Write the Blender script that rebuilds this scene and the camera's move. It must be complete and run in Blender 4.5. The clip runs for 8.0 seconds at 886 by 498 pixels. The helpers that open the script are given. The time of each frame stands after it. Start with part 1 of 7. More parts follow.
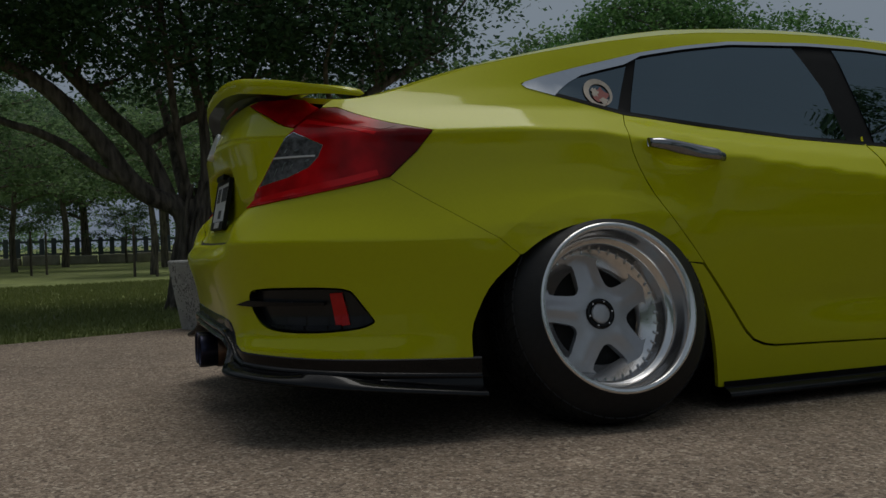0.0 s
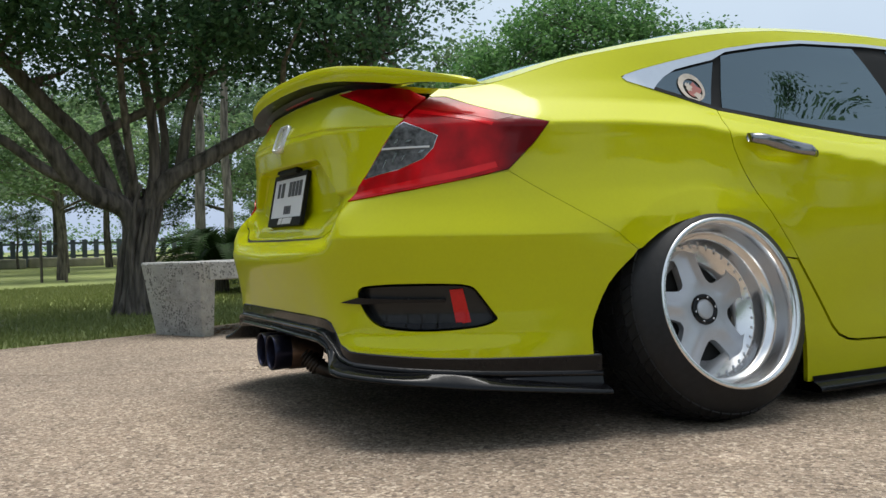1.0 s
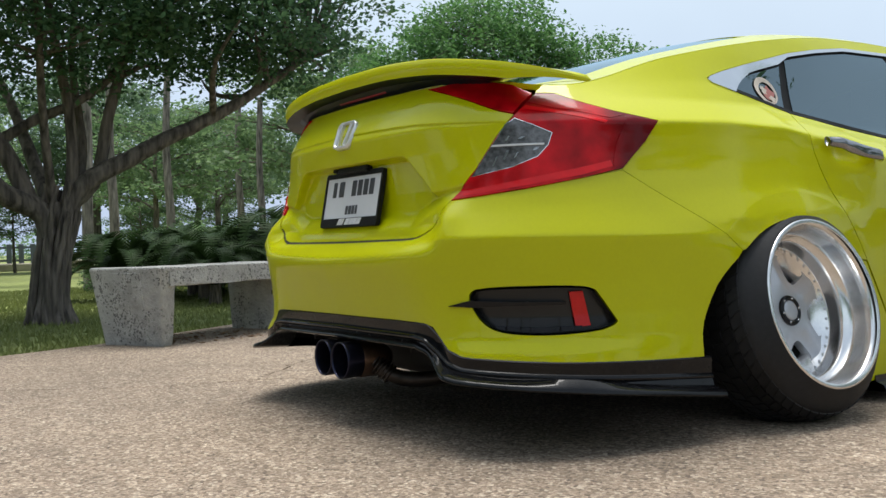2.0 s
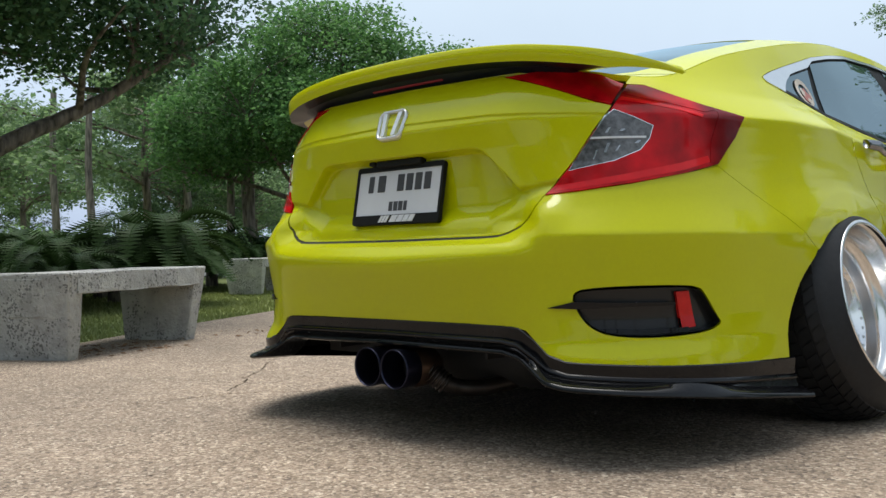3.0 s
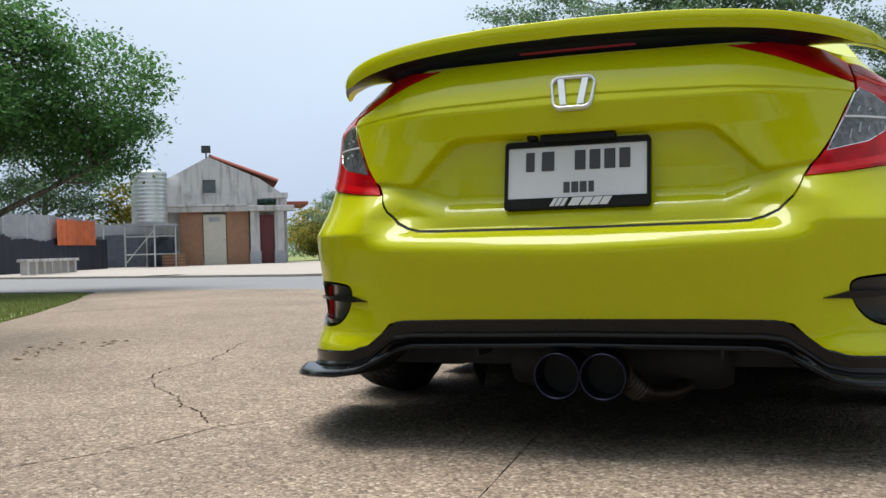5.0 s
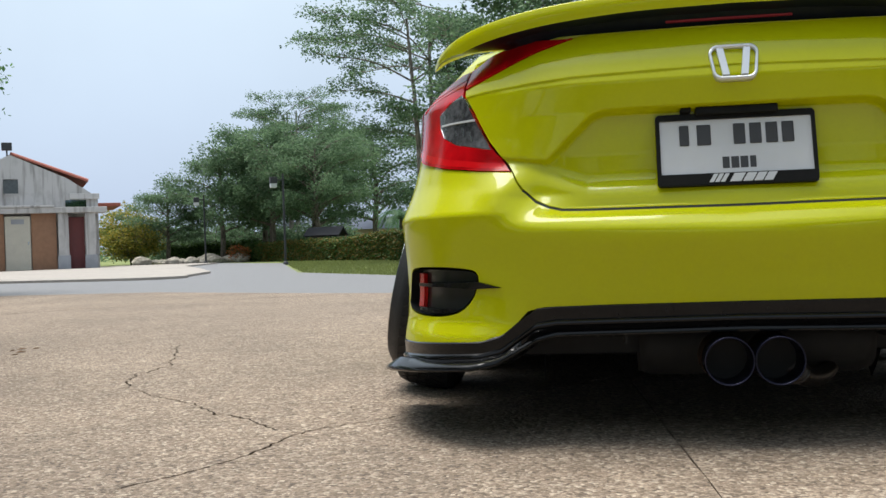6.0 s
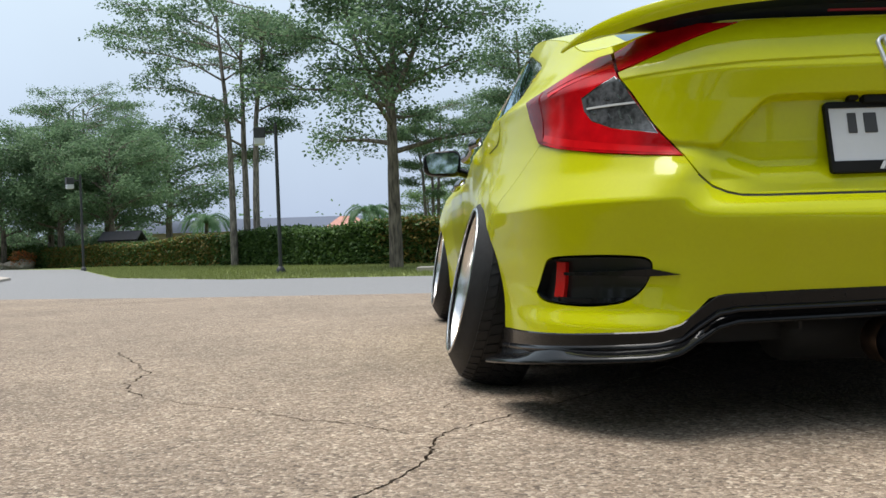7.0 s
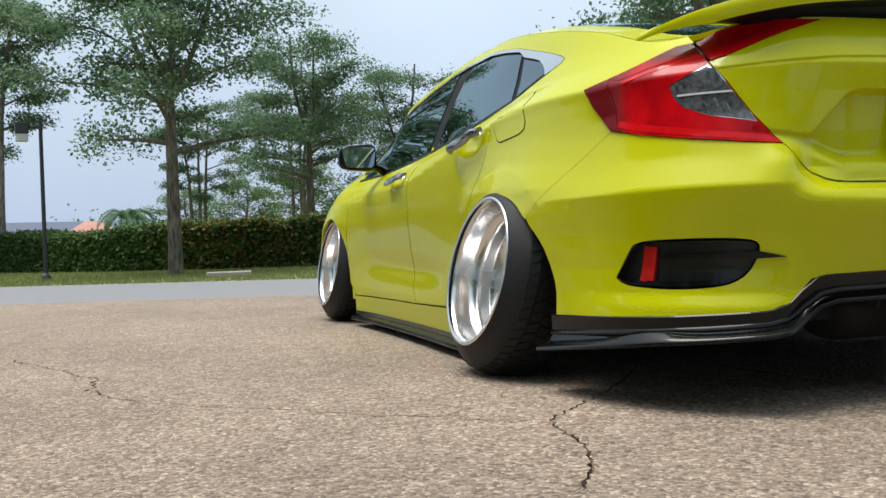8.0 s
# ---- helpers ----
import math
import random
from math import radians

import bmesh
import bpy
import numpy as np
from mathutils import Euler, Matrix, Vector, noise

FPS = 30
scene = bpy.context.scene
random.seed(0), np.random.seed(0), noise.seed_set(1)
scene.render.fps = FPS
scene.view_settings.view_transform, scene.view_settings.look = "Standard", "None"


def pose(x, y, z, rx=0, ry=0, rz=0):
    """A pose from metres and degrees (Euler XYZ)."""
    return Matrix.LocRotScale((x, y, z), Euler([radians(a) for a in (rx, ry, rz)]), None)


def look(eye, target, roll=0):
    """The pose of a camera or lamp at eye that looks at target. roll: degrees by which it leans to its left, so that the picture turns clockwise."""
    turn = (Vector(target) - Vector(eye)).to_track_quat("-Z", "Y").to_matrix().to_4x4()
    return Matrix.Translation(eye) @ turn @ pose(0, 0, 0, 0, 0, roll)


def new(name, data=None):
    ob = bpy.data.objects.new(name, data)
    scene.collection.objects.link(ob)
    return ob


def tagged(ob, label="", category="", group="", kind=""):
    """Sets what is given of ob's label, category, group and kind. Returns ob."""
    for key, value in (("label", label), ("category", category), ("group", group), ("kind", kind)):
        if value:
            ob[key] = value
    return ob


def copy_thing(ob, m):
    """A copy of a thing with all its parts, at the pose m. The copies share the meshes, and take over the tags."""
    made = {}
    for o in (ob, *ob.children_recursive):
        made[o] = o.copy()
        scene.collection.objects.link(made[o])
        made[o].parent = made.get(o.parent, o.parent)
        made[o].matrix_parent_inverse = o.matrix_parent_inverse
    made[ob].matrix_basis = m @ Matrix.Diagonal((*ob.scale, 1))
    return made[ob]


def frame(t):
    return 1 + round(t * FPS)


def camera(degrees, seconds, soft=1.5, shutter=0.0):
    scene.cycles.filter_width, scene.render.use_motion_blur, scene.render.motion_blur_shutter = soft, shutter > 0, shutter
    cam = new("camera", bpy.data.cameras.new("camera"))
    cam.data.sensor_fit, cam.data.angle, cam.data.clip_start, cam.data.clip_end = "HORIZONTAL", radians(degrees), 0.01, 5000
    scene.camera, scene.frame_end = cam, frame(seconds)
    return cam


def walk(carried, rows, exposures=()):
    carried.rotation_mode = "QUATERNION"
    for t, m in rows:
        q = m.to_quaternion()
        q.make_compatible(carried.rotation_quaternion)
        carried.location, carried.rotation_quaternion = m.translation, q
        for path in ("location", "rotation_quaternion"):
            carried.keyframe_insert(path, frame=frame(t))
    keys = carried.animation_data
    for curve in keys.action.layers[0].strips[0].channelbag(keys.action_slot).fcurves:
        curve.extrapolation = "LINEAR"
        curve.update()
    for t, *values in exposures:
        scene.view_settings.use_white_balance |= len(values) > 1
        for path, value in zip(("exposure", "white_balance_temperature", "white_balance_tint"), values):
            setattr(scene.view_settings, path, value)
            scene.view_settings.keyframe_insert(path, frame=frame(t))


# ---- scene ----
cam = camera(48.8, 8.0)
PATH = [
    (0, (3.469, -0.351, 0.565), (1.58, 0.304, 0.54), -1.7),
    (0.5, (3.324, -0.639, 0.546), (1.475, 0.123, 0.527), -1.7),
    (1, (3.145, -0.904, 0.552), (1.341, -0.04, 0.532), -1.7),
    (1.5, (2.958, -1.185, 0.556), (1.212, -0.21, 0.539), -1.7),
    (3, (2.086, -1.892, 0.54), (0.681, -0.469, 0.537), -1.4),
    (3.5, (1.735, -2.098, 0.544), (0.489, -0.533, 0.543), -1.5),
    (4, (1.34, -2.225, 0.544), (0.275, -0.532, 0.542), -1.5),
    (5.5, (0.067, -2.393, 0.509), (-0.407, -0.451, 0.502), -1.8),
    (6, (-0.367, -2.353, 0.494), (-0.65, -0.373, 0.484), -2.0),
    (6.5, (-0.829, -2.31, 0.479), (-0.887, -0.311, 0.467), -2.0),
    (7, (-1.295, -2.238, 0.48), (-1.143, -0.243, 0.466), -2.1),
    (7.5, (-1.791, -2.137, 0.477), (-1.372, -0.181, 0.461), -2.4),
    (8, (-2.159, -1.972, 0.45), (-1.495, -0.085, 0.434), -2.0),
]
walk(cam, [(t, look(eye, target, roll)) for t, eye, target, roll in PATH], [(0, -1.50), (0.25, -1.02), (0.5, -.32), (0.75, .06), (1.0, .34), (1.2, .45), (8, .45)])

# ---- world and sun ----
SUN_FROM = Vector((-0.20, 0.13, 1.0)).normalized()
world = bpy.data.worlds.new("sky")
scene.world = world
world.use_nodes = True
wn, wl = world.node_tree.nodes, world.node_tree.links
wn.clear()
sky = wn.new("ShaderNodeTexSky")
sky.sky_type = "NISHITA"
sky.sun_disc = False
sky.sun_elevation = math.asin(SUN_FROM.z)
sky.sun_rotation = math.atan2(SUN_FROM.x, SUN_FROM.y)
sky.air_density, sky.dust_density, sky.ozone_density = 1.0, 4.0, 1.0
# thin high cloud whitens the blue sky evenly, with faint soft structure
tc = wn.new("ShaderNodeTexCoord")
cn = wn.new("ShaderNodeTexNoise")
cn.inputs["Scale"].default_value, cn.inputs["Detail"].default_value = 2.2, 5.0
cr = wn.new("ShaderNodeMapRange")
cr.inputs[1].default_value, cr.inputs[2].default_value = 0.3, 0.75
cr.inputs[3].default_value, cr.inputs[4].default_value = 0.70, 0.95
cm = wn.new("ShaderNodeMix")
cm.data_type = "RGBA"
# the cloud veil is brighter overhead and lavender-grey towards the horizon
sx, sm, sc_ = wn.new("ShaderNodeSeparateXYZ"), wn.new("ShaderNodeMapRange"), wn.new("ShaderNodeMix")
sc_.data_type = "RGBA"
sm.inputs[1].default_value, sm.inputs[2].default_value = 0.02, 0.32
sc_.inputs[6].default_value, sc_.inputs[7].default_value = (6.1, 7.4, 9.8, 1), (8.6, 10.2, 11.4, 1)
wl.new(tc.outputs["Generated"], sx.inputs[0])
wl.new(sx.outputs[2], sm.inputs[0])
wl.new(sm.outputs[0], sc_.inputs[0])
sm2, sc2 = wn.new("ShaderNodeMapRange"), wn.new("ShaderNodeMix")
sc2.data_type = "RGBA"
sm2.inputs[1].default_value, sm2.inputs[2].default_value = 0.36, 0.80
sc2.inputs[7].default_value = (6.4, 7.7, 9.3, 1)
wl.new(sx.outputs[2], sm2.inputs[0])
wl.new(sm2.outputs[0], sc2.inputs[0])
wl.new(sc_.outputs[2], sc2.inputs[6])
wl.new(sc2.outputs[2], cm.inputs[7])
# thin cloud glows white round the hidden sun
dt_, au, ap_ = wn.new("ShaderNodeVectorMath"), wn.new("ShaderNodeMapRange"), wn.new("ShaderNodeMath")
dt_.operation, ap_.operation = "DOT_PRODUCT", "POWER"
dt_.inputs[1].default_value = SUN_FROM
au.inputs[1].default_value, au.inputs[2].default_value = 0.72, 1.0
ap_.inputs[1].default_value = 2.0
ga, gm = wn.new("ShaderNodeVectorMath"), wn.new("ShaderNodeVectorMath")
ga.operation, gm.operation = "ADD", "SCALE"
gm.inputs[0].default_value = (30, 29.5, 28)
wl.new(tc.outputs["Generated"], dt_.inputs[0])
wl.new(dt_.outputs["Value"], au.inputs[0])
wl.new(au.outputs[0], ap_.inputs[0])
wl.new(ap_.outputs[0], gm.inputs["Scale"])
wl.new(cm.outputs[2], ga.inputs[0])
wl.new(gm.outputs[0], ga.inputs[1])
bg = wn.new("ShaderNodeBackground")
bg.inputs[1].default_value = 0.074
wo = wn.new("ShaderNodeOutputWorld")
wl.new(tc.outputs["Generated"], cn.inputs["Vector"])
wl.new(cn.outputs[0], cr.inputs[0])
wl.new(cr.outputs[0], cm.inputs[0])
wl.new(sky.outputs[0], cm.inputs[6])
wl.new(ga.outputs[0], bg.inputs[0])
wl.new(bg.outputs[0], wo.inputs[0])
sun = new("sun", bpy.data.lights.new("sun", "SUN"))
sun.data.energy, sun.data.angle, sun.data.color = 2.45, radians(34), (1.0, 0.97, 0.92)
sun.matrix_world = look(SUN_FROM * 40, (0, 0, 0))


# ---- materials ----
def node_mat(name):
    m = bpy.data.materials.new(name)
    m.use_nodes = True
    return m, m.node_tree.nodes, m.node_tree.links, m.node_tree.nodes["Principled BSDF"]


def plain(name, color, rough=0.5, metal=0.0, coat=0.0, vary=0.12, scale=30.0, bump=0.0, bscale=200.0, rvary=0.1, spec=0.5):
    """A surface of one colour with mottling at two scales, uneven gloss and fine relief."""
    m, n, l, b = node_mat(name)
    co = n.new("ShaderNodeTexCoord")
    n1, n2 = n.new("ShaderNodeTexNoise"), n.new("ShaderNodeTexNoise")
    n1.inputs["Scale"].default_value, n1.inputs["Detail"].default_value = scale, 6.0
    n2.inputs["Scale"].default_value, n2.inputs["Detail"].default_value = scale * 0.12, 4.0
    l.new(co.outputs["Object"], n1.inputs["Vector"])
    l.new(co.outputs["Object"], n2.inputs["Vector"])
    ad = n.new("ShaderNodeMath")
    ad.operation = "ADD"
    l.new(n1.outputs[0], ad.inputs[0])
    l.new(n2.outputs[0], ad.inputs[1])
    mr = n.new("ShaderNodeMapRange")
    mr.inputs[1].default_value, mr.inputs[2].default_value = 0.65, 1.35
    mr.inputs[3].default_value, mr.inputs[4].default_value = 1 - vary, 1 + vary
    l.new(ad.outputs[0], mr.inputs[0])
    mx = n.new("ShaderNodeVectorMath")
    mx.operation = "SCALE"
    mx.inputs[0].default_value = color[:3]
    l.new(mr.outputs[0], mx.inputs["Scale"])
    l.new(mx.outputs[0], b.inputs["Base Color"])
    rr = n.new("ShaderNodeMapRange")
    rr.inputs[1].default_value, rr.inputs[2].default_value = 0.3, 0.7
    rr.inputs[3].default_value, rr.inputs[4].default_value = max(0.01, rough * (1 - rvary)), min(1, rough * (1 + rvary))
    l.new(n2.outputs[0], rr.inputs[0])
    l.new(rr.outputs[0], b.inputs["Roughness"])
    b.inputs["Metallic"].default_value, b.inputs["Coat Weight"].default_value = metal, coat
    b.inputs["Coat Roughness"].default_value = 0.03
    b.inputs["Specular IOR Level"].default_value = spec
    if bump:
        nb, bu = n.new("ShaderNodeTexNoise"), n.new("ShaderNodeBump")
        nb.inputs["Scale"].default_value, nb.inputs["Detail"].default_value = bscale, 4.0
        l.new(co.outputs["Object"], nb.inputs["Vector"])
        l.new(nb.outputs[0], bu.inputs["Height"])
        bu.inputs["Strength"].default_value, bu.inputs["Distance"].default_value = bump, 0.01
        l.new(bu.outputs[0], b.inputs["Normal"])
    return m


def tinted(name, color):
    """Thin dark glass: clear reflections, and a dim view through."""
    m, n, l, b = node_mat(name)
    fr, tr, gl, mx = n.new("ShaderNodeFresnel"), n.new("ShaderNodeBsdfTransparent"), n.new("ShaderNodeBsdfGlossy"), n.new("ShaderNodeMixShader")
    fr.inputs["IOR"].default_value = 2.5
    tr.inputs[0].default_value = (*color, 1)
    gl.inputs["Roughness"].default_value, gl.inputs[0].default_value = 0.01, (0.72, 0.90, 1.0, 1)
    l.new(fr.outputs[0], mx.inputs[0])
    l.new(tr.outputs[0], mx.inputs[1])
    l.new(gl.outputs[0], mx.inputs[2])
    l.new(mx.outputs[0], n["Material Output"].inputs[0])
    n.remove(b)
    return m


PAINT = plain("lime_paint", (0.495, 0.510, 0.0005), 0.40, coat=0.60, vary=0.03, scale=900, rvary=0.05, spec=0.05)
PAINT.node_tree.nodes["Principled BSDF"].inputs["Coat Roughness"].default_value = 0.07
CARBON = plain("gloss_black", (0.005, 0.005, 0.006), 0.25, coat=0.4, vary=0.3, scale=400, spec=0.08)
BLACK = plain("black_plastic", (0.013, 0.013, 0.013), 0.55, spec=0.12, vary=0.2, bump=0.1, bscale=900)
FOGBLACK = plain("gloss_black_trim", (0.010, 0.011, 0.012), 0.32, coat=0.35, vary=0.2, spec=0.25)
DARK = plain("underbody", (0.012, 0.012, 0.012), 0.8, vary=0.3)
RUBBER = plain("tyre_rubber", (0.012, 0.012, 0.013), 0.55, spec=0.3, vary=0.35, scale=60, bump=0.15, bscale=400, rvary=0.2)
CHROME = plain("chrome", (0.66, 0.67, 0.69), 0.08, metal=1.0, vary=0.03, rvary=0.5)
POLISH = plain("polished_lip", (0.80, 0.79, 0.78), 0.20, metal=1.0, vary=0.05, scale=25, rvary=0.5)
SILVER = plain("silver_paint", (0.52, 0.53, 0.56), 0.38, metal=0.55, vary=0.05, scale=500)
REDLENS = plain("red_lens", (0.48, 0.003, 0.007), 0.22, coat=0.2, vary=0.6, scale=12, bump=0.04, bscale=60, spec=0.1)


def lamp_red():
    """The wraparound lamp's lens: red below, mixed to dark red towards its top and its outer tip."""
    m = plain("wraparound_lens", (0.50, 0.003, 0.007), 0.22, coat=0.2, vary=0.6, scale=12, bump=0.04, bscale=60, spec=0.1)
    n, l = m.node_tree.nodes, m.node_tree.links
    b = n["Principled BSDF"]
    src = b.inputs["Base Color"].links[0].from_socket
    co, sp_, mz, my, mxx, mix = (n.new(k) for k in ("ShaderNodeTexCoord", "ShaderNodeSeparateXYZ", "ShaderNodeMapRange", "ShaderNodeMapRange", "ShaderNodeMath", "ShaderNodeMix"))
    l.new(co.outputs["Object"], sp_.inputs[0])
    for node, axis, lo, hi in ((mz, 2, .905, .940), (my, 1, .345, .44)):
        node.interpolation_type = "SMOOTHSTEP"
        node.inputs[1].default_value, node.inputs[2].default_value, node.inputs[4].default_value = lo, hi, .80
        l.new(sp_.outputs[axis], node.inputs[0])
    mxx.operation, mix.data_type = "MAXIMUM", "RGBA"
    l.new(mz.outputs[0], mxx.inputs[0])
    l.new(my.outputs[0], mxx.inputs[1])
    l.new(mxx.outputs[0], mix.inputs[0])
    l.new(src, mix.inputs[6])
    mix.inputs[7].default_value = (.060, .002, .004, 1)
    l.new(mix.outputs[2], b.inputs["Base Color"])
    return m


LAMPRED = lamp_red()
GUIDE = plain("light_guide", (0.62, 0.006, 0.010), 0.2, coat=0.4, vary=0.2, scale=20, spec=0.1)
SMOKED = plain("clear_lens", (0.085, 0.088, 0.096), 0.12, coat=0.5, vary=0.95, scale=70, bump=0.2, bscale=70)
WHITEBAR = plain("white_light_guide", (0.62, 0.63, 0.65), 0.25, coat=0.4, vary=0.06)
FACET = plain("lens_facet", (0.30, 0.31, 0.33), 0.25, metal=0.8, vary=0.3)
REFLECT = plain("red_reflector", (0.55, 0.010, 0.008), 0.4, coat=0.5, spec=0.1, vary=0.15, scale=300, bump=0.3, bscale=500)
TINT = tinted("tinted_glass", (0.055, 0.07, 0.075))
WHITEP = plain("plate_white", (0.64, 0.65, 0.68), 0.4, vary=0.03)
INK = plain("plate_ink", (0.05, 0.05, 0.055), 0.5)
SEATC = plain("seat_cloth", (0.05, 0.05, 0.055), 0.9, vary=0.2, bump=0.2)
BRONZE = plain("heat_browned_steel", (0.16, 0.10, 0.07), 0.35, metal=0.85, vary=0.5, scale=18)
TITAN = plain("burnt_titanium", (0.030, 0.031, 0.055), 0.3, metal=0.9, vary=0.5, scale=12)
HANDLE = plain("dark_chrome", (0.27, 0.27, 0.28), 0.12, metal=1.0, vary=0.05)


# ---- mesh helpers ----
def mesh_np(name, co, tris=None, quads=None, smooth=True):
    """A mesh straight from arrays of corners, triangles and quads."""
    me = bpy.data.meshes.new(name)
    co = np.asarray(co, dtype=np.float32).reshape(-1, 3)
    nt = 0 if tris is None else len(tris)
    nq = 0 if quads is None else len(quads)
    me.vertices.add(len(co))
    me.vertices.foreach_set("co", co.ravel())
    loops = []
    if nt:
        loops.append(np.asarray(tris, dtype=np.int32).ravel())
    if nq:
        loops.append(np.asarray(quads, dtype=np.int32).ravel())
    lo = np.concatenate(loops) if loops else np.zeros(0, np.int32)
    me.loops.add(len(lo))
    me.loops.foreach_set("vertex_index", lo)
    tot = np.concatenate([np.full(nt, 3), np.full(nq, 4)]).astype(np.int32)
    me.polygons.add(nt + nq)
    me.polygons.foreach_set("loop_start", (np.cumsum(tot) - tot).astype(np.int32))
    me.polygons.foreach_set("loop_total", tot)
    me.polygons.foreach_set("use_smooth", np.full(nt + nq, bool(smooth)))
    me.update(calc_edges=True)
    me.validate()
    return me


def holder(name, m=None):
    ob = new(name)
    ob.empty_display_size = 0.2
    if m is not None:
        ob.matrix_world = m
    return ob


def hang(name, me, mat, parent, label=""):
    """Links a mesh as one part under a thing or part."""
    ob = new(name, me)
    if mat is not None and not me.materials:
        me.materials.append(mat)
    ob.parent = parent
    if label:
        tagged(ob, label)
    return ob


def part(name, bm, mat, parent, label="", smooth=False):
    me = bpy.data.meshes.new(name)
    bmesh.ops.recalc_face_normals(bm, faces=bm.faces)
    bm.to_mesh(me)
    bm.free()
    if smooth:
        me.polygons.foreach_set("use_smooth", [True] * len(me.polygons))
    return hang(name, me, mat, parent, label)


def box(bm, x0, y0, z0, x1, y1, z1, bev=0.0, m=None):
    r = bmesh.ops.create_cube(bm, size=1.0, matrix=Matrix.Translation(((x0 + x1) / 2, (y0 + y1) / 2, (z0 + z1) / 2)) @ Matrix.Diagonal((abs(x1 - x0), abs(y1 - y0), abs(z1 - z0), 1)))
    vs = r["verts"]
    if bev:
        es = list({e for v in vs for e in v.link_edges})
        r2 = bmesh.ops.bevel(bm, geom=es, offset=bev, segments=2, affect="EDGES", profile=0.5)
        vs = list({v for f in r2["faces"] for v in f.verts} | {v for v in vs if v.is_valid})
    if m is not None:
        bmesh.ops.transform(bm, matrix=m, verts=[v for v in vs if v.is_valid])
    return bm


def boxed(*a, **k):
    return box(bmesh.new(), *a, **k)


def lathe(profile, seg=64, closed=False):
    """Turns a profile of (radius, along) about the z axis."""
    p = np.array(profile, float)
    a = np.linspace(0, 2 * np.pi, seg, endpoint=False)
    co = np.stack([p[:, None, 0] * np.cos(a), p[:, None, 0] * np.sin(a), np.repeat(p[:, 1:2], seg, 1)], -1).reshape(-1, 3)
    n = len(p)
    q = []
    for i in range(n if closed else n - 1):
        j = (i + 1) % n
        k = np.arange(seg)
        k2 = (k + 1) % seg
        q.append(np.stack([i * seg + k, i * seg + k2, j * seg + k2, j * seg + k], 1))
    return co, np.concatenate(q)


def tube(points, radii, seg=8, cap=True):
    """A tapered tube along points."""
    p = np.array(points, float)
    r = np.array(radii, float)
    t = np.gradient(p, axis=0)
    t /= np.linalg.norm(t, axis=1)[:, None] + 1e-9
    ref = np.array([0.31, 0.17, 0.93]) if abs(t[:, 2]).mean() < 0.8 else np.array([0.93, 0.17, 0.31])
    b1 = np.cross(t, ref)
    b1 /= np.linalg.norm(b1, axis=1)[:, None] + 1e-9
    b2 = np.cross(t, b1)
    a = np.linspace(0, 2 * np.pi, seg, endpoint=False)
    co = p[:, None] + r[:, None, None] * (b1[:, None] * np.cos(a)[None, :, None] + b2[:, None] * np.sin(a)[None, :, None])
    k = np.arange(seg)
    q = [np.stack([i * seg + k, i * seg + (k + 1) % seg, (i + 1) * seg + (k + 1) % seg, (i + 1) * seg + k], 1) for i in range(len(p) - 1)]
    return co.reshape(-1, 3), np.concatenate(q)


def merged(pieces):
    """Joins (corners, quads) pieces."""
    cos, qs, off = [], [], 0
    for co, q in pieces:
        cos.append(co)
        qs.append(np.asarray(q) + off)
        off += len(co)
    return np.concatenate(cos), np.concatenate(qs)


def curve_pts(ctrl, n):
    """A smooth curve through control points, n samples evenly spread along it."""
    c = np.array(ctrl, float)
    e = np.vstack([2 * c[0] - c[1], c, 2 * c[-1] - c[-2]])
    out = []
    for i in range(len(c) - 1):
        p0, p1, p2, p3 = e[i:i + 4]
        d1, d2, d3 = (max(np.linalg.norm(b - a), 1e-6) ** 0.5 for a, b in ((p0, p1), (p1, p2), (p2, p3)))
        m1 = d2 * ((p1 - p0) / d1 - (p2 - p0) / (d1 + d2) + (p2 - p1) / d2)
        m2 = d2 * ((p2 - p1) / d2 - (p3 - p1) / (d2 + d3) + (p3 - p2) / d3)
        t = np.linspace(0, 1, 40, endpoint=False)[:, None]
        out.append((2 * t**3 - 3 * t**2 + 1) * p1 + (t**3 - 2 * t**2 + t) * m1 + (-2 * t**3 + 3 * t**2) * p2 + (t**3 - t**2) * m2)
    d = np.vstack([*out, c[-1:]])
    s = np.concatenate([[0], np.cumsum(np.linalg.norm(np.diff(d, axis=0), axis=1))])
    w = np.linspace(0, s[-1], n)
    return np.stack([np.interp(w, s, d[:, k]) for k in range(c.shape[1])], 1)


def blurred(a, sigma, axis):
    if sigma <= 0:
        return a
    r = int(3 * sigma) + 1
    k = np.exp(-0.5 * (np.arange(-r, r + 1) / sigma) ** 2)
    k /= k.sum()
    pad = [(0, 0)] * a.ndim
    pad[axis] = (r, r)
    return np.apply_along_axis(lambda v: np.convolve(v, k, "valid"), axis, np.pad(a, pad, mode="edge"))


def inside(poly, p):
    """Which points lie inside a polygon."""
    poly, p = np.asarray(poly), np.asarray(p)
    res = np.zeros(len(p), bool)
    j = len(poly) - 1
    for i in range(len(poly)):
        (xi, yi), (xj, yj) = poly[i], poly[j]
        hit = (yi > p[:, 1]) != (yj > p[:, 1])
        res ^= hit & (p[:, 0] < (xj - xi) * (p[:, 1] - yi) / ((yj - yi) if yj != yi else 1e-12) + xi)
        j = i
    return res


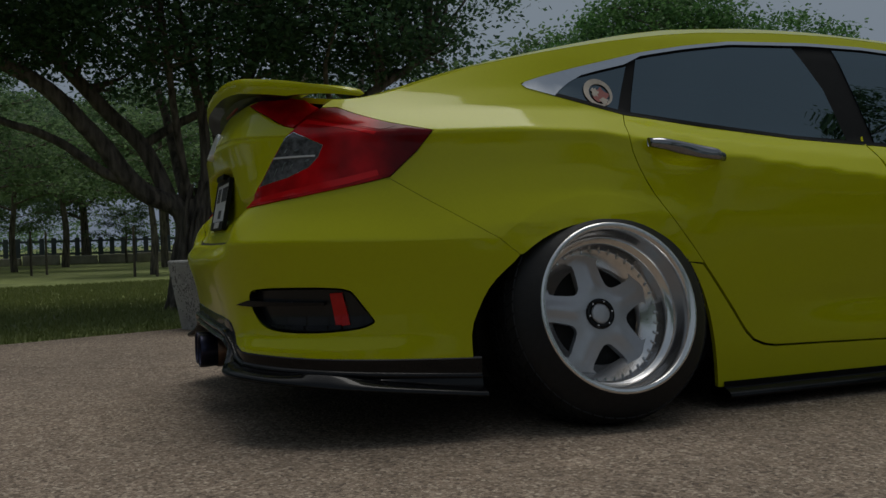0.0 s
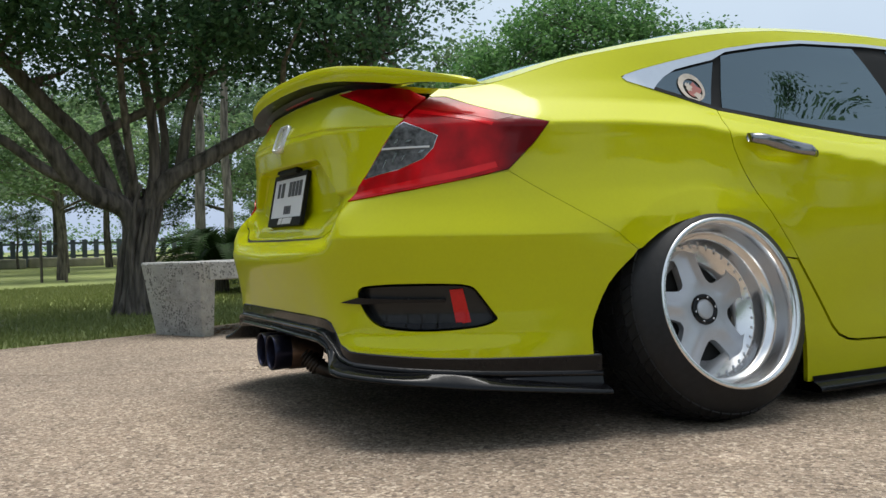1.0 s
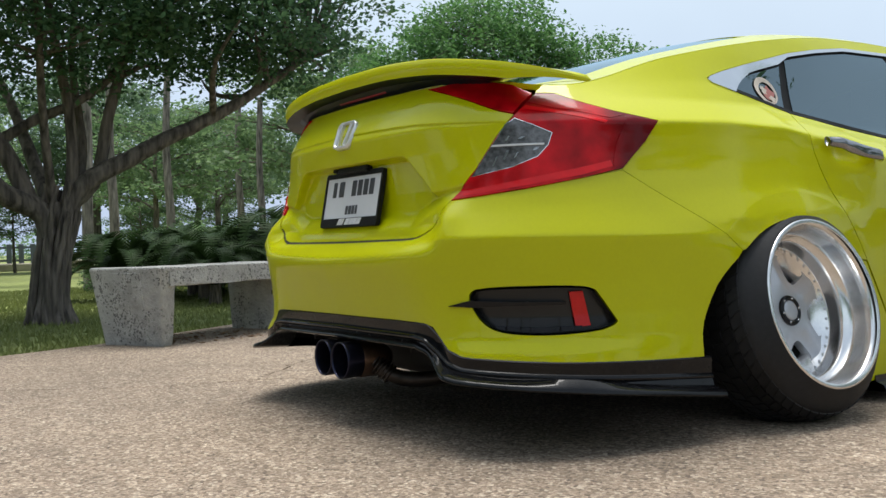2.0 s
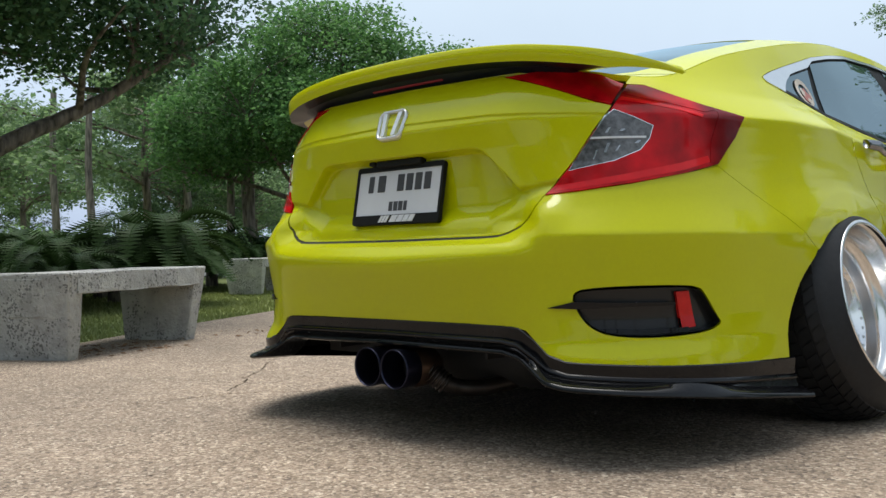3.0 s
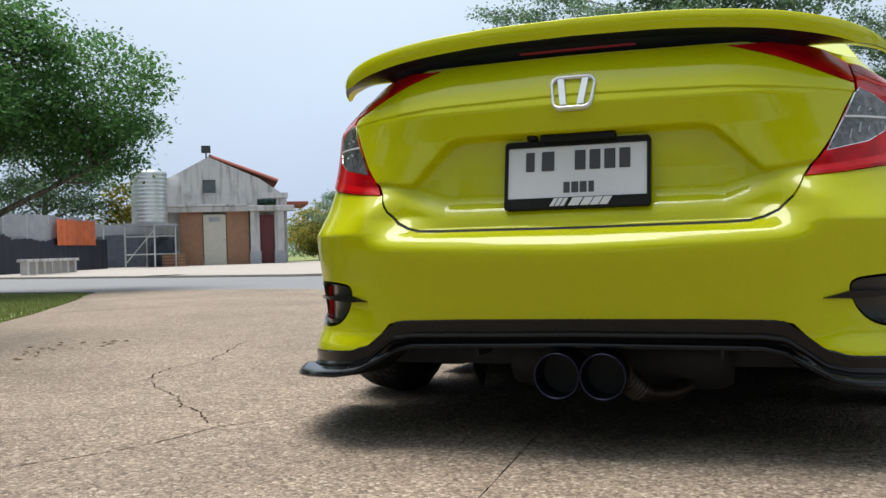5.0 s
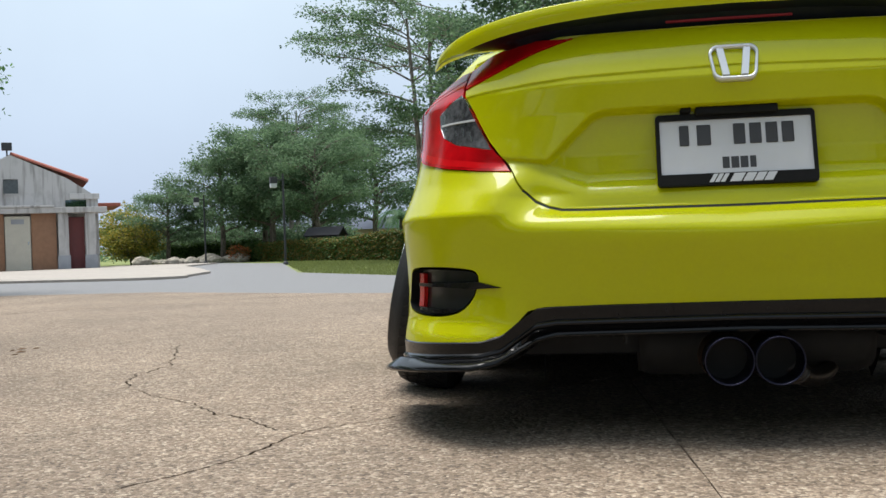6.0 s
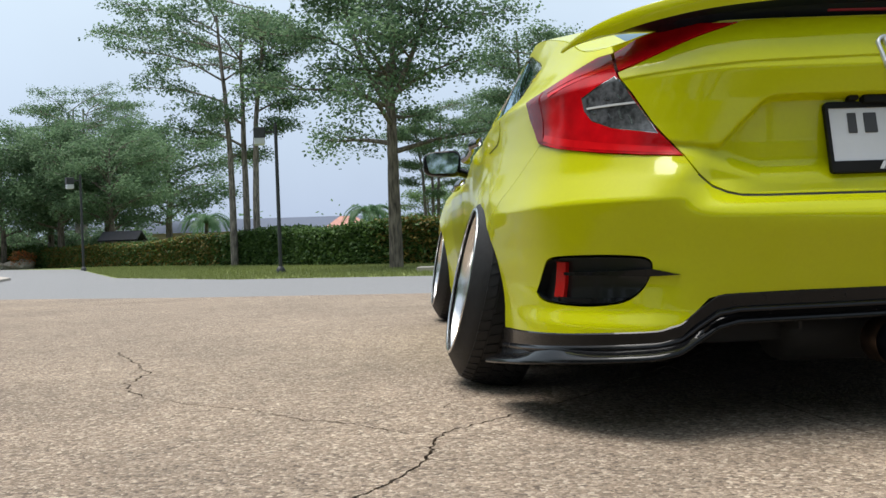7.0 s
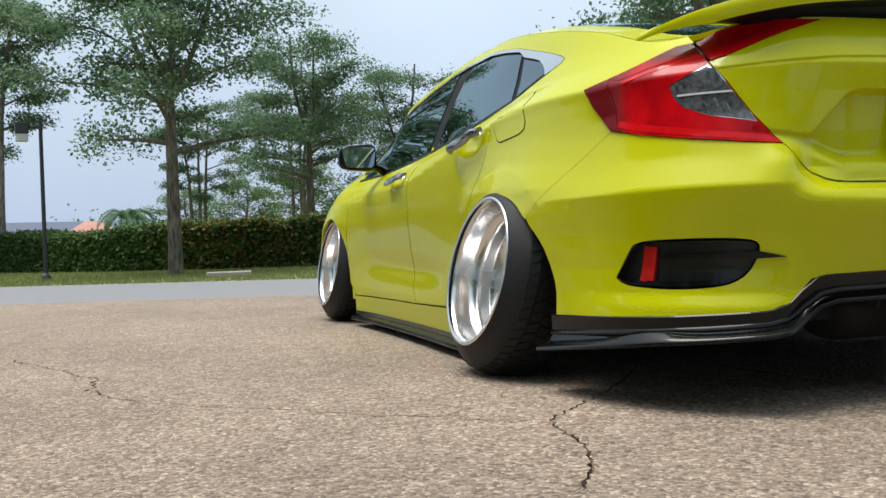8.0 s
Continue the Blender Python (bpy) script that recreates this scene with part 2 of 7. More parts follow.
def edge_dist(poly, p):
    a = np.asarray(poly)
    b = np.roll(a, -1, 0)
    best = np.full(len(p), 1e9)
    for s, e in zip(a, b):
        d = e - s
        t = np.clip(((p - s) @ d) / max(d @ d, 1e-12), 0, 1)
        best = np.minimum(best, np.linalg.norm(p - s - t[:, None] * d, axis=1))
    return best


def dense(poly, step):
    a = np.asarray(poly, float)
    out = []
    for s, e in zip(a, np.roll(a, -1, 0)):
        n = max(1, int(np.linalg.norm(e - s) / step))
        out.append(s + (e - s) * np.linspace(0, 1, n, endpoint=False)[:, None])
    return np.concatenate(out)


def inset(poly, d):
    """Draws a polygon in by d on all sides."""
    a = np.asarray(poly, float)
    area = np.sum(a[:, 0] * np.roll(a[:, 1], -1) - np.roll(a[:, 0], -1) * a[:, 1])
    e = np.roll(a, -1, 0) - a
    e /= np.linalg.norm(e, axis=1)[:, None] + 1e-12
    nrm = np.stack([-e[:, 1], e[:, 0]], 1) * (1 if area > 0 else -1)
    v = nrm + np.roll(nrm, 1, 0)
    l2 = np.sum(v * v, 1)[:, None]
    v = v * 2 / np.maximum(l2, 0.8)
    return a + v * d


# ---- the car: body surfaces ----
from mathutils.geometry import delaunay_2d_cdt

# plan outline at the bumper crease, from rear centre round the corner to the nose
OUTLINE = curve_pts([(0, -.066), (.25, -.060), (.45, -.043), (.57, -.012), (.66, .035), (.74, .105), (.80, .19), (.848, .29), (.880, .42), (.898, .58), (.908, .80), (.906, 1.06), (.899, 1.45), (.876, 1.9), (.856, 2.4), (.846, 3.0), (.848, 3.7), (.835, 4.05), (.78, 4.33), (.64, 4.49), (.38, 4.56), (0, 4.59)], 1400)
ARC = np.concatenate([[0], np.cumsum(np.linalg.norm(np.diff(OUTLINE, axis=0), axis=1))])
ULEN = ARC[-1]
TAN = np.gradient(OUTLINE, ARC, axis=0)
TAN /= np.linalg.norm(TAN, axis=1)[:, None]
OUTN = np.stack([TAN[:, 1], -TAN[:, 0]], 1)
OUTN[0] = (0, -1)


def u_at(x=None, y=None):
    if y is not None:
        return float(np.interp(y, np.maximum.accumulate(OUTLINE[:, 1]) + np.arange(1400) * 1e-9, ARC))
    return float(np.interp(x, OUTLINE[:700, 0], ARC[:700]))


# how far the surface lies inside that outline, by height, at stations round the car
SECTIONS = [
    (0.0, .87, [(.0, .07), (.30, .064), (.40, .034), (.48, .004), (.50, .0), (.515, .004), (.552, .045), (.558, .063), (.562, .078), (.60, .088), (.70, .092), (.80, .088), (.870, .078), (.882, .083), (.93, .108), (.99, .140), (1.1, .2), (1.4, .4)]),
    (u_at(x=.36), .87, [(.0, .07), (.30, .058), (.40, .033), (.49, .004), (.512, .0), (.527, .004), (.556, .034), (.562, .052), (.566, .078), (.60, .088), (.70, .093), (.80, .090), (.870, .082), (.882, .087), (.93, .112), (.99, .145), (1.1, .2), (1.4, .4)]),
    (u_at(x=.49), .87, [(.0, .05), (.30, .040), (.40, .024), (.50, .003), (.522, .0), (.540, .006), (.585, .058), (.605, .080), (.66, .090), (.70, .093), (.80, .096), (.870, .094), (.884, .099), (.93, .122), (.99, .155), (1.1, .22), (1.4, .4)]),
    (u_at(x=.565), .87, [(.0, .035), (.26, .018), (.30, .028), (.36, .027), (.43, .020), (.53, .004), (.560, .0), (.590, .006), (.612, .014), (.632, .030), (.668, .070), (.69, .087), (.75, .094), (.82, .099), (.868, .101), (.884, .110), (.93, .135), (.99, .172), (1.1, .26), (1.4, .45)]),
    (u_at(x=.64), .87, [(.0, .02), (.24, -.004), (.262, .000), (.300, .023), (.36, .027), (.43, .022), (.53, .005), (.555, .001), (.562, .0), (.570, .003), (.63, .043), (.68, .072), (.75, .090), (.82, .100), (.868, .106), (.90, .122), (.94, .150), (.985, .19), (1.1, .30), (1.4, .5)]),
    (u_at(x=.77), .87, [(.0, .015), (.235, -.008), (.260, -.004), (.298, .018), (.36, .022), (.43, .018), (.53, .004), (.555, .001), (.562, .0), (.570, .003), (.64, .044), (.70, .066), (.76, .080), (.82, .090), (.866, .098), (.90, .123), (.94, .160), (.98, .20), (1.1, .31), (1.4, .5)]),
    (u_at(y=.48), .870, [(.0, .015), (.22, .0), (.29, .009), (.36, .013), (.45, .010), (.53, .003), (.550, .001), (.557, .0), (.565, .003), (.62, .026), (.66, .040), (.72, .057), (.78, .067), (.84, .072), (.868, .073), (.876, .080), (.90, .104), (.94, .147), (.98, .185), (1.1, .28), (1.4, .5)]),
    (u_at(y=.80), .876, [(.0, .01), (.2, .0), (.40, -.018), (.525, -.022), (.60, -.010), (.68, .022), (.76, .044), (.84, .055), (.873, .057), (.882, .064), (.91, .095), (.95, .138), (1.02, .188), (1.1, .235), (1.4, .42)]),
    (u_at(y=1.06), .870, [(.0, .01), (.2, .0), (.40, -.022), (.56, -.030), (.62, -.016), (.69, .018), (.76, .034), (.83, .044), (.867, .046), (.876, .054), (.90, .085), (.945, .140), (1.02, .182), (1.12, .225), (1.2, .265), (1.4, .40)]),
    (u_at(y=1.45), .802, [(.0, .050), (.07, .040), (.12, .034), (.20, .023), (.30, .016), (.50, .008), (.62, .004), (.72, .006), (.80, .012), (.808, .018), (.85, .058), (.893, .125), (1.0, .172), (1.1, .212), (1.2, .258), (1.4, .38)]),
    (u_at(y=2.1), .728, [(.0, .052), (.07, .044), (.12, .038), (.20, .028), (.32, .032), (.42, .022), (.55, .006), (.66, .002), (.726, .004), (.735, .010), (.79, .050), (.842, .110), (.95, .152), (1.05, .193), (1.15, .236), (1.25, .295), (1.4, .38)]),
    (u_at(y=3.0), .700, [(.0, .052), (.07, .044), (.12, .038), (.20, .028), (.32, .030), (.42, .020), (.55, .006), (.66, .004), (.70, .008), (.71, .014), (.76, .055), (.80, .110), (.95, .170), (1.05, .215), (1.15, .27), (1.25, .34), (1.4, .45)]),
    (u_at(y=3.72), .66, [(.0, .01), (.2, .0), (.4, -.018), (.56, -.022), (.66, .005), (.74, .04), (.80, .10), (.86, .19), (.95, .29), (1.1, .45), (1.4, .7)]),
    (u_at(y=4.3), .60, [(.0, .03), (.2, .0), (.4, .0), (.55, .02), (.62, .05), (.68, .10), (.74, .18), (.80, .28), (.9, .4), (1.4, .7)]),
    (ULEN, .56, [(.0, .04), (.2, .0), (.4, .0), (.5, .02), (.58, .05), (.64, .09), (.70, .15), (.76, .25), (.9, .4), (1.4, .7)]),
]
DU, DZ = 0.006, 0.002
UG, ZG = np.arange(0, ULEN + DU, DU), np.arange(0, 1.40, DZ)
prof = [blurred(np.interp(ZG, *np.array(p).T), 1.1, 0) for _, _, p in SECTIONS]
us = np.array([q[0] for q in SECTIONS])
zs = np.array([q[1] for q in SECTIONS])
DT = np.zeros((len(UG), len(ZG)))
fade = np.clip((ZG - .56) / .12, 0, 1) * np.clip((1.10 - ZG) / .15, 0, 1)
for i_, u_ in enumerate(UG):
    k_ = int(np.clip(np.searchsorted(us, u_) - 1, 0, len(us) - 2))
    t_ = float(np.clip((u_ - us[k_]) / (us[k_ + 1] - us[k_]), 0, 1))
    z_ = zs[k_] * (1 - t_) + zs[k_ + 1] * t_
    DT[i_] = (1 - t_) * np.interp(ZG + (zs[k_] - z_) * fade, ZG, prof[k_]) + t_ * np.interp(ZG + (zs[k_ + 1] - z_) * fade, ZG, prof[k_ + 1])
DT = blurred(DT, 3.0, 0)
# the recess for the number plate: a sharp brow that runs on to the lamps, over a floor that fades out downwards
gu, gz = np.meshgrid(UG, ZG, indexing="ij")


def ease(t):
    t = np.clip(t, 0, 1)
    return t * t * (3 - 2 * t)


brow = np.interp(gu, [0, .305, .325, .345, .455, .468, .61], [.806, .806, .803, .794, .698, .692, .708])
depth = np.interp(gu, [0, .33, .42, .468, .50, .60, .65], [.036, .036, .031, .019, .011, .006, 0])
floor_fade = ease((gz - np.interp(gu, [0, .36, .47, .6], [.592, .592, .625, .645])) / .062)
DT += depth * ease((brow - gz) / .013) * floor_fade
# pressed line across the boot lid, level with the badge
line_z = np.interp(gu, [0, .38, .58, .78], [.893, .886, .876, .868])
DT -= .0045 * ease((gz - line_z) / .004 + .5) * np.clip((.80 - gu) / .05, 0, 1) * np.clip((.97 - gz) / .05, 0, 1)
# hollows behind the door handles
for y_, z_ in ((1.335, .803), (2.36, .738)):
    DT += .013 * np.exp(-((gu - u_at(y=y_)) / .075) ** 4 - ((gz - z_) / .034) ** 2)
# rolled band round the rear wheel arch, with a pressed outer edge
ARCH_C = [(1.335, .214), (1.335, .304), (1.356, .36), (1.390, .422), (1.483, .506), (1.578, .564), (1.690, .594), (1.80, .594), (1.91, .562), (1.99, .515), (2.062, .440), (2.12, .316), (2.157, .152), (2.164, .105), (2.168, .066)]
arch_u = [tuple(p) for p in curve_pts(ARCH_C, 40)]
arch_c = curve_pts(ARCH_C, 90)
arch_t = np.gradient(arch_c, axis=0)
arch_t /= np.linalg.norm(arch_t, axis=1)[:, None]
BAND = [(float(p[0] - .078 * t[1]), float(p[1] + .078 * t[0])) for p, t in zip(arch_c, arch_t) if p[1] > .47][::3]
near_i = (UG > 1.15) & (UG < 2.40)
sel = np.stack([gu[near_i], gz[near_i]], -1)
far_d = np.min(np.stack([np.hypot(sel[..., 0] - p[0], sel[..., 1] - p[1]) for p in arch_c]), 0)
DT[near_i] += .0085 * np.clip(1 - far_d / .078, 0, 1) * ease((sel[..., 1] - .47) / .12)
# hollow sweep low in the doors
DT += 0.006 * np.exp(-((gz - .33 - .05 * (gu - u_at(y=2.2))) / .05) ** 2) * np.clip((gu - u_at(y=1.6)) / .4, 0, 1) * np.clip((u_at(y=3.2) - gu) / .3, 0, 1)


def side(u, z, out=0.0):
    """Points of the body's flank and tail: u along the outline (minus: car's left), z up, out: metres proud."""
    u, z = np.asarray(u, float), np.asarray(z, float)
    sg, a = np.where(u < 0, -1.0, 1.0), np.clip(np.abs(u), 0, ULEN)
    iu = np.clip(a / DU, 0, len(UG) - 1.001)
    iz = np.clip(z / DZ, 0, len(ZG) - 1.001)
    i, j = iu.astype(int), iz.astype(int)
    fu, fz = iu - i, iz - j
    d = DT[i, j] * (1 - fu) * (1 - fz) + DT[i + 1, j] * fu * (1 - fz) + DT[i, j + 1] * (1 - fu) * fz + DT[i + 1, j + 1] * fu * fz
    d = d - out
    x = np.interp(a, ARC, OUTLINE[:, 0]) - np.interp(a, ARC, OUTN[:, 0]) * d
    y = np.interp(a, ARC, OUTLINE[:, 1]) - np.interp(a, ARC, OUTN[:, 1]) * d
    return np.stack([sg * x, y, z], -1)


def U(x, y, z):
    """The outline station whose surface at height z lies nearest to (x, y)."""
    p = side(ARC, np.full(len(ARC), z))
    return float(ARC[np.argmin((p[:, 0] - x) ** 2 + (p[:, 1] - y) ** 2)])


def uz(*pts):
    return [(U(*p), p[2]) for p in pts]


# the line where flank meets deck, roof and bonnet
RAILY = np.array([(.0, .998), (.10, 1.000), (.16, 1.002), (.22, .997), (.27, .984), (.33, .977), (.40, .985), (.50, 1.011), (.60, 1.045), (.72, 1.082), (.88, 1.118), (1.0, 1.143), (1.2, 1.181), (1.4, 1.212), (1.6, 1.235), (1.9, 1.250), (2.2, 1.252), (2.6, 1.232), (2.9, 1.185), (3.2, 1.075), (3.45, .955), (3.62, .870), (3.8, .840), (4.1, .800), (4.4, .735), (4.6, .700)])
CENY = np.array([(.0, .998), (.10, 1.002), (.25, 1.008), (.42, 1.018), (.50, 1.045), (.62, 1.085), (.784, 1.138), (1.057, 1.208), (1.32, 1.272), (1.58, 1.318), (1.9, 1.343), (2.15, 1.346), (2.5, 1.334), (2.8, 1.300), (3.1, 1.215), (3.5, 1.065), (3.8, .950), (3.9, .925), (4.15, .885), (4.4, .800), (4.6, .700)])
railz = blurred(np.interp(np.arange(0, 4.7, .01), *RAILY.T), 3, 0)
cenz = blurred(np.interp(np.arange(0, 4.7, .01), *CENY.T), 4, 0)
yy = np.arange(0, 4.7, .01)


rail_u = np.linspace(0, ULEN, 900)
rz = np.interp(np.interp(rail_u, ARC, OUTLINE[:, 1]) + .1, yy, railz)
for _ in range(12):
    rp = side(rail_u, rz)
    rz = np.interp(rp[:, 1], yy, railz)
RAIL = side(rail_u, rz)
ry = np.maximum.accumulate(RAIL[:, 1]) + np.arange(900) * 1e-8


def rail_z_u(u):
    return np.interp(np.abs(u), rail_u, rz)


def top(x, y, out=0.0):
    """Points of the deck, roof and bonnet."""
    x, y = np.asarray(x, float), np.asarray(y, float)
    xe = np.interp(y, ry, RAIL[:, 0])
    ze = np.interp(y, ry, RAIL[:, 2])
    zc = np.maximum(np.interp(y, yy, cenz), ze)
    s = np.clip(np.abs(x) / np.maximum(xe, 1e-4), 0, 1)
    return np.stack([x, y, ze + (zc - ze) * (1 - s ** 2.4) + out], -1)


def panel(name, fn, poly, step, mat, parent, label="", holes=(), gap=0.0022, lip=0.016, out=0.0, edge=None, creases=()):
    """A sheet of the surface fn inside a polygon of its two coordinates, edges turned inwards."""
    poly = inset(dense(poly, edge or step), gap)
    holes = [dense(h, edge or step) for h in holes]
    lo, hi = poly.min(0), poly.max(0)
    g = np.stack(np.meshgrid(np.arange(lo[0] + step / 2, hi[0], step), np.arange(lo[1] + step / 2, hi[1], step), indexing="ij"), -1).reshape(-1, 2)
    keep = inside(poly, g) & (edge_dist(poly, g) > step * .4)
    for h in holes:
        keep &= ~inside(h, g) & (edge_dist(h, g) > step * .4)
    g = g[keep]
    # rows of points on both sides of each crease, so that it stays sharp
    for line_pts, offs in creases:
        c = curve_pts(line_pts, max(8, int(sum(math.dist(a, b) for a, b in zip(line_pts, line_pts[1:])) / .009)))
        t = np.gradient(c, axis=0)
        t /= np.linalg.norm(t, axis=1)[:, None] + 1e-12
        nr = np.stack([-t[:, 1], t[:, 0]], 1)
        rows_c = np.concatenate([c + nr * o for o in offs])
        near = np.min(np.linalg.norm(g[:, None] - c[None], axis=2), axis=1) < max(offs) + step * .35 if len(g) else np.zeros(0, bool)
        ok_c = inside(poly, rows_c) & (edge_dist(poly, rows_c) > .003)
        for h in holes:
            ok_c &= ~inside(h, rows_c) & (edge_dist(h, rows_c) > .003)
        g = np.concatenate([g[~near], rows_c[ok_c]])
    rings = [poly, *holes]
    pts, edges, off = [], [], 0
    for r in rings:
        k = np.arange(len(r))
        edges += [(int(a) + off, int(b) + off) for a, b in zip(k, np.roll(k, -1))]
        pts.append(r)
        off += len(r)
    pts = np.concatenate([*pts, g])
    v, e, f, *_ = delaunay_2d_cdt([Vector(p) for p in pts], edges, [], 0, 1e-6)
    v = np.array([tuple(p) for p in v])
    f = np.array([t for t in f if len(t) == 3])
    cen = v[f].mean(1)
    ok = inside(poly, cen)
    for h in holes:
        ok &= ~inside(h, cen)
    f = f[ok]
    P = fn(v[:, 0], v[:, 1], out)
    h = .002
    nrm = np.cross(fn(v[:, 0] + h, v[:, 1], out) - fn(v[:, 0] - h, v[:, 1], out), fn(v[:, 0], v[:, 1] + h, out) - fn(v[:, 0], v[:, 1] - h, out))
    nrm /= np.linalg.norm(nrm, axis=1)[:, None] + 1e-12
    a, b, c = P[f[:, 0]], P[f[:, 1]], P[f[:, 2]]
    flip = np.sum(np.cross(b - a, c - a) * nrm[f[:, 0]], 1) < 0
    f[flip] = f[flip][:, ::-1]
    # turned-in edges
    cnt = {}
    for t in f:
        for i in range(3):
            k = (int(t[i]), int(t[(i + 1) % 3]))
            cnt[k] = 1
    bd = [k for k in cnt if (k[1], k[0]) not in cnt]
    idx = {}
    base = len(P)
    ext = []
    for i, j in bd:
        for k in (i, j):
            if k not in idx:
                idx[k] = base + 2 * len(idx)
                ext += [P[k], P[k] - nrm[k] * lip]
    quads = [(idx[j], idx[i], idx[i] + 1, idx[j] + 1) for i, j in bd]
    co = np.concatenate([P, np.array(ext).reshape(-1, 3)])
    me = mesh_np(name, co, f, quads)
    if fn is side or fn is top:
        nn = np.zeros((len(me.vertices), 3))
        nn[:len(nrm)] = nrm
        if len(me.vertices) == len(co):
            me.normals_split_custom_set_from_vertices(nn.tolist())
    return hang(name, me, mat, parent, label)


def mir(poly):
    return [(-u, z) for u, z in poly][::-1]


def both(right_half):
    """A right half outline from the middle bottom to the middle top, closed by its mirror image."""
    return list(right_half) + [(-u, z) for u, z in right_half[::-1] if u > 1e-6]


def arch(cy, a, a2, b, cz, z0, z1, n=24):
    """Wheel arch opening, from its rear foot over the top to its front foot, as (y, z)."""
    t0, t1 = math.asin((z0 - cz) / b), math.asin((z1 - cz) / b)
    return [(cy - (a if t < math.pi / 2 else a2) * math.cos(t), cz + b * math.sin(t)) for t in np.linspace(t0, math.pi - t1, n)]


def uy(y):
    return u_at(y=y)


car = holder("sedan_car")
tagged(car, "lime-yellow lowered sedan with cambered polished wheels and ducktail spoiler", "car")

# lamps
lamp_outer = [(.561, .666), (.650, .748), (.720, .830), (.785, .892), (.825, .924), (.870, .955), (.930, .953), (1.009, .930), (1.125, .898), (1.256, .872), (1.204, .812), (1.118, .738), (.988, .712), (.819, .688), (.672, .673)]
lamp_trunk = [(.387, .993), (.482, .969), (.598, .939), (.730, .902), (.778, .893), (.818, .924), (.862, .955), (.770, .984), (.66, .997), (.52, .999)]
lamp_clear = [(.632, .724), (.690, .792), (.752, .862), (.785, .882), (.845, .862), (.905, .837), (.890, .802), (.858, .772), (.777, .746)]
lamp_tip = [(1.150, .888), (1.248, .870), (1.202, .814), (1.120, .744), (1.085, .742), (1.10, .80)]
FOG = uz((.622, .022, .424), (.68, .07, .434), (.76, .15, .436), (.82, .25, .433), (.842, .285, .425), (.848, .296, .414), (.868, .340, .346), (.874, .350, .334), (.864, .330, .322), (.846, .29, .312), (.78, .18, .304), (.70, .09, .311), (.665, .055, .330), (.640, .035, .365))
for _ in range(2):
    FOG = [(a[0] * (1 - k) + b[0] * k, a[1] * (1 - k) + b[1] * k) for a, b in zip(FOG, FOG[1:] + FOG[:1]) for k in (.25, .75)]
ARCH_F = arch(3.745, .41, .41, .352, .252, .145, .16)
SEAM = [(1.118, .734), (1.20, .686), (1.272, .644), (1.42, .556), (1.478, .508)]
k_seam = next(i for i, (u, z) in enumerate(arch_u) if z > .507)
low_edge = [(0, .338), (u_at(x=.30), .337), (u_at(x=.47), .334), (u_at(x=.51), .325), (u_at(x=.56), .275), (u_at(x=.595), .248), (u_at(x=.65), .240), (u_at(x=.80), .230), (uy(.45), .222)]
TRUNK_LOW = [(0, .563), (.36, .565), (.42, .567), (.455, .575), (.49, .590), (.525, .620)]
BUMPER_TOP = [(u, z - .0035) for u, z in TRUNK_LOW]
bumper_half = low_edge + arch_u[:k_seam] + SEAM[::-1] + [lamp_outer[13], lamp_outer[14], lamp_outer[0]] + BUMPER_TOP[::-1]
CREST = [(u_at(x=.56), .560), (u_at(x=.64), .563), (u_at(x=.77), .563), (uy(.48), .558), (1.36, .556)]
bumper = panel("rear_bumper", side, both(bumper_half), .016, PAINT, car, "lime-yellow painted rear bumper", holes=[FOG, mir(FOG)], edge=.012, gap=.0007, creases=[([(s * u, z) for u, z in CREST], (-.020, -.011, -.005, 0, .005, .011, .020)) for s in (1, -1)])
CR_OFF, BROW = (-.0065, -.003, 0, .003, .0065), [(.0, .800), (.29, .800), (.325, .797), (.345, .788), (.455, .692), (.468, .686), (.60, .700)]
LINE = [(.0, .893), (.38, .886), (.58, .876), (.76, .869)]
BOOT_CREASES = [([(s * u, z) for u, z in c], CR_OFF) for c in (BROW, LINE) for s in (1, -1)]
deck = [(u, float(rail_z_u(u)) - .001) for u in np.linspace(lamp_trunk[0][0] - .012, 0, 14)]
trunk_half = [(u, z + .0005) for u, z in TRUNK_LOW] + lamp_outer[:4] + lamp_trunk[3:0:-1] + [lamp_trunk[0]] + deck
trunk = panel("trunk_lid", side, both(trunk_half), .0065, PAINT, car, "lime-yellow boot lid with plate recess", edge=.008, creases=BOOT_CREASES)

# added dark strip draws the shade in the boot gap as a black line
gap_top = [(u, z + .0035) for u, z in TRUNK_LOW]
panel("boot_gap_strip", side, both([(u, z - .0048) for u, z in TRUNK_LOW])[: len(TRUNK_LOW)] + gap_top[::-1] + [(-u, z) for u, z in gap_top[1:]] + [(-u, z - .0048) for u, z in TRUNK_LOW[:0:-1]], .012, DARK, car, "dark strip in the boot gap", gap=0, lip=.004, edge=.010, out=-.0035)

# belt and window lines
BELT = np.array([(.873, 1.016), (1.0, .982), (1.194, .930), (1.5, .893), (1.86, .856), (2.4, .825), (3.0, .806), (3.5, .800)])
WTOP = np.array([(.873, 1.030), (.95, 1.054), (1.07, 1.086), (1.33, 1.149), (1.5, 1.178), (1.71, 1.206), (2.04, 1.218), (2.3, 1.216), (2.6, 1.196), (2.9, 1.150), (3.2, 1.040), (3.4, .940), (3.55, .850)])


def line(tab, y0, y1, n=14):
    return [(uy(y), float(np.interp(y, *tab.T))) for y in np.linspace(y0, y1, n)]


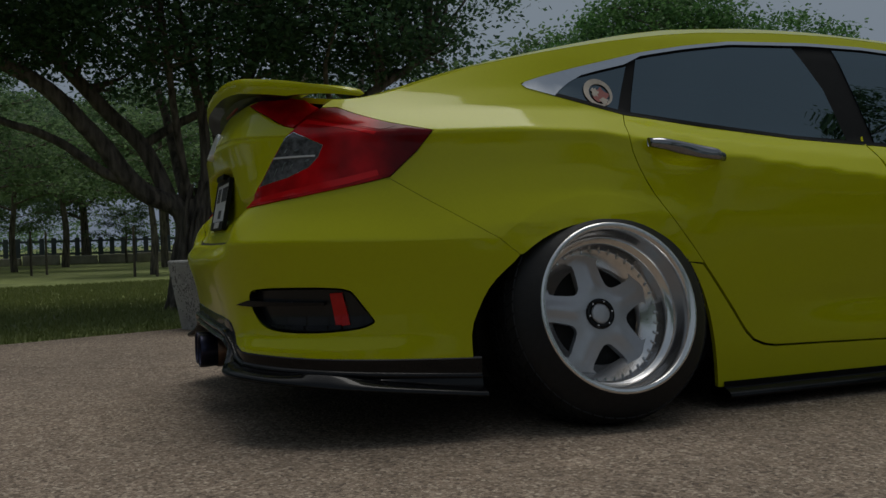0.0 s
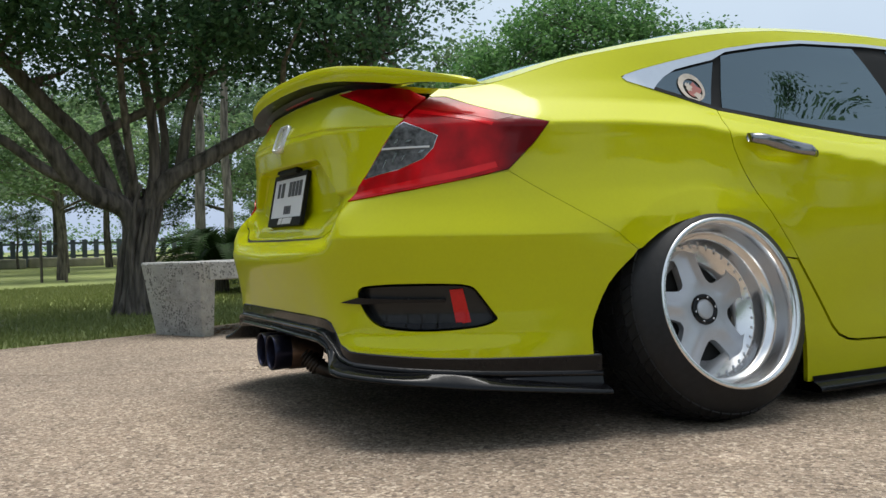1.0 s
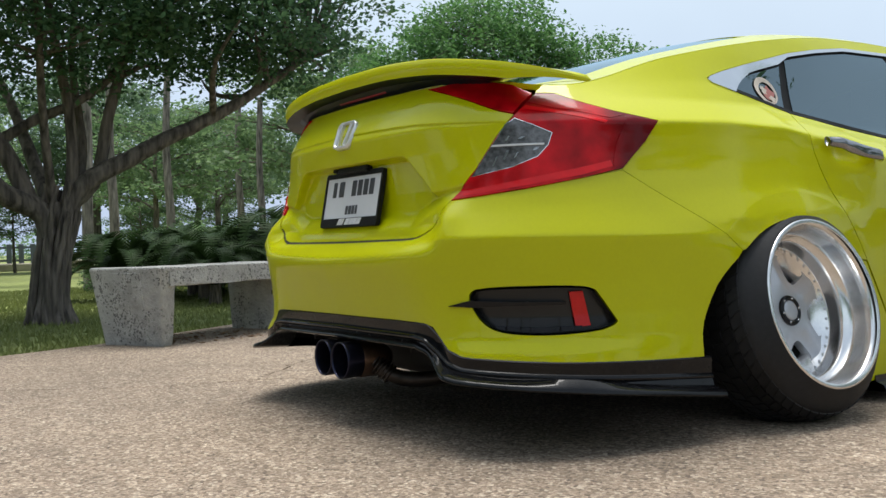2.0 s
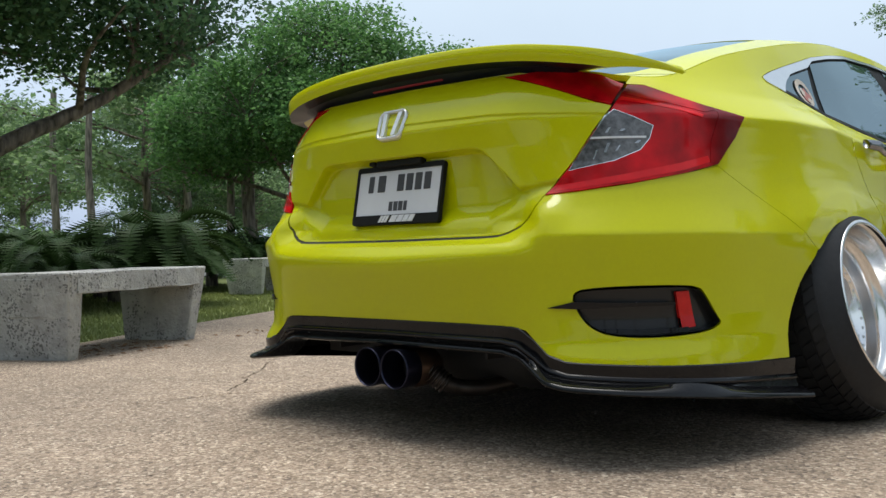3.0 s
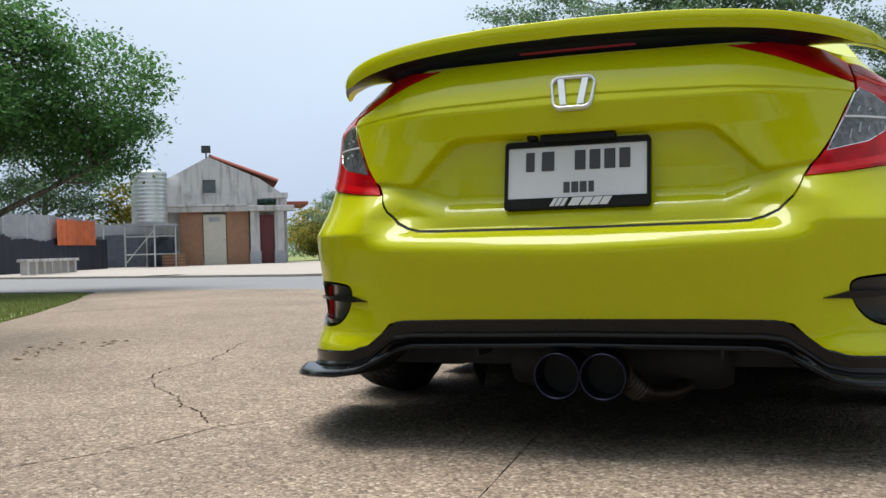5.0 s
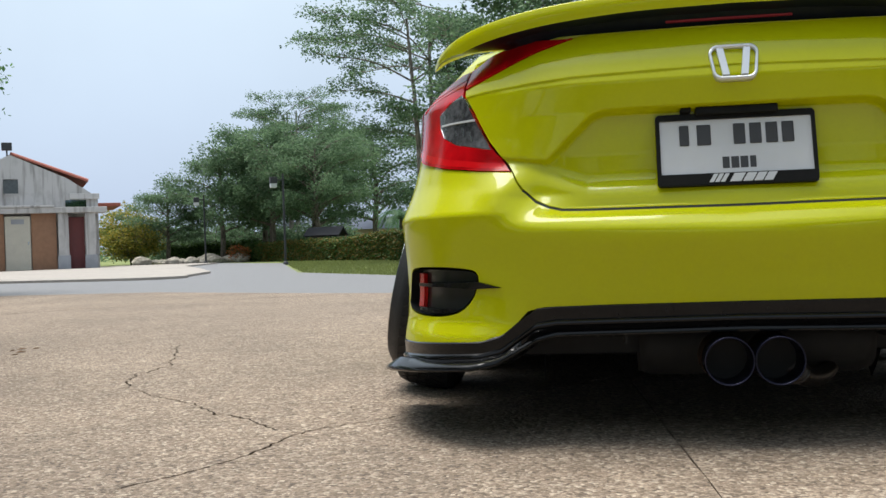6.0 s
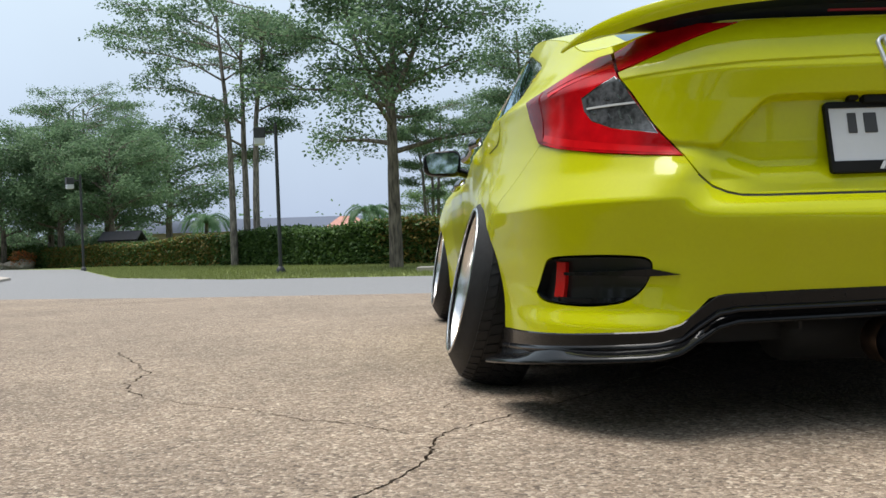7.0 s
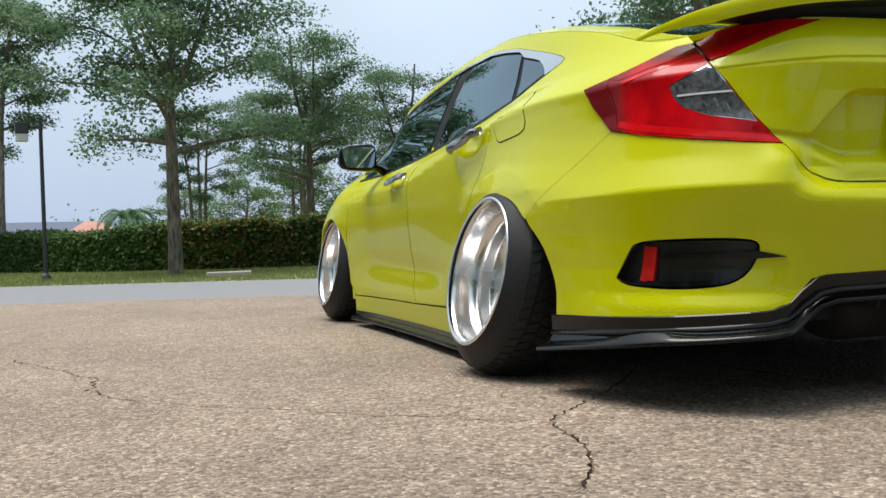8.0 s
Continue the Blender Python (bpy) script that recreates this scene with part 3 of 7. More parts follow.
# rear door shut line, from the belt down and forward
DOORL = [(1.909, .930), (1.885, .895), (1.872, .850), (1.899, .752), (1.968, .632), (2.080, .492), (2.165, .385), (2.228, .300), (2.275, .236), (2.32, .202), (2.39, .188)]
DOORL = [tuple(p) for p in curve_pts(DOORL, 22)]
k_dl = next(i for i, p in enumerate(DOORL) if p[1] < .49)
k_door = next(i for i, (u, z) in enumerate(arch_u) if u > 2.0 and z < .46)
for s in (1, -1):
    f = (lambda p: p) if s > 0 else mir
    rail_q = [(u, float(rail_z_u(u)) - .001) for u in np.linspace(lamp_outer[5][0], uy(3.62), 110)]
    rail_q = [(lamp_outer[5][0], lamp_outer[5][1] + .004)] + rail_q[1:]
    quarter = (SEAM + arch_u[k_seam:k_door] + DOORL[k_dl::-1] + line(BELT, 1.19, .90, 8) + [(uy(.872), 1.027)] + line(WTOP, .90, 3.5, 60) + [(uy(3.62), .862)] + rail_q[::-1] + lamp_outer[5:13])
    panel("quarter_panel", side, f(quarter), .022, PAINT, car, "lime-yellow rear quarter panel", edge=.014, gap=.0007, creases=[(f([(u, float(np.interp(u, us, zs)) + .003) for u in np.linspace(1.27, 1.88, 14)]), (-.016, -.008, -.003, 0, .003, .008, .016)), (f(BAND), (-.014, -.006, -.002, .002, .006, .014))])
    door_r = DOORL + [(uy(2.18), .176)] + [(uy(2.215), .25), (uy(2.20), .5), (uy(2.16), .75), (uy(2.15), .872)] + line(BELT, 2.14, 1.21, 14)
    rd = panel("rear_door", side, f(door_r), .018, PAINT, car, "lime-yellow rear door", edge=.02)
    door_f = [(uy(2.185), .176), (uy(3.28), .170), (uy(3.36), .24), (uy(3.37), .45), (uy(3.32), .65), (uy(3.36), .80), (uy(3.40), .84)] + line(BELT, 3.39, 2.155, 14) + [(uy(2.165), .75), (uy(2.205), .5), (uy(2.22), .25)]
    fd = panel("front_door", side, f(door_f), .03, PAINT, car, "lime-yellow front door", edge=.024)
    af = [(uy(y), z) for y, z in ARCH_F]
    fend = [(uy(3.30), .145)] + af + [(uy(4.2), .30), (uy(4.22), .55), (uy(4.30), .66)] + [(u, float(rail_z_u(u)) - .001) for u in np.linspace(uy(4.30), uy(3.62), 20)] + [(uy(3.56), .852), (uy(3.405), .838), (uy(3.365), .80), (uy(3.325), .65), (uy(3.375), .45), (uy(3.365), .24), (uy(3.30), .175)]
    panel("front_fender", side, f(fend), .03, PAINT, car, "lime-yellow front fender", edge=.022)
    sill = [(uy(3.32), .066), (uy(3.30), .168), (uy(2.2), .174)] + [(u - .004, z - .003) for u, z in DOORL[:k_dl - 1:-1]] + arch_u[k_door - 1:]
    panel("sill", side, f([(u, z) for u, z in sill]), .022, PAINT, car, "lime-yellow side sill", edge=.016)
    # glass, chrome line and black mouldings
    q_glass = line(BELT, .93, 1.185, 8) + [(uy(1.262), 1.100)] + line(WTOP - np.array([0, .034]), 1.25, .985, 8)
    q_glass = [(u, z + (.008 if i < 8 else 0)) for i, (u, z) in enumerate(q_glass)]
    panel("quarter_glass", side, f(q_glass), .03, TINT, car, "tinted rear quarter window", gap=.002, lip=.004, edge=.02, out=-.004)
    d_glass = [(u, z + .010) for u, z in line(BELT, 1.225, 2.08, 12)] + [(uy(2.05), 1.04)] + line(WTOP - np.array([0, .020]), 1.98, 1.30, 14)
    panel("door_glass", side, f(d_glass), .04, TINT, rd, "tinted rear door window", gap=.002, lip=.004, edge=.03, out=-.004)
    fd_glass = [(u, z + .010) for u, z in line(BELT, 2.20, 3.36, 14)] + line(WTOP - np.array([0, .020]), 3.38, 2.16, 20)
    panel("door_glass", side, f(fd_glass), .04, TINT, fd, "tinted front door window", gap=.002, lip=.004, edge=.03, out=-.004)
    frame_poly = line(BELT, .885, 3.46, 40) + line(WTOP, 3.5, .90, 60)
    panel("window_frame", side, f(frame_poly), .03, BLACK, car, "black window surround", gap=0.0, lip=.006, edge=.02, out=-.008, holes=[f(inset(g, .004)) for g in (q_glass, d_glass, fd_glass)])
    chrome = [(uy(.872), 1.024)] + line(BELT, .885, .975, 4) + [(uy(.995), 1.006), (uy(1.035), 1.034), (uy(1.085), 1.060)] + line(WTOP - np.array([0, .028]), 1.14, 1.25, 4) + line(WTOP - np.array([0, .013]), 1.32, 3.45, 40) + line(WTOP, 3.45, .885, 70)
    panel("chrome_trim", side, f(chrome), .03, CHROME, car, "bright chrome window trim", gap=.0005, lip=.006, edge=.014, out=.003)
    mould = line(BELT, .945, 3.42, 40) + [(u, z + .012) for u, z in line(BELT, 3.42, .96, 40)]
    panel("belt_moulding", side, f(mould), .03, BLACK, car, "black belt moulding", gap=0, lip=.006, edge=.02, out=.002)
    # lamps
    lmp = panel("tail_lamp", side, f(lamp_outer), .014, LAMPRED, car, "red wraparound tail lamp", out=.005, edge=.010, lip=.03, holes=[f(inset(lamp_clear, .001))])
    panel("clear_lens", side, f(lamp_clear), .012, SMOKED, lmp, "smoked clear reversing lens", out=.0035, edge=.010)
    rim_o, rim_i = np.array(inset(lamp_clear, -.001)), np.array(inset(lamp_clear, .0028))
    bar = [(.704, .804), (.708, .809), (.878, .809), (.877, .804)]
    panel("light_bar", side, f(bar), .01, WHITEBAR, lmp, "bright light guide", out=.0065, gap=0, lip=.004, edge=.01)
    panel("lens_rim", side, f([tuple(p) for p in dense(rim_o, .01)]), .02, CHROME, lmp, "bright lens rim", out=.0045, gap=0, lip=.004, edge=.01, holes=[f([tuple(p) for p in rim_i])])
    for k_, (du, w_, z0_, z1_) in enumerate(((.030, .005, .752, .776), (.064, .009, .768, .792), (.100, .006, .772, .786), (.120, .012, .790, .798), (.074, .014, .822, .828), (.030, .008, .818, .832))):
        u0_ = .70 + du + (.02 if k_ > 2 else -.02)
        panel("reflector_facet", side, f([(u0_, z0_), (u0_ + w_, z0_), (u0_ + w_ + .012, z1_), (u0_ + .012, z1_)]), .01, FACET, lmp, "bright facet behind the lens", out=.0050, gap=0, lip=.002, edge=.01)
    upper = [(.835, .926), (.872, .949), (.930, .947), (1.009, .925), (1.125, .893), (1.146, .886), (1.095, .876), (1.0, .894), (.91, .908)]
    panel("upper_band", side, f(upper), .012, LAMPRED, lmp, "dark red upper lens band", out=.0062, gap=0, lip=.003, edge=.010)
    guide = [(.800, .900), (.825, .905), (.91, .893), (1.0, .878), (1.075, .860), (1.082, .868), (1.0, .887), (.91, .902), (.828, .917)]
    panel("light_guide", side, f(guide), .012, GUIDE, lmp, "bright red light guide", out=.0062, gap=0, lip=.003, edge=.010)
    lower = [(.590, .676), (.672, .681), (.819, .697), (.988, .722), (1.085, .744), (1.080, .760), (.98, .741), (.82, .715), (.68, .697), (.604, .690)]
    panel("lower_band", side, f(lower), .012, GUIDE, lmp, "bright red lower light guide", out=.0058, gap=0, lip=.003, edge=.010)
    panel("dark_tip", side, f(lamp_tip), .012, LAMPRED, lmp, "dark red lamp tip", out=.0065, gap=0, lip=.004, edge=.010)
    panel("trunk_lamp", side, f(lamp_trunk), .012, REDLENS, trunk, "red lamp section on the boot lid", out=.005, edge=.010, lip=.02)
    # fog housing
    pocket = panel("fog_housing", side, f([tuple(p) for p in inset(FOG, .004)]), .015, FOGBLACK, bumper, "gloss black fog lamp housing", out=-.026, gap=0, lip=-.027, edge=.012)
    fin_pts = uz((.575, -.012, .383), (.63, .03, .398), (.72, .11, .394), (.80, .22, .392), (.80, .22, .384), (.72, .11, .384), (.64, .035, .380))
    panel("fin", side, f(fin_pts), .012, CARBON, pocket, "gloss black fin", out=.006, gap=0, lip=.032, edge=.012)
    refl = uz((.793, .236, .416), (.818, .268, .418), (.828, .285, .328), (.805, .251, .323))
    panel("reflector", side, f(refl), .012, REFLECT, pocket, "red rectangular reflector", out=-.014, gap=0, lip=.011, edge=.012)
    ledge = uz((.68, .075, .330), (.76, .16, .326), (.82, .26, .328), (.82, .26, .316), (.76, .16, .314), (.69, .085, .320))
    panel("ledge", side, f(ledge), .012, CARBON, pocket, out=-.010, gap=0, lip=.016, edge=.012)
# fuel flap on the car's left
flap = [(-u, z) for u, z in [(1.67, .930), (1.875, .898), (1.885, .890), (1.81, .785), (1.785, .776), (1.64, .787), (1.605, .80), (1.60, .82), (1.65, .92)]]
panel("fuel_flap_line", side, [tuple(p) for p in inset(flap, -.002)], .02, DARK, car, gap=0, lip=.002, out=.0008, edge=.015)
panel("fuel_flap", side, flap, .02, PAINT, car, "lime-yellow fuel flap", gap=.0016, lip=.004, out=.0022, edge=.015)

# deck, rear window, roof, windscreen, bonnet
def rail_xy(y0, y1, n, k=.999):
    ys = np.linspace(y0, y1, n)
    return [(float(np.interp(y, ry, RAIL[:, 0])) * k, float(y)) for y in ys]


def full(right):
    return list(right) + [(-x, y) for x, y in right[::-1] if abs(x) > 1e-6]


y_min = float(RAIL[0, 1])
panel("boot_deck", top, full([(0, y_min + .001)] + rail_xy(y_min + .003, .43, 40) + [(.58, .455), (.45, .475), (0, .49)]), .03, PAINT, trunk, edge=.02)
GLASS_R = [(0, .51), (.40, .505), (.50, .515), (.53, .56), (.505, 1.0), (.47, 1.30), (.44, 1.40), (.25, 1.45), (0, 1.46)]
GLASS_F = [(0, 2.93), (.30, 2.95), (.48, 3.02), (.56, 3.35), (.62, 3.62), (.50, 3.80), (.25, 3.86), (0, 3.88)]
panel("rear_window", top, full(GLASS_R), .05, TINT, car, "tinted rear windscreen", lip=.005, edge=.03, out=-.003)
panel("windscreen", top, full(GLASS_F), .06, TINT, car, "tinted windscreen", lip=.005, edge=.03, out=-.003)
roof = [(0, .494), (.45, .480), (.58, .46)] + rail_xy(.435, 3.62, 90) + [(.50, 3.82), (.25, 3.88), (0, 3.90)]
panel("roof_panel", top, full(roof), .05, PAINT, car, "lime-yellow roof with body pillars", holes=[full(GLASS_R), full(GLASS_F)], edge=.025)
panel("bonnet", top, full([(0, 3.91), (.25, 3.89), (.50, 3.83)] + rail_xy(3.64, 4.40, 24) + [(0, 4.42)]), .06, PAINT, car, "lime-yellow bonnet", edge=.04)
for f in ((lambda p: p), mir):
    panel("front_bumper", side, f([(uy(4.16), .15), (ULEN, .15), (ULEN, .70), (ULEN - .3, .70), (uy(4.42), .70), (uy(4.305), .655), (uy(4.225), .545), (uy(4.205), .30)]), .05, PAINT, car, "lime-yellow front bumper", edge=.03)
    panel("head_lamp", side, f([(uy(4.25), .56), (uy(4.36), .60), (uy(4.44), .60), (uy(4.46), .66), (uy(4.40), .69), (uy(4.31), .655)]), .04, SMOKED, car, "clear head lamp", out=.004, edge=.03)

# dark inner shell, floor and wheel housings
for f in ((lambda p: p), mir):
    shell = [(0, .27), (u_at(x=.5), .27), (u_at(x=.6), .20), (uy(.6), .16)] + [(u, z) for u, z in arch_u if z > .16] + [(uy(1.49), .12), (uy(3.3), .12)] + [(uy(y), z) for y, z in ARCH_F] + [(uy(4.2), .2), (ULEN - .001, .2), (ULEN - .001, .66)] + [(u, float(min(rail_z_u(u) - .03, .82 if 3.4 > np.interp(u, ARC, OUTLINE[:, 1]) > 1.0 else 9))) for u in np.linspace(ULEN - .01, 0, 120)]
    panel("inner_shell", side, f(shell), .05, DARK, car, gap=0, lip=0.004, out=-.045, edge=.03)
part("floor_pan", boxed(-.70, .98, .105, .70, 4.2, .16), DARK, car)
part("rear_floor", boxed(-.58, .24, .195, .58, .98, .30), DARK, car)
part("rear_beam", boxed(-.66, .92, .13, .66, 1.10, .26, .02), DARK, car)
part("seat_deck", boxed(-.70, .45, .205, .70, 1.05, .86), DARK, car)
for s in (1, -1):
    for cy in (1.045, 3.745):
        co, q = lathe([(.40, 0), (.40, -.36), (.02, -.36)], 40)
        co = np.stack([s * ((.86 if cy < 2 else .80) + co[:, 2]), cy + co[:, 0], .30 + co[:, 1] * .80], 1)
        keep = co[q].mean(1)[:, 2] > .16
        hang("wheel_housing", mesh_np("wheel_housing", co, quads=q[keep]), DARK, car)


# ---- lip, diffuser and skirts ----
def sweep(name, us, sect, mat, label, zat=lambda u: .30):
    """A bar swept along the outline; sect(u) gives its section as (out, z)."""
    rows = [np.array(sect(u)) for u in us]
    n = len(rows[0])
    co = np.concatenate([side(np.full(n, u), np.full(n, zat(u)), r[:, 0] + 0) * np.array([1, 1, 0]) + np.stack([np.zeros(n), np.zeros(n), r[:, 1]], 1) for u, r in zip(us, rows)])
    k = np.arange(n)
    q = np.concatenate([np.stack([i * n + k, i * n + (k + 1) % n, (i + 1) * n + (k + 1) % n, (i + 1) * n + k], 1) for i in range(len(us) - 1)])
    me = mesh_np(name, co, quads=q)
    me.set_sharp_from_angle(angle=radians(24))
    return hang(name, me, mat, car, label)


LZ = np.array([(0, .338, .268), (u_at(x=.44), .335, .262), (u_at(x=.49), .331, .250), (u_at(x=.535), .300, .222), (u_at(x=.575), .266, .196), (u_at(x=.62), .252, .186), (u_at(x=.80), .238, .166), (uy(.45), .228, .138), (uy(.64), .222, .118)])


def lip_sect(u):
    a = abs(u)
    zt, zb = np.interp(a, LZ[:, 0], LZ[:, 1]), np.interp(a, LZ[:, 0], LZ[:, 2])
    w = np.clip((a - u_at(x=.50)) / .10, 0, 1)
    step = .010 * (1 - w)
    h = zt - zb
    flare = .014 + .044 * w
    bl = .014 * math.exp(-((a - .93) / .10) ** 2)
    o1, z1 = .008 + step, zt - h * .42
    wall = [(.001, z1), (o1 - .0055, z1 - .0016), (o1 - .002, z1 - .0042), (o1, z1 - .0080), (o1 - .0005, z1 - .0120), (o1 - .004, z1 - .0150)]
    return [(-.03, zt + .012), (-.002, zt + .003), (.003, zt - .002), *wall, (.008 + step + .002 * w, zb + .027 + bl * .6), (flare * .5 + .004, zb + .0215 + bl), (flare - .009, zb + .0165 + bl * .3), (flare - .004, zb + .0135), (flare - .001, zb + .0095), (flare, zb + .0055), (flare - .001, zb + .002), (flare - .006, zb), (-.06, zb)]


ul = np.concatenate([np.linspace(0, u_at(x=.44), 14, endpoint=False), np.linspace(u_at(x=.44), u_at(x=.64), 22, endpoint=False), np.linspace(u_at(x=.64), uy(.645), 26)])
sweep("rear_lip", np.concatenate([-ul[:0:-1], ul]), lip_sect, CARBON, "gloss black rear diffuser lip", lambda u: float(np.interp(abs(u), LZ[:, 0], LZ[:, 1])))
for s in (1, -1):
    sk = lambda u: [(-.06, .084), (.003, .084), (.005, .066), (.030, .056), (.036, .050), (.038, .042), (.036, .036), (.030, .034), (-.07, .036)]
    us_ = np.linspace(uy(1.475), uy(3.30), 40) * s
    sweep("side_skirt", us_, sk, CARBON, "gloss black side skirt", lambda u: .075)
for x in (-.27, .34):
    part("diffuser_fin", boxed(x - .004, .03, .240, x + .004, .15, .272), DARK, car)


# ---- wheels: built facing +z, then set with heavy negative camber ----
def make_wheel(m, th, cz, spin):
    """One wheel; th: camber in radians, cz: hub height. The tyre is pressed flat where it meets the ground."""
    wheel = holder("wheel")
    sn, cs_ = math.sin(th), math.cos(th)

    def loaded(co):
        z = cz + co[:, 1] * cs_ + co[:, 2] * sn
        low = np.minimum(z, 0)
        co = co.copy()
        co[:, 1] -= low * cs_
        co[:, 2] -= low * sn
        return co

    tyre = [(.238, .002), (.250, .001), (.257, -.004), (.274, -.017), (.292, -.030), (.306, -.042), (.3145, -.054), (.3195, -.068), (.3225, -.088), (.3235, -.110), (.3235, -.205), (.321, -.222), (.312, -.238), (.290, -.250), (.262, -.257), (.238, -.26)]
    co, q = lathe(tyre, 120)
    ty = hang("tyre", mesh_np("tyre", loaded(co), quads=q), RUBBER, wheel, "black low-profile stretched tyre")
    # tread: circumferential ribs and slanted blocks
    pcs = []
    ax_t, rad_t = np.array([-z for _, z in tyre[1:12]]), np.array([r_ for r_, _ in tyre[1:12]])
    for z0, z1, tilt, n in ((-.050, -.080, .050, 56), (-.086, -.121, .045, 56), (-.127, -.160, .0, 56), (-.166, -.196, -.045, 56), (-.202, -.220, -.030, 56)):
        for i in range(n):
            a0 = 2 * math.pi * (i + (.5 if tilt < 0 else 0)) / n
            w = 2 * math.pi / n * .80
            corners = []
            for rise in (-.004, .0045):
                for (z, sh) in ((z0, 0), (z1, tilt)):
                    for da in (0, w):
                        a, rr = a0 + da + sh, float(np.interp(-z, ax_t, rad_t)) + rise
                        corners.append((rr * math.cos(a), rr * math.sin(a), z))
            c = np.array(corners)
            pcs.append((c, np.array([(4, 5, 7, 6), (0, 1, 5, 4), (2, 3, 7, 6), (0, 2, 6, 4), (1, 3, 7, 5)])))
    co, q = merged(pcs)
    hang("tread", mesh_np("tread", loaded(co), quads=q, smooth=False), RUBBER, ty, "tyre tread blocks")
    rim = [(.236, .001), (.243, .004), (.2495, .003), (.2505, -.002), (.247, -.008), (.240, -.010), (.2365, -.014), (.2335, -.020), (.232, -.040), (.228, -.070), (.223, -.088), (.210, -.092), (.2065, -.096), (.205, -.110), (.203, -.138), (.200, -.146), (.150, -.150), (.150, -.24)]
    co, q = lathe(rim, 128)
    rm = hang("rim", mesh_np("rim", co, quads=q), POLISH, wheel, "polished stepped rim lip")
    rm.matrix_basis = pose(0, 0, 0, 0, 0, spin)
    co, q = lathe([(.240, -.012), (.240, -.25)], 96)
    hang("barrel", mesh_np("barrel", co, quads=q), DARK, rm)
    # five spokes: wide ring and hub bridged by tapered arms
    pts2, seg = [], 200
    for i in range(seg):
        a = 2 * math.pi * i / seg
        pts2.append((.196 * math.cos(a), .196 * math.sin(a)))
    holes = []
    for k in range(5):
        c = 2 * math.pi * (k + .5) / 5 + math.pi / 2
        hp = []
        for r, w in ((.096, .13), (.112, .24), (.150, .36), (.166, .37), (.175, .30), (.178, .14), (.178, 0), (.178, -.14), (.175, -.30), (.166, -.37), (.150, -.36), (.112, -.24), (.096, -.13), (.092, 0)):
            hp.append((r * math.cos(c + w), r * math.sin(c + w)))
        holes.append(dense(hp, .012))

    def dish(x, y, out=0.0):
        r = np.hypot(x, y)
        z = np.interp(r, [0, .055, .075, .10, .165, .185, .196], [-.128, -.128, -.131, -.137, -.147, -.149, -.152])
        # arms are crowned along their middle
        ang = np.mod(np.arctan2(y, x) - math.pi / 2, 2 * math.pi / 5)
        ang = np.minimum(ang, 2 * math.pi / 5 - ang)
        z = z + .010 * np.exp(-(ang * r / .020) ** 2) * np.clip((r - .06) / .03, 0, 1) * np.clip((.19 - r) / .03, 0, 1)
        return np.stack([x, y, z + out], -1)

    sp = panel("spoke_face", dish, pts2, .010, SILVER, rm, "silver five-spoke wheel centre", holes=holes, gap=0, lip=.030, edge=.010)
    # brake disc and dark hub behind
    co, q = lathe([(.0, -.185), (.150, -.185), (.150, -.195)], 48)
    hang("brake_disc", mesh_np("brake_disc", co, quads=q), DARK, wheel, "grey steel brake disc")
    co, q = lathe([(.150, -.20), (.24, -.20)], 48)
    hang("backing", mesh_np("backing", co, quads=q), DARK, wheel)
    co, q = lathe([(.0, -.120), (.024, -.1195), (.029, -.121), (.031, -.126)], 40)
    hang("centre_cap", mesh_np("centre_cap", co, quads=q), SILVER, rm, "silver centre cap")
    co, q = lathe([(.030, -.1245), (.032, -.1200), (.043, -.1200), (.046, -.1225), (.047, -.131)], 48)
    ring = hang("cap_ring", mesh_np("cap_ring", co, quads=q), CARBON, rm, "black centre ring with bolts")
    co, q = lathe([(.0, .002), (.0028, .002), (.0034, .0)], 8)
    cap_bolt = mesh_np("cap_bolt", co, quads=q)
    for i in range(6):
        a = 2 * math.pi * i / 6
        hang("cap_bolt", cap_bolt, CHROME, ring).location = (.0378 * math.cos(a), .0378 * math.sin(a), -.1200)
    # bolts of the split rim
    bolt_me = None
    for i in range(40):
        a = 2 * math.pi * i / 40
        if bolt_me is None:
            co, q = lathe([(.0, .006), (.0030, .006), (.0042, .004), (.0044, .0)], 8)
            bolt_me = mesh_np("bolt", co, quads=q, smooth=False)
        b = hang("bolt", bolt_me, CHROME, rm)
        b.location = (.1985, 0, 0)
        b.location = (.1950 * math.cos(a), .1950 * math.sin(a), -.1495)
        b.location.z = -.1475
    wheel.matrix_world = m
    return wheel


for cy, camber, hub in ((1.045, 13.0, .985), (3.745, 10.0, .875)):
    th = radians(camber)
    cz = .3105 * math.cos(th) + .212 * math.sin(th) - .001
    for s in (1, -1):
        n = Vector((s * math.cos(th), 0, math.sin(th)))
        upv = Vector((-s * math.sin(th), 0, math.cos(th)))
        ax = upv.cross(n)
        m = Matrix(((ax.x, upv.x, n.x, s * hub), (ax.y, upv.y, n.y, cy), (ax.z, upv.z, n.z, cz), (0, 0, 0, 1)))
        w = make_wheel(m, th, cz, 8 if s > 0 else 20)
        w.parent = car
        tagged(w, "polished deep-dish wheel with black tyre, tilted inwards")


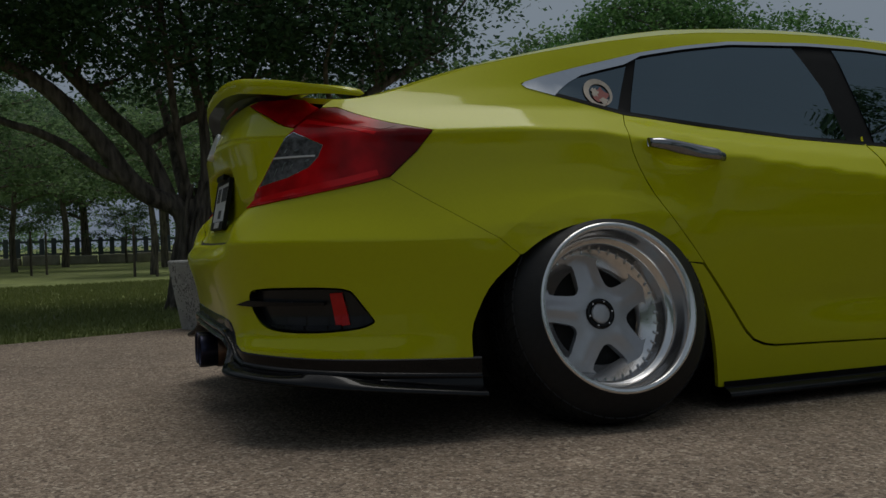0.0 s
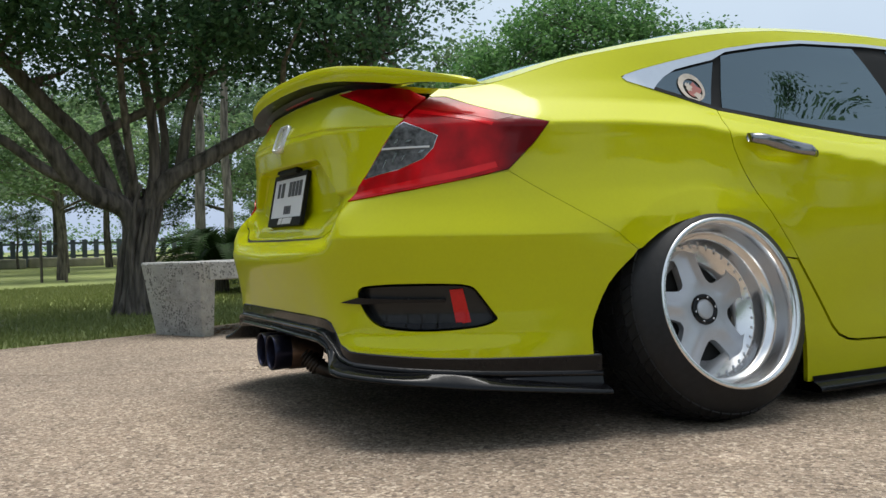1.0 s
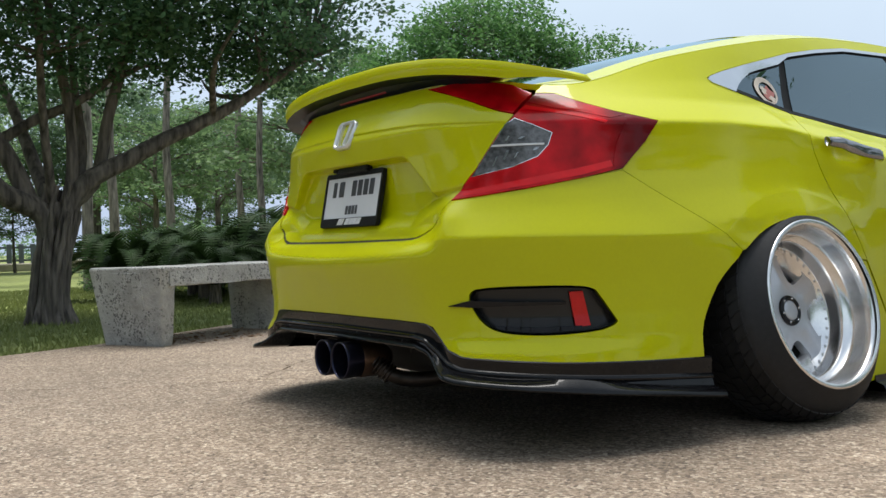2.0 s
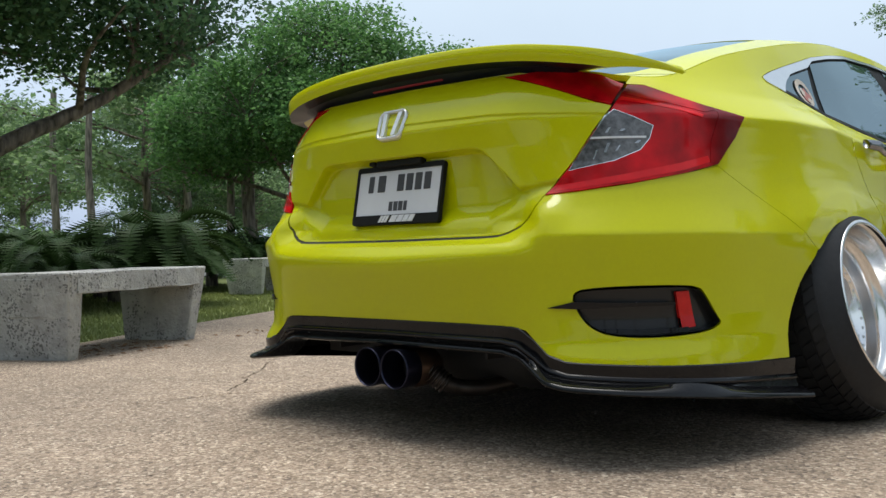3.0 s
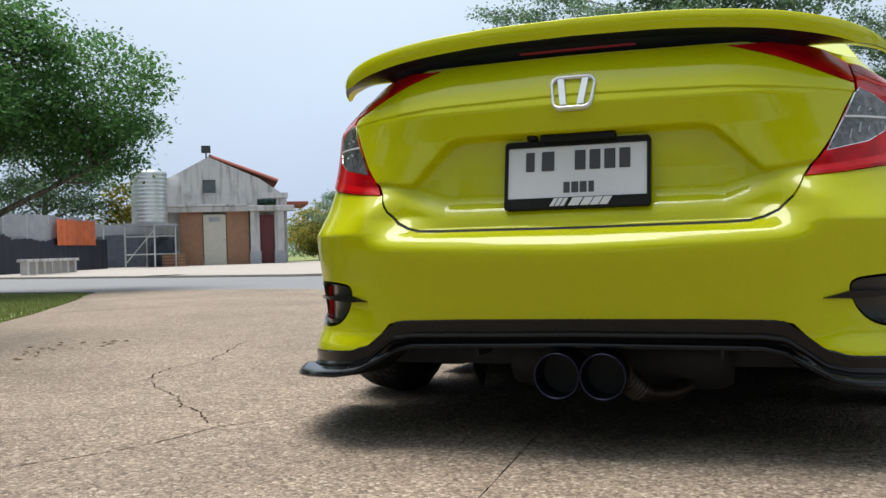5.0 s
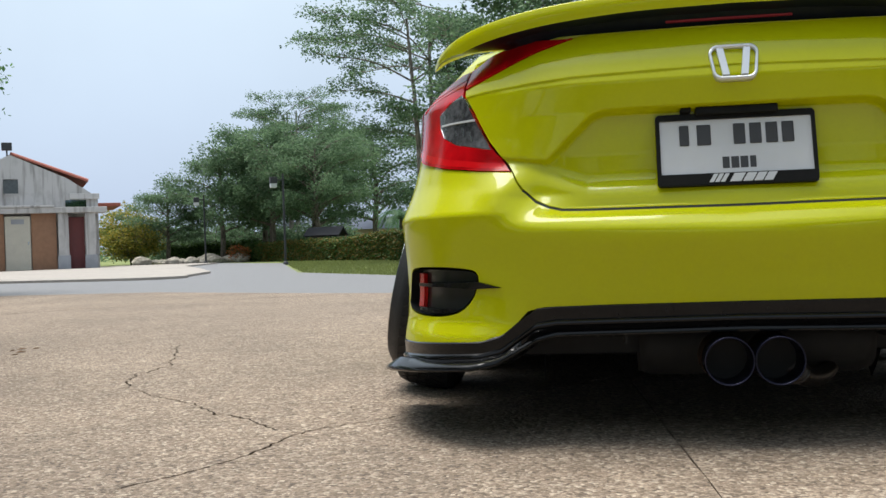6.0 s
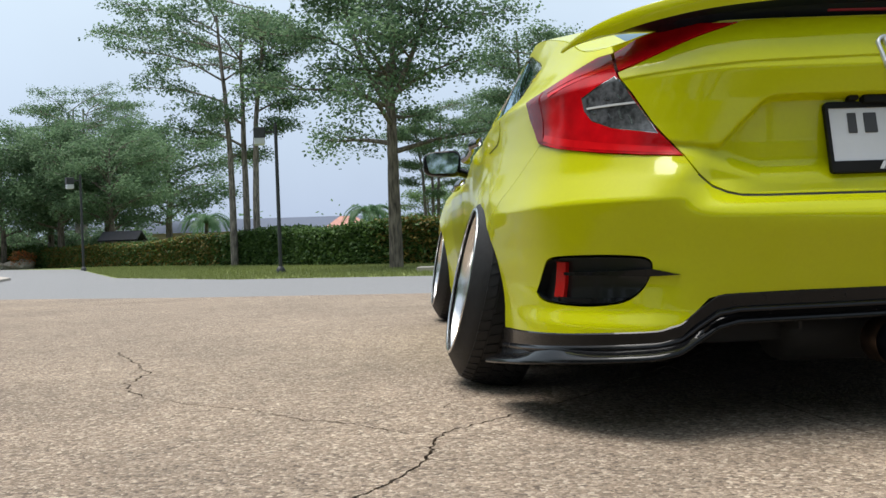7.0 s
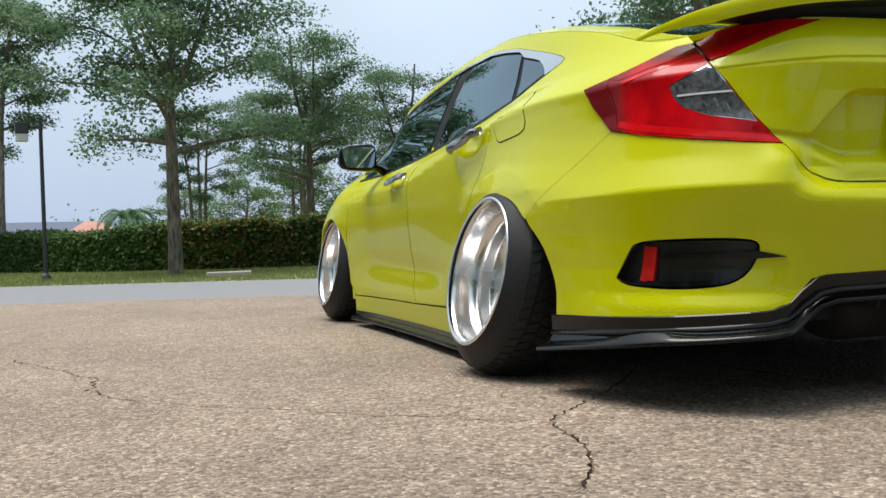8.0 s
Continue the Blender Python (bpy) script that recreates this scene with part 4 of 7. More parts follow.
# ---- spoiler ----
NAVY = plain("spoiler_black", (0.009, 0.012, 0.019), 0.35, coat=0.16, vary=0.2, scale=60, spec=0.1)
SP = curve_pts([(0, .028, 1.084), (.25, .033, 1.079), (.45, .054, 1.064), (.56, .084, 1.048), (.63, .130, 1.036), (.69, .195, 1.021), (.733, .275, 1.004), (.762, .365, .984)], 60)
SPI = curve_pts([(0, .205, 1.010), (.25, .205, 1.007), (.45, .215, 1.002), (.56, .230, 1.006), (.63, .250, 1.008), (.68, .285, 1.004), (.725, .325, .997), (.758, .368, .984)], 60)


def spoiler_mesh(low, mat, name, label, parent):
    rows = []
    for o, i in zip(SP, SPI):
        w = np.clip((.79 - o[0]) / .13, .16, 1)
        th = .042 * w + .003
        if not low:
            sec = [o + (0, 0, -th), o + (0, -.004, -th * .6), o + (0, -.004, -.006), o + (0, .0, -.001), o * .93 + i * .07, o * .5 + i * .5 + (0, 0, .006), i, i + (0, 0, -.008)]
            lo_o, lo_i, f_ = sec[0], sec[-1], np.interp(o[0], [.46, .60, .72, .762], [.97, .72, .30, .05])
            sec.append(lo_i * f_ + lo_o * (1 - f_) + (0, 0, -.004 * f_ * (1 - f_)))
        else:
            k = np.clip((.585 - o[0]) / .10, 0, 1)
            zb = np.interp(o[0], [0, .45, .6, .7], [.975, .968, .950, .940])
            zt = o[2] - th - .002
            sec = [np.array((o[0] * .975, o[1] + .030, zt + .004)), np.array((o[0] * .955, o[1] + .105, zb * k + (zt - .004) * (1 - k))), np.array((i[0] * .95, i[1], zb * k + (zt - .004) * (1 - k))), np.array((i[0] * .95, i[1], min(zt, i[2]) - .012))]
        rows.append(np.array(sec))
    rows = np.array(rows)
    if low:
        rows = rows[SP[:, 0] < .585]
    else:
        rows[-1] = rows[-1].mean(0)
    left = rows[:0:-1] * np.array([-1, 1, 1])
    allr = np.concatenate([left, rows])
    n = allr.shape[1]
    k = np.arange(n)
    q = np.concatenate([np.stack([i * n + k, i * n + (k + 1) % n, (i + 1) * n + (k + 1) % n, (i + 1) * n + k], 1) for i in range(len(allr) - 1)])
    me = mesh_np(name, allr.reshape(-1, 3), quads=q, smooth=False)
    me.polygons.foreach_set("use_smooth", [True] * len(me.polygons))
    me.set_sharp_from_angle(angle=radians(40))
    if not low:
        me.materials.append(mat)
        me.materials.append(NAVY)
        idx = np.zeros(len(me.polygons), np.int32)
        xs = np.repeat((np.abs(allr[:-1, 0, 0]) + np.abs(allr[1:, 0, 0])) / 2, n)
        idx[(np.arange(len(me.polygons)) % n == n - 1) & (xs < .75)] = 1
        me.polygons.foreach_set("material_index", idx)
    return hang(name, me, mat, parent, label)


spoiler = spoiler_mesh(False, PAINT, "spoiler", "lime-yellow ducktail boot spoiler", car)
spoiler_mesh(True, NAVY, "spoiler_stand", "gloss black spoiler underside", spoiler)
part("brake_light", boxed(-.150, .083, 1.013, .150, .112, 1.027, .004, pose(0, 0, 0)), plain("brake_lens", (0.24, 0.014, 0.028), 0.4, coat=0.2, spec=0.2), spoiler, "dark red high brake light", smooth=True)


# ---- plate, emblem, exhaust, handles, mirrors ----
def rounded(w, h, r, n=6):
    pts = []
    for cx, cy, a0 in ((w / 2 - r, h / 2 - r, 0), (-w / 2 + r, h / 2 - r, 90), (-w / 2 + r, -h / 2 + r, 180), (w / 2 - r, -h / 2 + r, 270)):
        for i in range(n + 1):
            a = radians(a0 + 90 * i / n)
            pts.append((cx + r * math.cos(a), cy + r * math.sin(a)))
    return pts


def slab(pts, z0, z1, hole=None):
    """A flat prism of an outline, with an optional opening of the same corner count."""
    bm = bmesh.new()
    n = len(pts)
    lo = [bm.verts.new((x, y, z0)) for x, y in pts]
    hi = [bm.verts.new((x, y, z1)) for x, y in pts]
    if hole:
        lo2 = [bm.verts.new((x, y, z0)) for x, y in hole]
        hi2 = [bm.verts.new((x, y, z1)) for x, y in hole]
    for i in range(n):
        j = (i + 1) % n
        bm.faces.new((lo[i], lo[j], hi[j], hi[i]))
        if hole:
            bm.faces.new((lo2[j], lo2[i], hi2[i], hi2[j]))
            bm.faces.new((hi[i], hi[j], hi2[j], hi2[i]))
            bm.faces.new((lo[j], lo[i], lo2[i], lo2[j]))
    if not hole:
        bm.faces.new(hi)
        bm.faces.new(lo[::-1])
    return bm


# plate plane: local x to the car's right, y up, z rearwards
PLATE_M = Matrix.Translation((0, .040, .699)) @ Matrix(((1, 0, 0, 0), (0, 0, -1, 0), (0, 1, 0, 0), (0, 0, 0, 1))) @ pose(0, 0, 0, -11)


def flat_part(name, bm, mat, parent, m, label="", smooth=False, soft=0.0):
    if soft:
        bmesh.ops.bevel(bm, geom=[e for e in bm.edges if e.is_manifold and e.calc_face_angle(0) > .9], offset=soft, segments=3, affect="EDGES", profile=.5)
    bmesh.ops.transform(bm, matrix=m, verts=bm.verts)
    return part(name, bm, mat, parent, label, smooth)


plate = flat_part("number_plate", slab(rounded(.350, .160, .006), -.004, .002), WHITEP, car, PLATE_M, "white number plate with dark marks")
flat_part("plate_frame", slab(rounded(.368, .177, .010), -.008, .006, rounded(.350, .146, .004)), BLACK, plate, PLATE_M @ pose(0, -.002, 0), "black plate frame")
# blank frame bottom rail, plain bars in place of characters
flat_part("frame_rail", slab([(-.182, -.088), (.182, -.088), (.180, -.062), (-.180, -.062)], -.006, .0065), BLACK, plate, PLATE_M)
for x, w in ((-.118, .022), (-.072, .032), (.010, .027), (.047, .027), (.084, .027), (.121, .027)):
    flat_part("mark", boxed(x - w / 2, .008, .0015, x + w / 2, .058, .0030, .002), INK, plate, PLATE_M, "dark bar")
for x, w in ((-.024, .016), (-.003, .018), (.018, .018), (.038, .014)):
    flat_part("small_mark", boxed(x - w / 2, -.050, .0015, x + w / 2, -.022, .0030, .001), INK, plate, PLATE_M, "small dark bar")
for k, (x, w) in enumerate(((-.055, .010), (-.042, .010), (-.029, .010), (.000, .026), (.028, .022), (.052, .020), (.075, .020))):
    flat_part("white_bar", slab([(x - w / 2 - .006, -.084), (x + w / 2 - .006, -.084), (x + w / 2 + .006, -.064), (x - w / 2 + .006, -.064)], .006, .0078), WHITEP, plate, PLATE_M, "white slanted bar")
flat_part("plate_lamp", boxed(-.09, .080, -.02, .10, .100, .020, .004), BLACK, trunk, PLATE_M, "black plate lamp housing")
flat_part("lamp_clip", boxed(-.125, .088, -.01, -.10, .100, .018, .003), BLACK, trunk, PLATE_M)

EMB_M = Matrix.Translation((0, .0235, .897)) @ Matrix(((1, 0, 0, 0), (0, 0, -1, 0), (0, 1, 0, 0), (0, 0, 0, 1))) @ pose(0, 0, 0, -22)


def trap(wt, wb, h, r):
    return [(x * ((wt if y > 0 else wb) / wt), y) for x, y in rounded(wt, h, r)]


BADGE = plain("satin_chrome", (0.74, 0.75, 0.77), 0.30, metal=0.55, vary=0.04)
emb = flat_part("emblem", slab(trap(.114, .102, .092, .022), -.012, .008, trap(.101, .090, .079, .018)), BADGE, trunk, EMB_M, "plain chrome badge frame", True, .0019)
for s in (1, -1):
    flat_part("badge_bar", slab([(s * .013, -.036), (s * .029, -.036), (s * .039, .036), (s * .023, .036)][::s], -.010, .009), BADGE, emb, EMB_M, "chrome bar", False, .0015)
flat_part("badge_ground", slab(trap(.100, .089, .078, .018), -.012, -.002), PAINT, emb, EMB_M)

SOOT = plain("sooty_steel", (0.05, 0.042, 0.037), 0.45, metal=0.8, vary=0.5, scale=25)
exhaust = holder("exhaust")
exhaust.parent = car
tagged(exhaust, "twin burnt-titanium exhaust tips")
for x in (-.043, .069):
    co, q = lathe([(.051, .10), (.0515, .0), (.0530, -.005), (.0552, -.006), (.0565, -.002), (.0565, .018), (.055, .03), (.052, .12), (.030, .16)], 40)
    co = np.stack([x + co[:, 0], -.052 + co[:, 2], .203 + co[:, 1]], 1)
    tip = hang("exhaust_tip", mesh_np("exhaust_tip", co, quads=q), TITAN, exhaust, "burnt blue exhaust tip")
    co, q = lathe([(.0568, .052), (.0575, .054), (.0575, .128), (.030, .165)], 32)
    co = np.stack([x + co[:, 0], -.052 + co[:, 2], .203 + co[:, 1]], 1)
    hang("tip_sleeve", mesh_np("tip_sleeve", co, quads=q), BRONZE, tip, "heat-browned steel sleeve")
    co, q = lathe([(.0, .08), (.051, .08)], 24)
    co = np.stack([x + co[:, 0], -.052 + co[:, 2], .203 + co[:, 1]], 1)
    hang("bore", mesh_np("bore", co, quads=q), DARK, tip)
co, q = tube(curve_pts([(.045, .09, .205), (.085, .055, .20), (.118, .062, .172), (.150, .100, .145), (.20, .16, .138), (.25, .26, .155), (.27, .42, .19), (.27, .6, .20)], 40), np.full(40, .024), 12)
hang("pipe", mesh_np("pipe", co, quads=q), SOOT, exhaust, "bare steel exhaust pipe")
pcs = []
ax_ = Vector((.035, .040, -.042)).normalized()
rot = np.array(Vector((0, 0, 1)).rotation_difference(ax_).to_matrix())
for i in range(6):
    c = np.array((.103, .048, .190)) + np.array(ax_) * .0115 * i
    a, qq = lathe([(.025, -.0050), (.031, -.0022), (.032, 0), (.031, .0022), (.025, .0050)], 16)
    pcs.append((a @ rot.T + c, qq))
co, q = merged(pcs)
hang("flex_joint", mesh_np("flex_joint", co, quads=q), SOOT, exhaust, "ribbed steel flex joint")
co, q = lathe([(.0, -.17), (.10, -.17), (.115, -.15), (.115, .15), (.10, .17), (.0, .17)], 24)
co = np.stack([.06 + co[:, 2] * 1.7, .30 + co[:, 0] * 1.0, .215 + co[:, 1] * .75], 1)
hang("muffler", mesh_np("muffler", co, quads=q), DARK, exhaust)

for s in (1, -1):
    for y0, y1, z0, z1 in ((1.210, 1.465, .832, .786), (2.24, 2.48, .752, .735)):
        a, b = uy(y0), uy(y1)
        f = (lambda p: p) if s > 0 else mir
        ts = np.linspace(0, 1, 22)
        rows_ = []
        for t in ts:
            u_, z_ = a + (b - a) * t, z0 + (z1 - z0) * t
            o_ = .012 + .030 * min(1, math.sin(math.pi * min(max(t, .03), .97)) * 2.2)
            hh_, dd_ = .021 - .007 * abs(2 * t - 1) ** 3, .011
            for g in np.linspace(0, 2 * math.pi, 12, endpoint=False):
                rows_.append(side(s * u_, z_ + hh_ * math.sin(g), o_ + dd_ * math.cos(g)))
        co = np.array(rows_)
        k = np.arange(12)
        q = np.concatenate([np.stack([i * 12 + k, i * 12 + (k + 1) % 12, (i + 1) * 12 + (k + 1) % 12, (i + 1) * 12 + k], 1) for i in range(21)])
        caps = [tuple(k[:4]), (0, 3, 4, 11), (4, 5, 10, 11), (5, 6, 9, 10), (6, 7, 8, 9)]
        q = np.concatenate([q, np.array(caps), np.array(caps) + 21 * 12])
        hd = hang("door_handle", mesh_np("door_handle", co, quads=q), HANDLE, car, "dark chrome door handle")

# door mirrors: shell, glass and arm
for s in (1, -1):
    mh = holder("door_mirror")
    mh.parent = car
    tagged(mh, "black door mirror")
    bm = bmesh.new()
    bmesh.ops.create_uvsphere(bm, u_segments=28, v_segments=16, radius=1.0)
    for v in bm.verts:
        x, y, z = v.co
        e = 4.6
        r = (abs(x) ** e + abs(z) ** e) ** (1 / e)
        k = math.hypot(x, z) / r if r > 1e-6 else 1
        x, z = x * k, z * k
        y = max(y, -.42)
        v.co = (s * (.892 + .100 * x), 2.905 + .075 * y, .892 + .068 * z * (1 - .12 * x))
    part("mirror_shell", bm, CARBON, mh, "gloss black mirror shell", smooth=True)
    gp = [(s * (.892 + x), z) for x, z in trap(.172, .152, .106, .026)]
    bm = bmesh.new()
    bm.faces.new([bm.verts.new((x, 2.905 - .0415 + z * .13, .892 + z)) for x, z in gp])
    part("mirror_glass", bm, plain("mirror_glass", (.50, .60, .63), .03, metal=1.0, vary=.02), mh, "bluish mirror glass")
    co, q = tube([(s * .73, 2.97, .825), (s * .775, 2.94, .845), (s * .82, 2.92, .855)], [.028, .024, .026], 12)
    hang("mirror_arm", mesh_np("mirror_arm", co, quads=q), CARBON, mh)

# seats seen dimly through the tinted glass
for x, y in ((-.36, 2.45), (.36, 2.45)):
    seat = holder("seat")
    seat.parent = car
    tagged(seat, "dark cloth seat")
    part("cushion", boxed(x - .25, y, .30, x + .25, y + .5, .50, .06), SEATC, seat, smooth=True)
    part("backrest", boxed(x - .24, y - .14, .45, x + .24, y, 1.0, .06), SEATC, seat, smooth=True)
    part("headrest", boxed(x - .12, y - .16, 1.02, x + .12, y - .06, 1.18, .04), SEATC, seat, smooth=True)
rear_seat = holder("seat")
rear_seat.parent = car
tagged(rear_seat, "dark cloth rear bench seat")
part("cushion", boxed(-.62, 1.25, .28, .62, 1.75, .46, .06), SEATC, rear_seat, smooth=True)
part("backrest", boxed(-.62, 1.06, .40, .62, 1.22, .93, .06), SEATC, rear_seat, smooth=True)

# round sticker inside the quarter window, as plain shapes
def blot(y, z, a, b, k, ph):
    return [(uy(y) + a * math.cos(t) * (1 + .28 * math.sin(k * t + ph)), z + b * math.sin(t) * (1 + .22 * math.cos((k + 1) * t))) for t in np.linspace(0, 2 * math.pi, 30, endpoint=False)]


CREAM, PINK = plain("sticker_cream", (.50, .44, .37), .5, vary=.3), plain("sticker_pink", (.36, .12, .10), .5, vary=.3)
ring = [(uy(1.13) + .050 * math.cos(t), 1.003 + .046 * math.sin(t)) for t in np.linspace(0, 2 * math.pi, 28, endpoint=False)]
hole_ = [(uy(1.133) + .036 * math.cos(t), .998 + .034 * math.sin(t)) for t in np.linspace(0, 2 * math.pi, 28, endpoint=False)]
st = panel("window_sticker", side, ring, .02, CREAM, car, "round cream and pink window sticker", gap=0, lip=.0005, edge=.01, out=.0005, holes=[hole_])
panel("sticker_patch", side, blot(1.137, .992, .024, .026, 4, .6), .02, PINK, st, gap=0, lip=.0005, edge=.006, out=.0008)
panel("sticker_patch", side, blot(1.118, 1.004, .012, .014, 5, 1.5), .02, CREAM, st, gap=0, lip=.0005, edge=.005, out=.0014)
panel("sticker_patch", side, blot(1.142, .975, .014, .010, 3, .2), .02, CREAM, st, gap=0, lip=.0005, edge=.005, out=.0014)


# ---- outdoor materials ----
def paving():
    """Exposed aggregate: small rounded stones of many tans set in cement."""
    m, n, l, b = node_mat("aggregate_paving")
    co = n.new("ShaderNodeTexCoord")
    v = n.new("ShaderNodeTexVoronoi")
    v.inputs["Scale"].default_value = 105
    v2 = n.new("ShaderNodeTexVoronoi")
    v2.inputs["Scale"].default_value = 240
    for k in (v, v2):
        l.new(co.outputs["Object"], k.inputs["Vector"])
    sep = n.new("ShaderNodeSeparateColor")
    l.new(v.outputs["Color"], sep.inputs[0])
    ramp = n.new("ShaderNodeValToRGB")
    el = ramp.color_ramp.elements
    el[0].position, el[0].color = 0.0, (0.090, 0.063, 0.044, 1)
    el[1].position, el[1].color = 1.0, (0.390, 0.325, 0.252, 1)
    for p, c in ((.25, (0.165, 0.121, 0.085, 1)), (.6, (0.226, 0.172, 0.126, 1)), (.85, (0.275, 0.216, 0.160, 1))):
        e = el.new(p)
        e.color = c
    l.new(sep.outputs[0], ramp.inputs[0])
    sep2 = n.new("ShaderNodeSeparateColor")
    l.new(v2.outputs["Color"], sep2.inputs[0])
    mr = n.new("ShaderNodeMapRange")
    mr.inputs[3].default_value, mr.inputs[4].default_value = .66, 1.46
    l.new(sep2.outputs[0], mr.inputs[0])
    big = n.new("ShaderNodeTexNoise")
    big.inputs["Scale"].default_value, big.inputs["Detail"].default_value = .9, 7
    mid = n.new("ShaderNodeTexNoise")
    mid.inputs["Scale"].default_value, mid.inputs["Detail"].default_value = 9, 6
    l.new(co.outputs["Object"], big.inputs["Vector"])
    l.new(co.outputs["Object"], mid.inputs["Vector"])
    mb = n.new("ShaderNodeMapRange")
    mb.inputs[1].default_value, mb.inputs[2].default_value, mb.inputs[3].default_value, mb.inputs[4].default_value = .3, .7, .80, 1.16
    l.new(big.outputs[0], mb.inputs[0])
    mm = n.new("ShaderNodeMapRange")
    mm.inputs[1].default_value, mm.inputs[2].default_value, mm.inputs[3].default_value, mm.inputs[4].default_value = .3, .7, .88, 1.12
    l.new(mid.outputs[0], mm.inputs[0])
    p1, p2 = n.new("ShaderNodeMath"), n.new("ShaderNodeMath")
    p1.operation = p2.operation = "MULTIPLY"
    l.new(mb.outputs[0], p1.inputs[0])
    l.new(mm.outputs[0], p1.inputs[1])
    l.new(p1.outputs[0], p2.inputs[0])
    l.new(mr.outputs[0], p2.inputs[1])
    sc = n.new("ShaderNodeVectorMath")
    sc.operation = "SCALE"
    l.new(ramp.outputs[0], sc.inputs[0])
    l.new(p2.outputs[0], sc.inputs["Scale"])
    l.new(sc.outputs[0], b.inputs["Base Color"])
    b.inputs["Roughness"].default_value = .85
    bu = n.new("ShaderNodeBump")
    bu.inputs["Strength"].default_value, bu.inputs["Distance"].default_value = .8, .004
    bu.invert = True
    l.new(v.outputs["Distance"], bu.inputs["Height"])
    l.new(bu.outputs[0], b.inputs["Normal"])
    return m


def leafy(name, c1, c2, trans=.35, spec=.22):
    """Leaves: colour differs leaf by leaf, part of the light comes through."""
    m, n, l, b = node_mat(name)
    g = n.new("ShaderNodeNewGeometry")
    mx = n.new("ShaderNodeMix")
    mx.data_type = "RGBA"
    mx.inputs[6].default_value, mx.inputs[7].default_value = (*c1, 1), (*c2, 1)
    l.new(g.outputs["Random Per Island"], mx.inputs[0])
    l.new(mx.outputs[2], b.inputs["Base Color"])
    b.inputs["Roughness"].default_value, b.inputs["Specular IOR Level"].default_value = .5, spec
    tr = n.new("ShaderNodeBsdfTranslucent")
    l.new(mx.outputs[2], tr.inputs[0])
    ms = n.new("ShaderNodeMixShader")
    ms.inputs[0].default_value = trans
    l.new(b.outputs[0], ms.inputs[1])
    l.new(tr.outputs[0], ms.inputs[2])
    l.new(ms.outputs[0], n["Material Output"].inputs[0])
    return m


def streaked(name, c, dirt):
    """Old render with rain streaks running down and blotches of grime."""
    m, n, l, b = node_mat(name)
    co = n.new("ShaderNodeTexCoord")
    fac = None
    for sc, det, lo, hi in (((5.5, 5.5, .55), 5, .50, .72), ((1.3, 1.3, .9), 6, .55, .80)):
        mp, t, mr = n.new("ShaderNodeMapping"), n.new("ShaderNodeTexNoise"), n.new("ShaderNodeMapRange")
        mp.inputs["Scale"].default_value = sc
        t.inputs["Scale"].default_value, t.inputs["Detail"].default_value = 1.0, det
        mr.inputs[1].default_value, mr.inputs[2].default_value = lo, hi
        l.new(co.outputs["Object"], mp.inputs[0])
        l.new(mp.outputs[0], t.inputs["Vector"])
        l.new(t.outputs[0], mr.inputs[0])
        if fac is None:
            fac = mr.outputs[0]
        else:
            mm = n.new("ShaderNodeMath")
            mm.operation = "MAXIMUM"
            l.new(fac, mm.inputs[0])
            l.new(mr.outputs[0], mm.inputs[1])
            fac = mm.outputs[0]
    mx = n.new("ShaderNodeMix")
    mx.data_type = "RGBA"
    mx.inputs[6].default_value, mx.inputs[7].default_value = (*c, 1), (*dirt, 1)
    l.new(fac, mx.inputs[0])
    l.new(mx.outputs[2], b.inputs["Base Color"])
    b.inputs["Roughness"].default_value = .9
    nb, bu = n.new("ShaderNodeTexNoise"), n.new("ShaderNodeBump")
    nb.inputs["Scale"].default_value, nb.inputs["Detail"].default_value = 40, 4
    l.new(co.outputs["Object"], nb.inputs["Vector"])
    l.new(nb.outputs[0], bu.inputs["Height"])
    bu.inputs["Strength"].default_value, bu.inputs["Distance"].default_value = .3, .01
    l.new(bu.outputs[0], b.inputs["Normal"])
    return m


def bark(name, c):
    m, n, l, b = node_mat(name)
    co = n.new("ShaderNodeTexCoord")
    mp = n.new("ShaderNodeMapping")
    mp.inputs["Scale"].default_value = (1, 1, .18)
    l.new(co.outputs["Object"], mp.inputs[0])
    t = n.new("ShaderNodeTexNoise")
    t.inputs["Scale"].default_value, t.inputs["Detail"].default_value = 22, 8
    l.new(mp.outputs[0], t.inputs["Vector"])
    r = n.new("ShaderNodeValToRGB")
    r.color_ramp.elements[0].position, r.color_ramp.elements[0].color = .32, (*(k * .28 for k in c), 1)
    r.color_ramp.elements[1].position, r.color_ramp.elements[1].color = .72, (*(k * 1.55 for k in c), 1)
    l.new(t.outputs[0], r.inputs[0])
    l.new(r.outputs[0], b.inputs["Base Color"])
    b.inputs["Roughness"].default_value = .9
    bu = n.new("ShaderNodeBump")
    bu.inputs["Strength"].default_value, bu.inputs["Distance"].default_value = .9, .02
    l.new(t.outputs[0], bu.inputs["Height"])
    l.new(bu.outputs[0], b.inputs["Normal"])
    return m


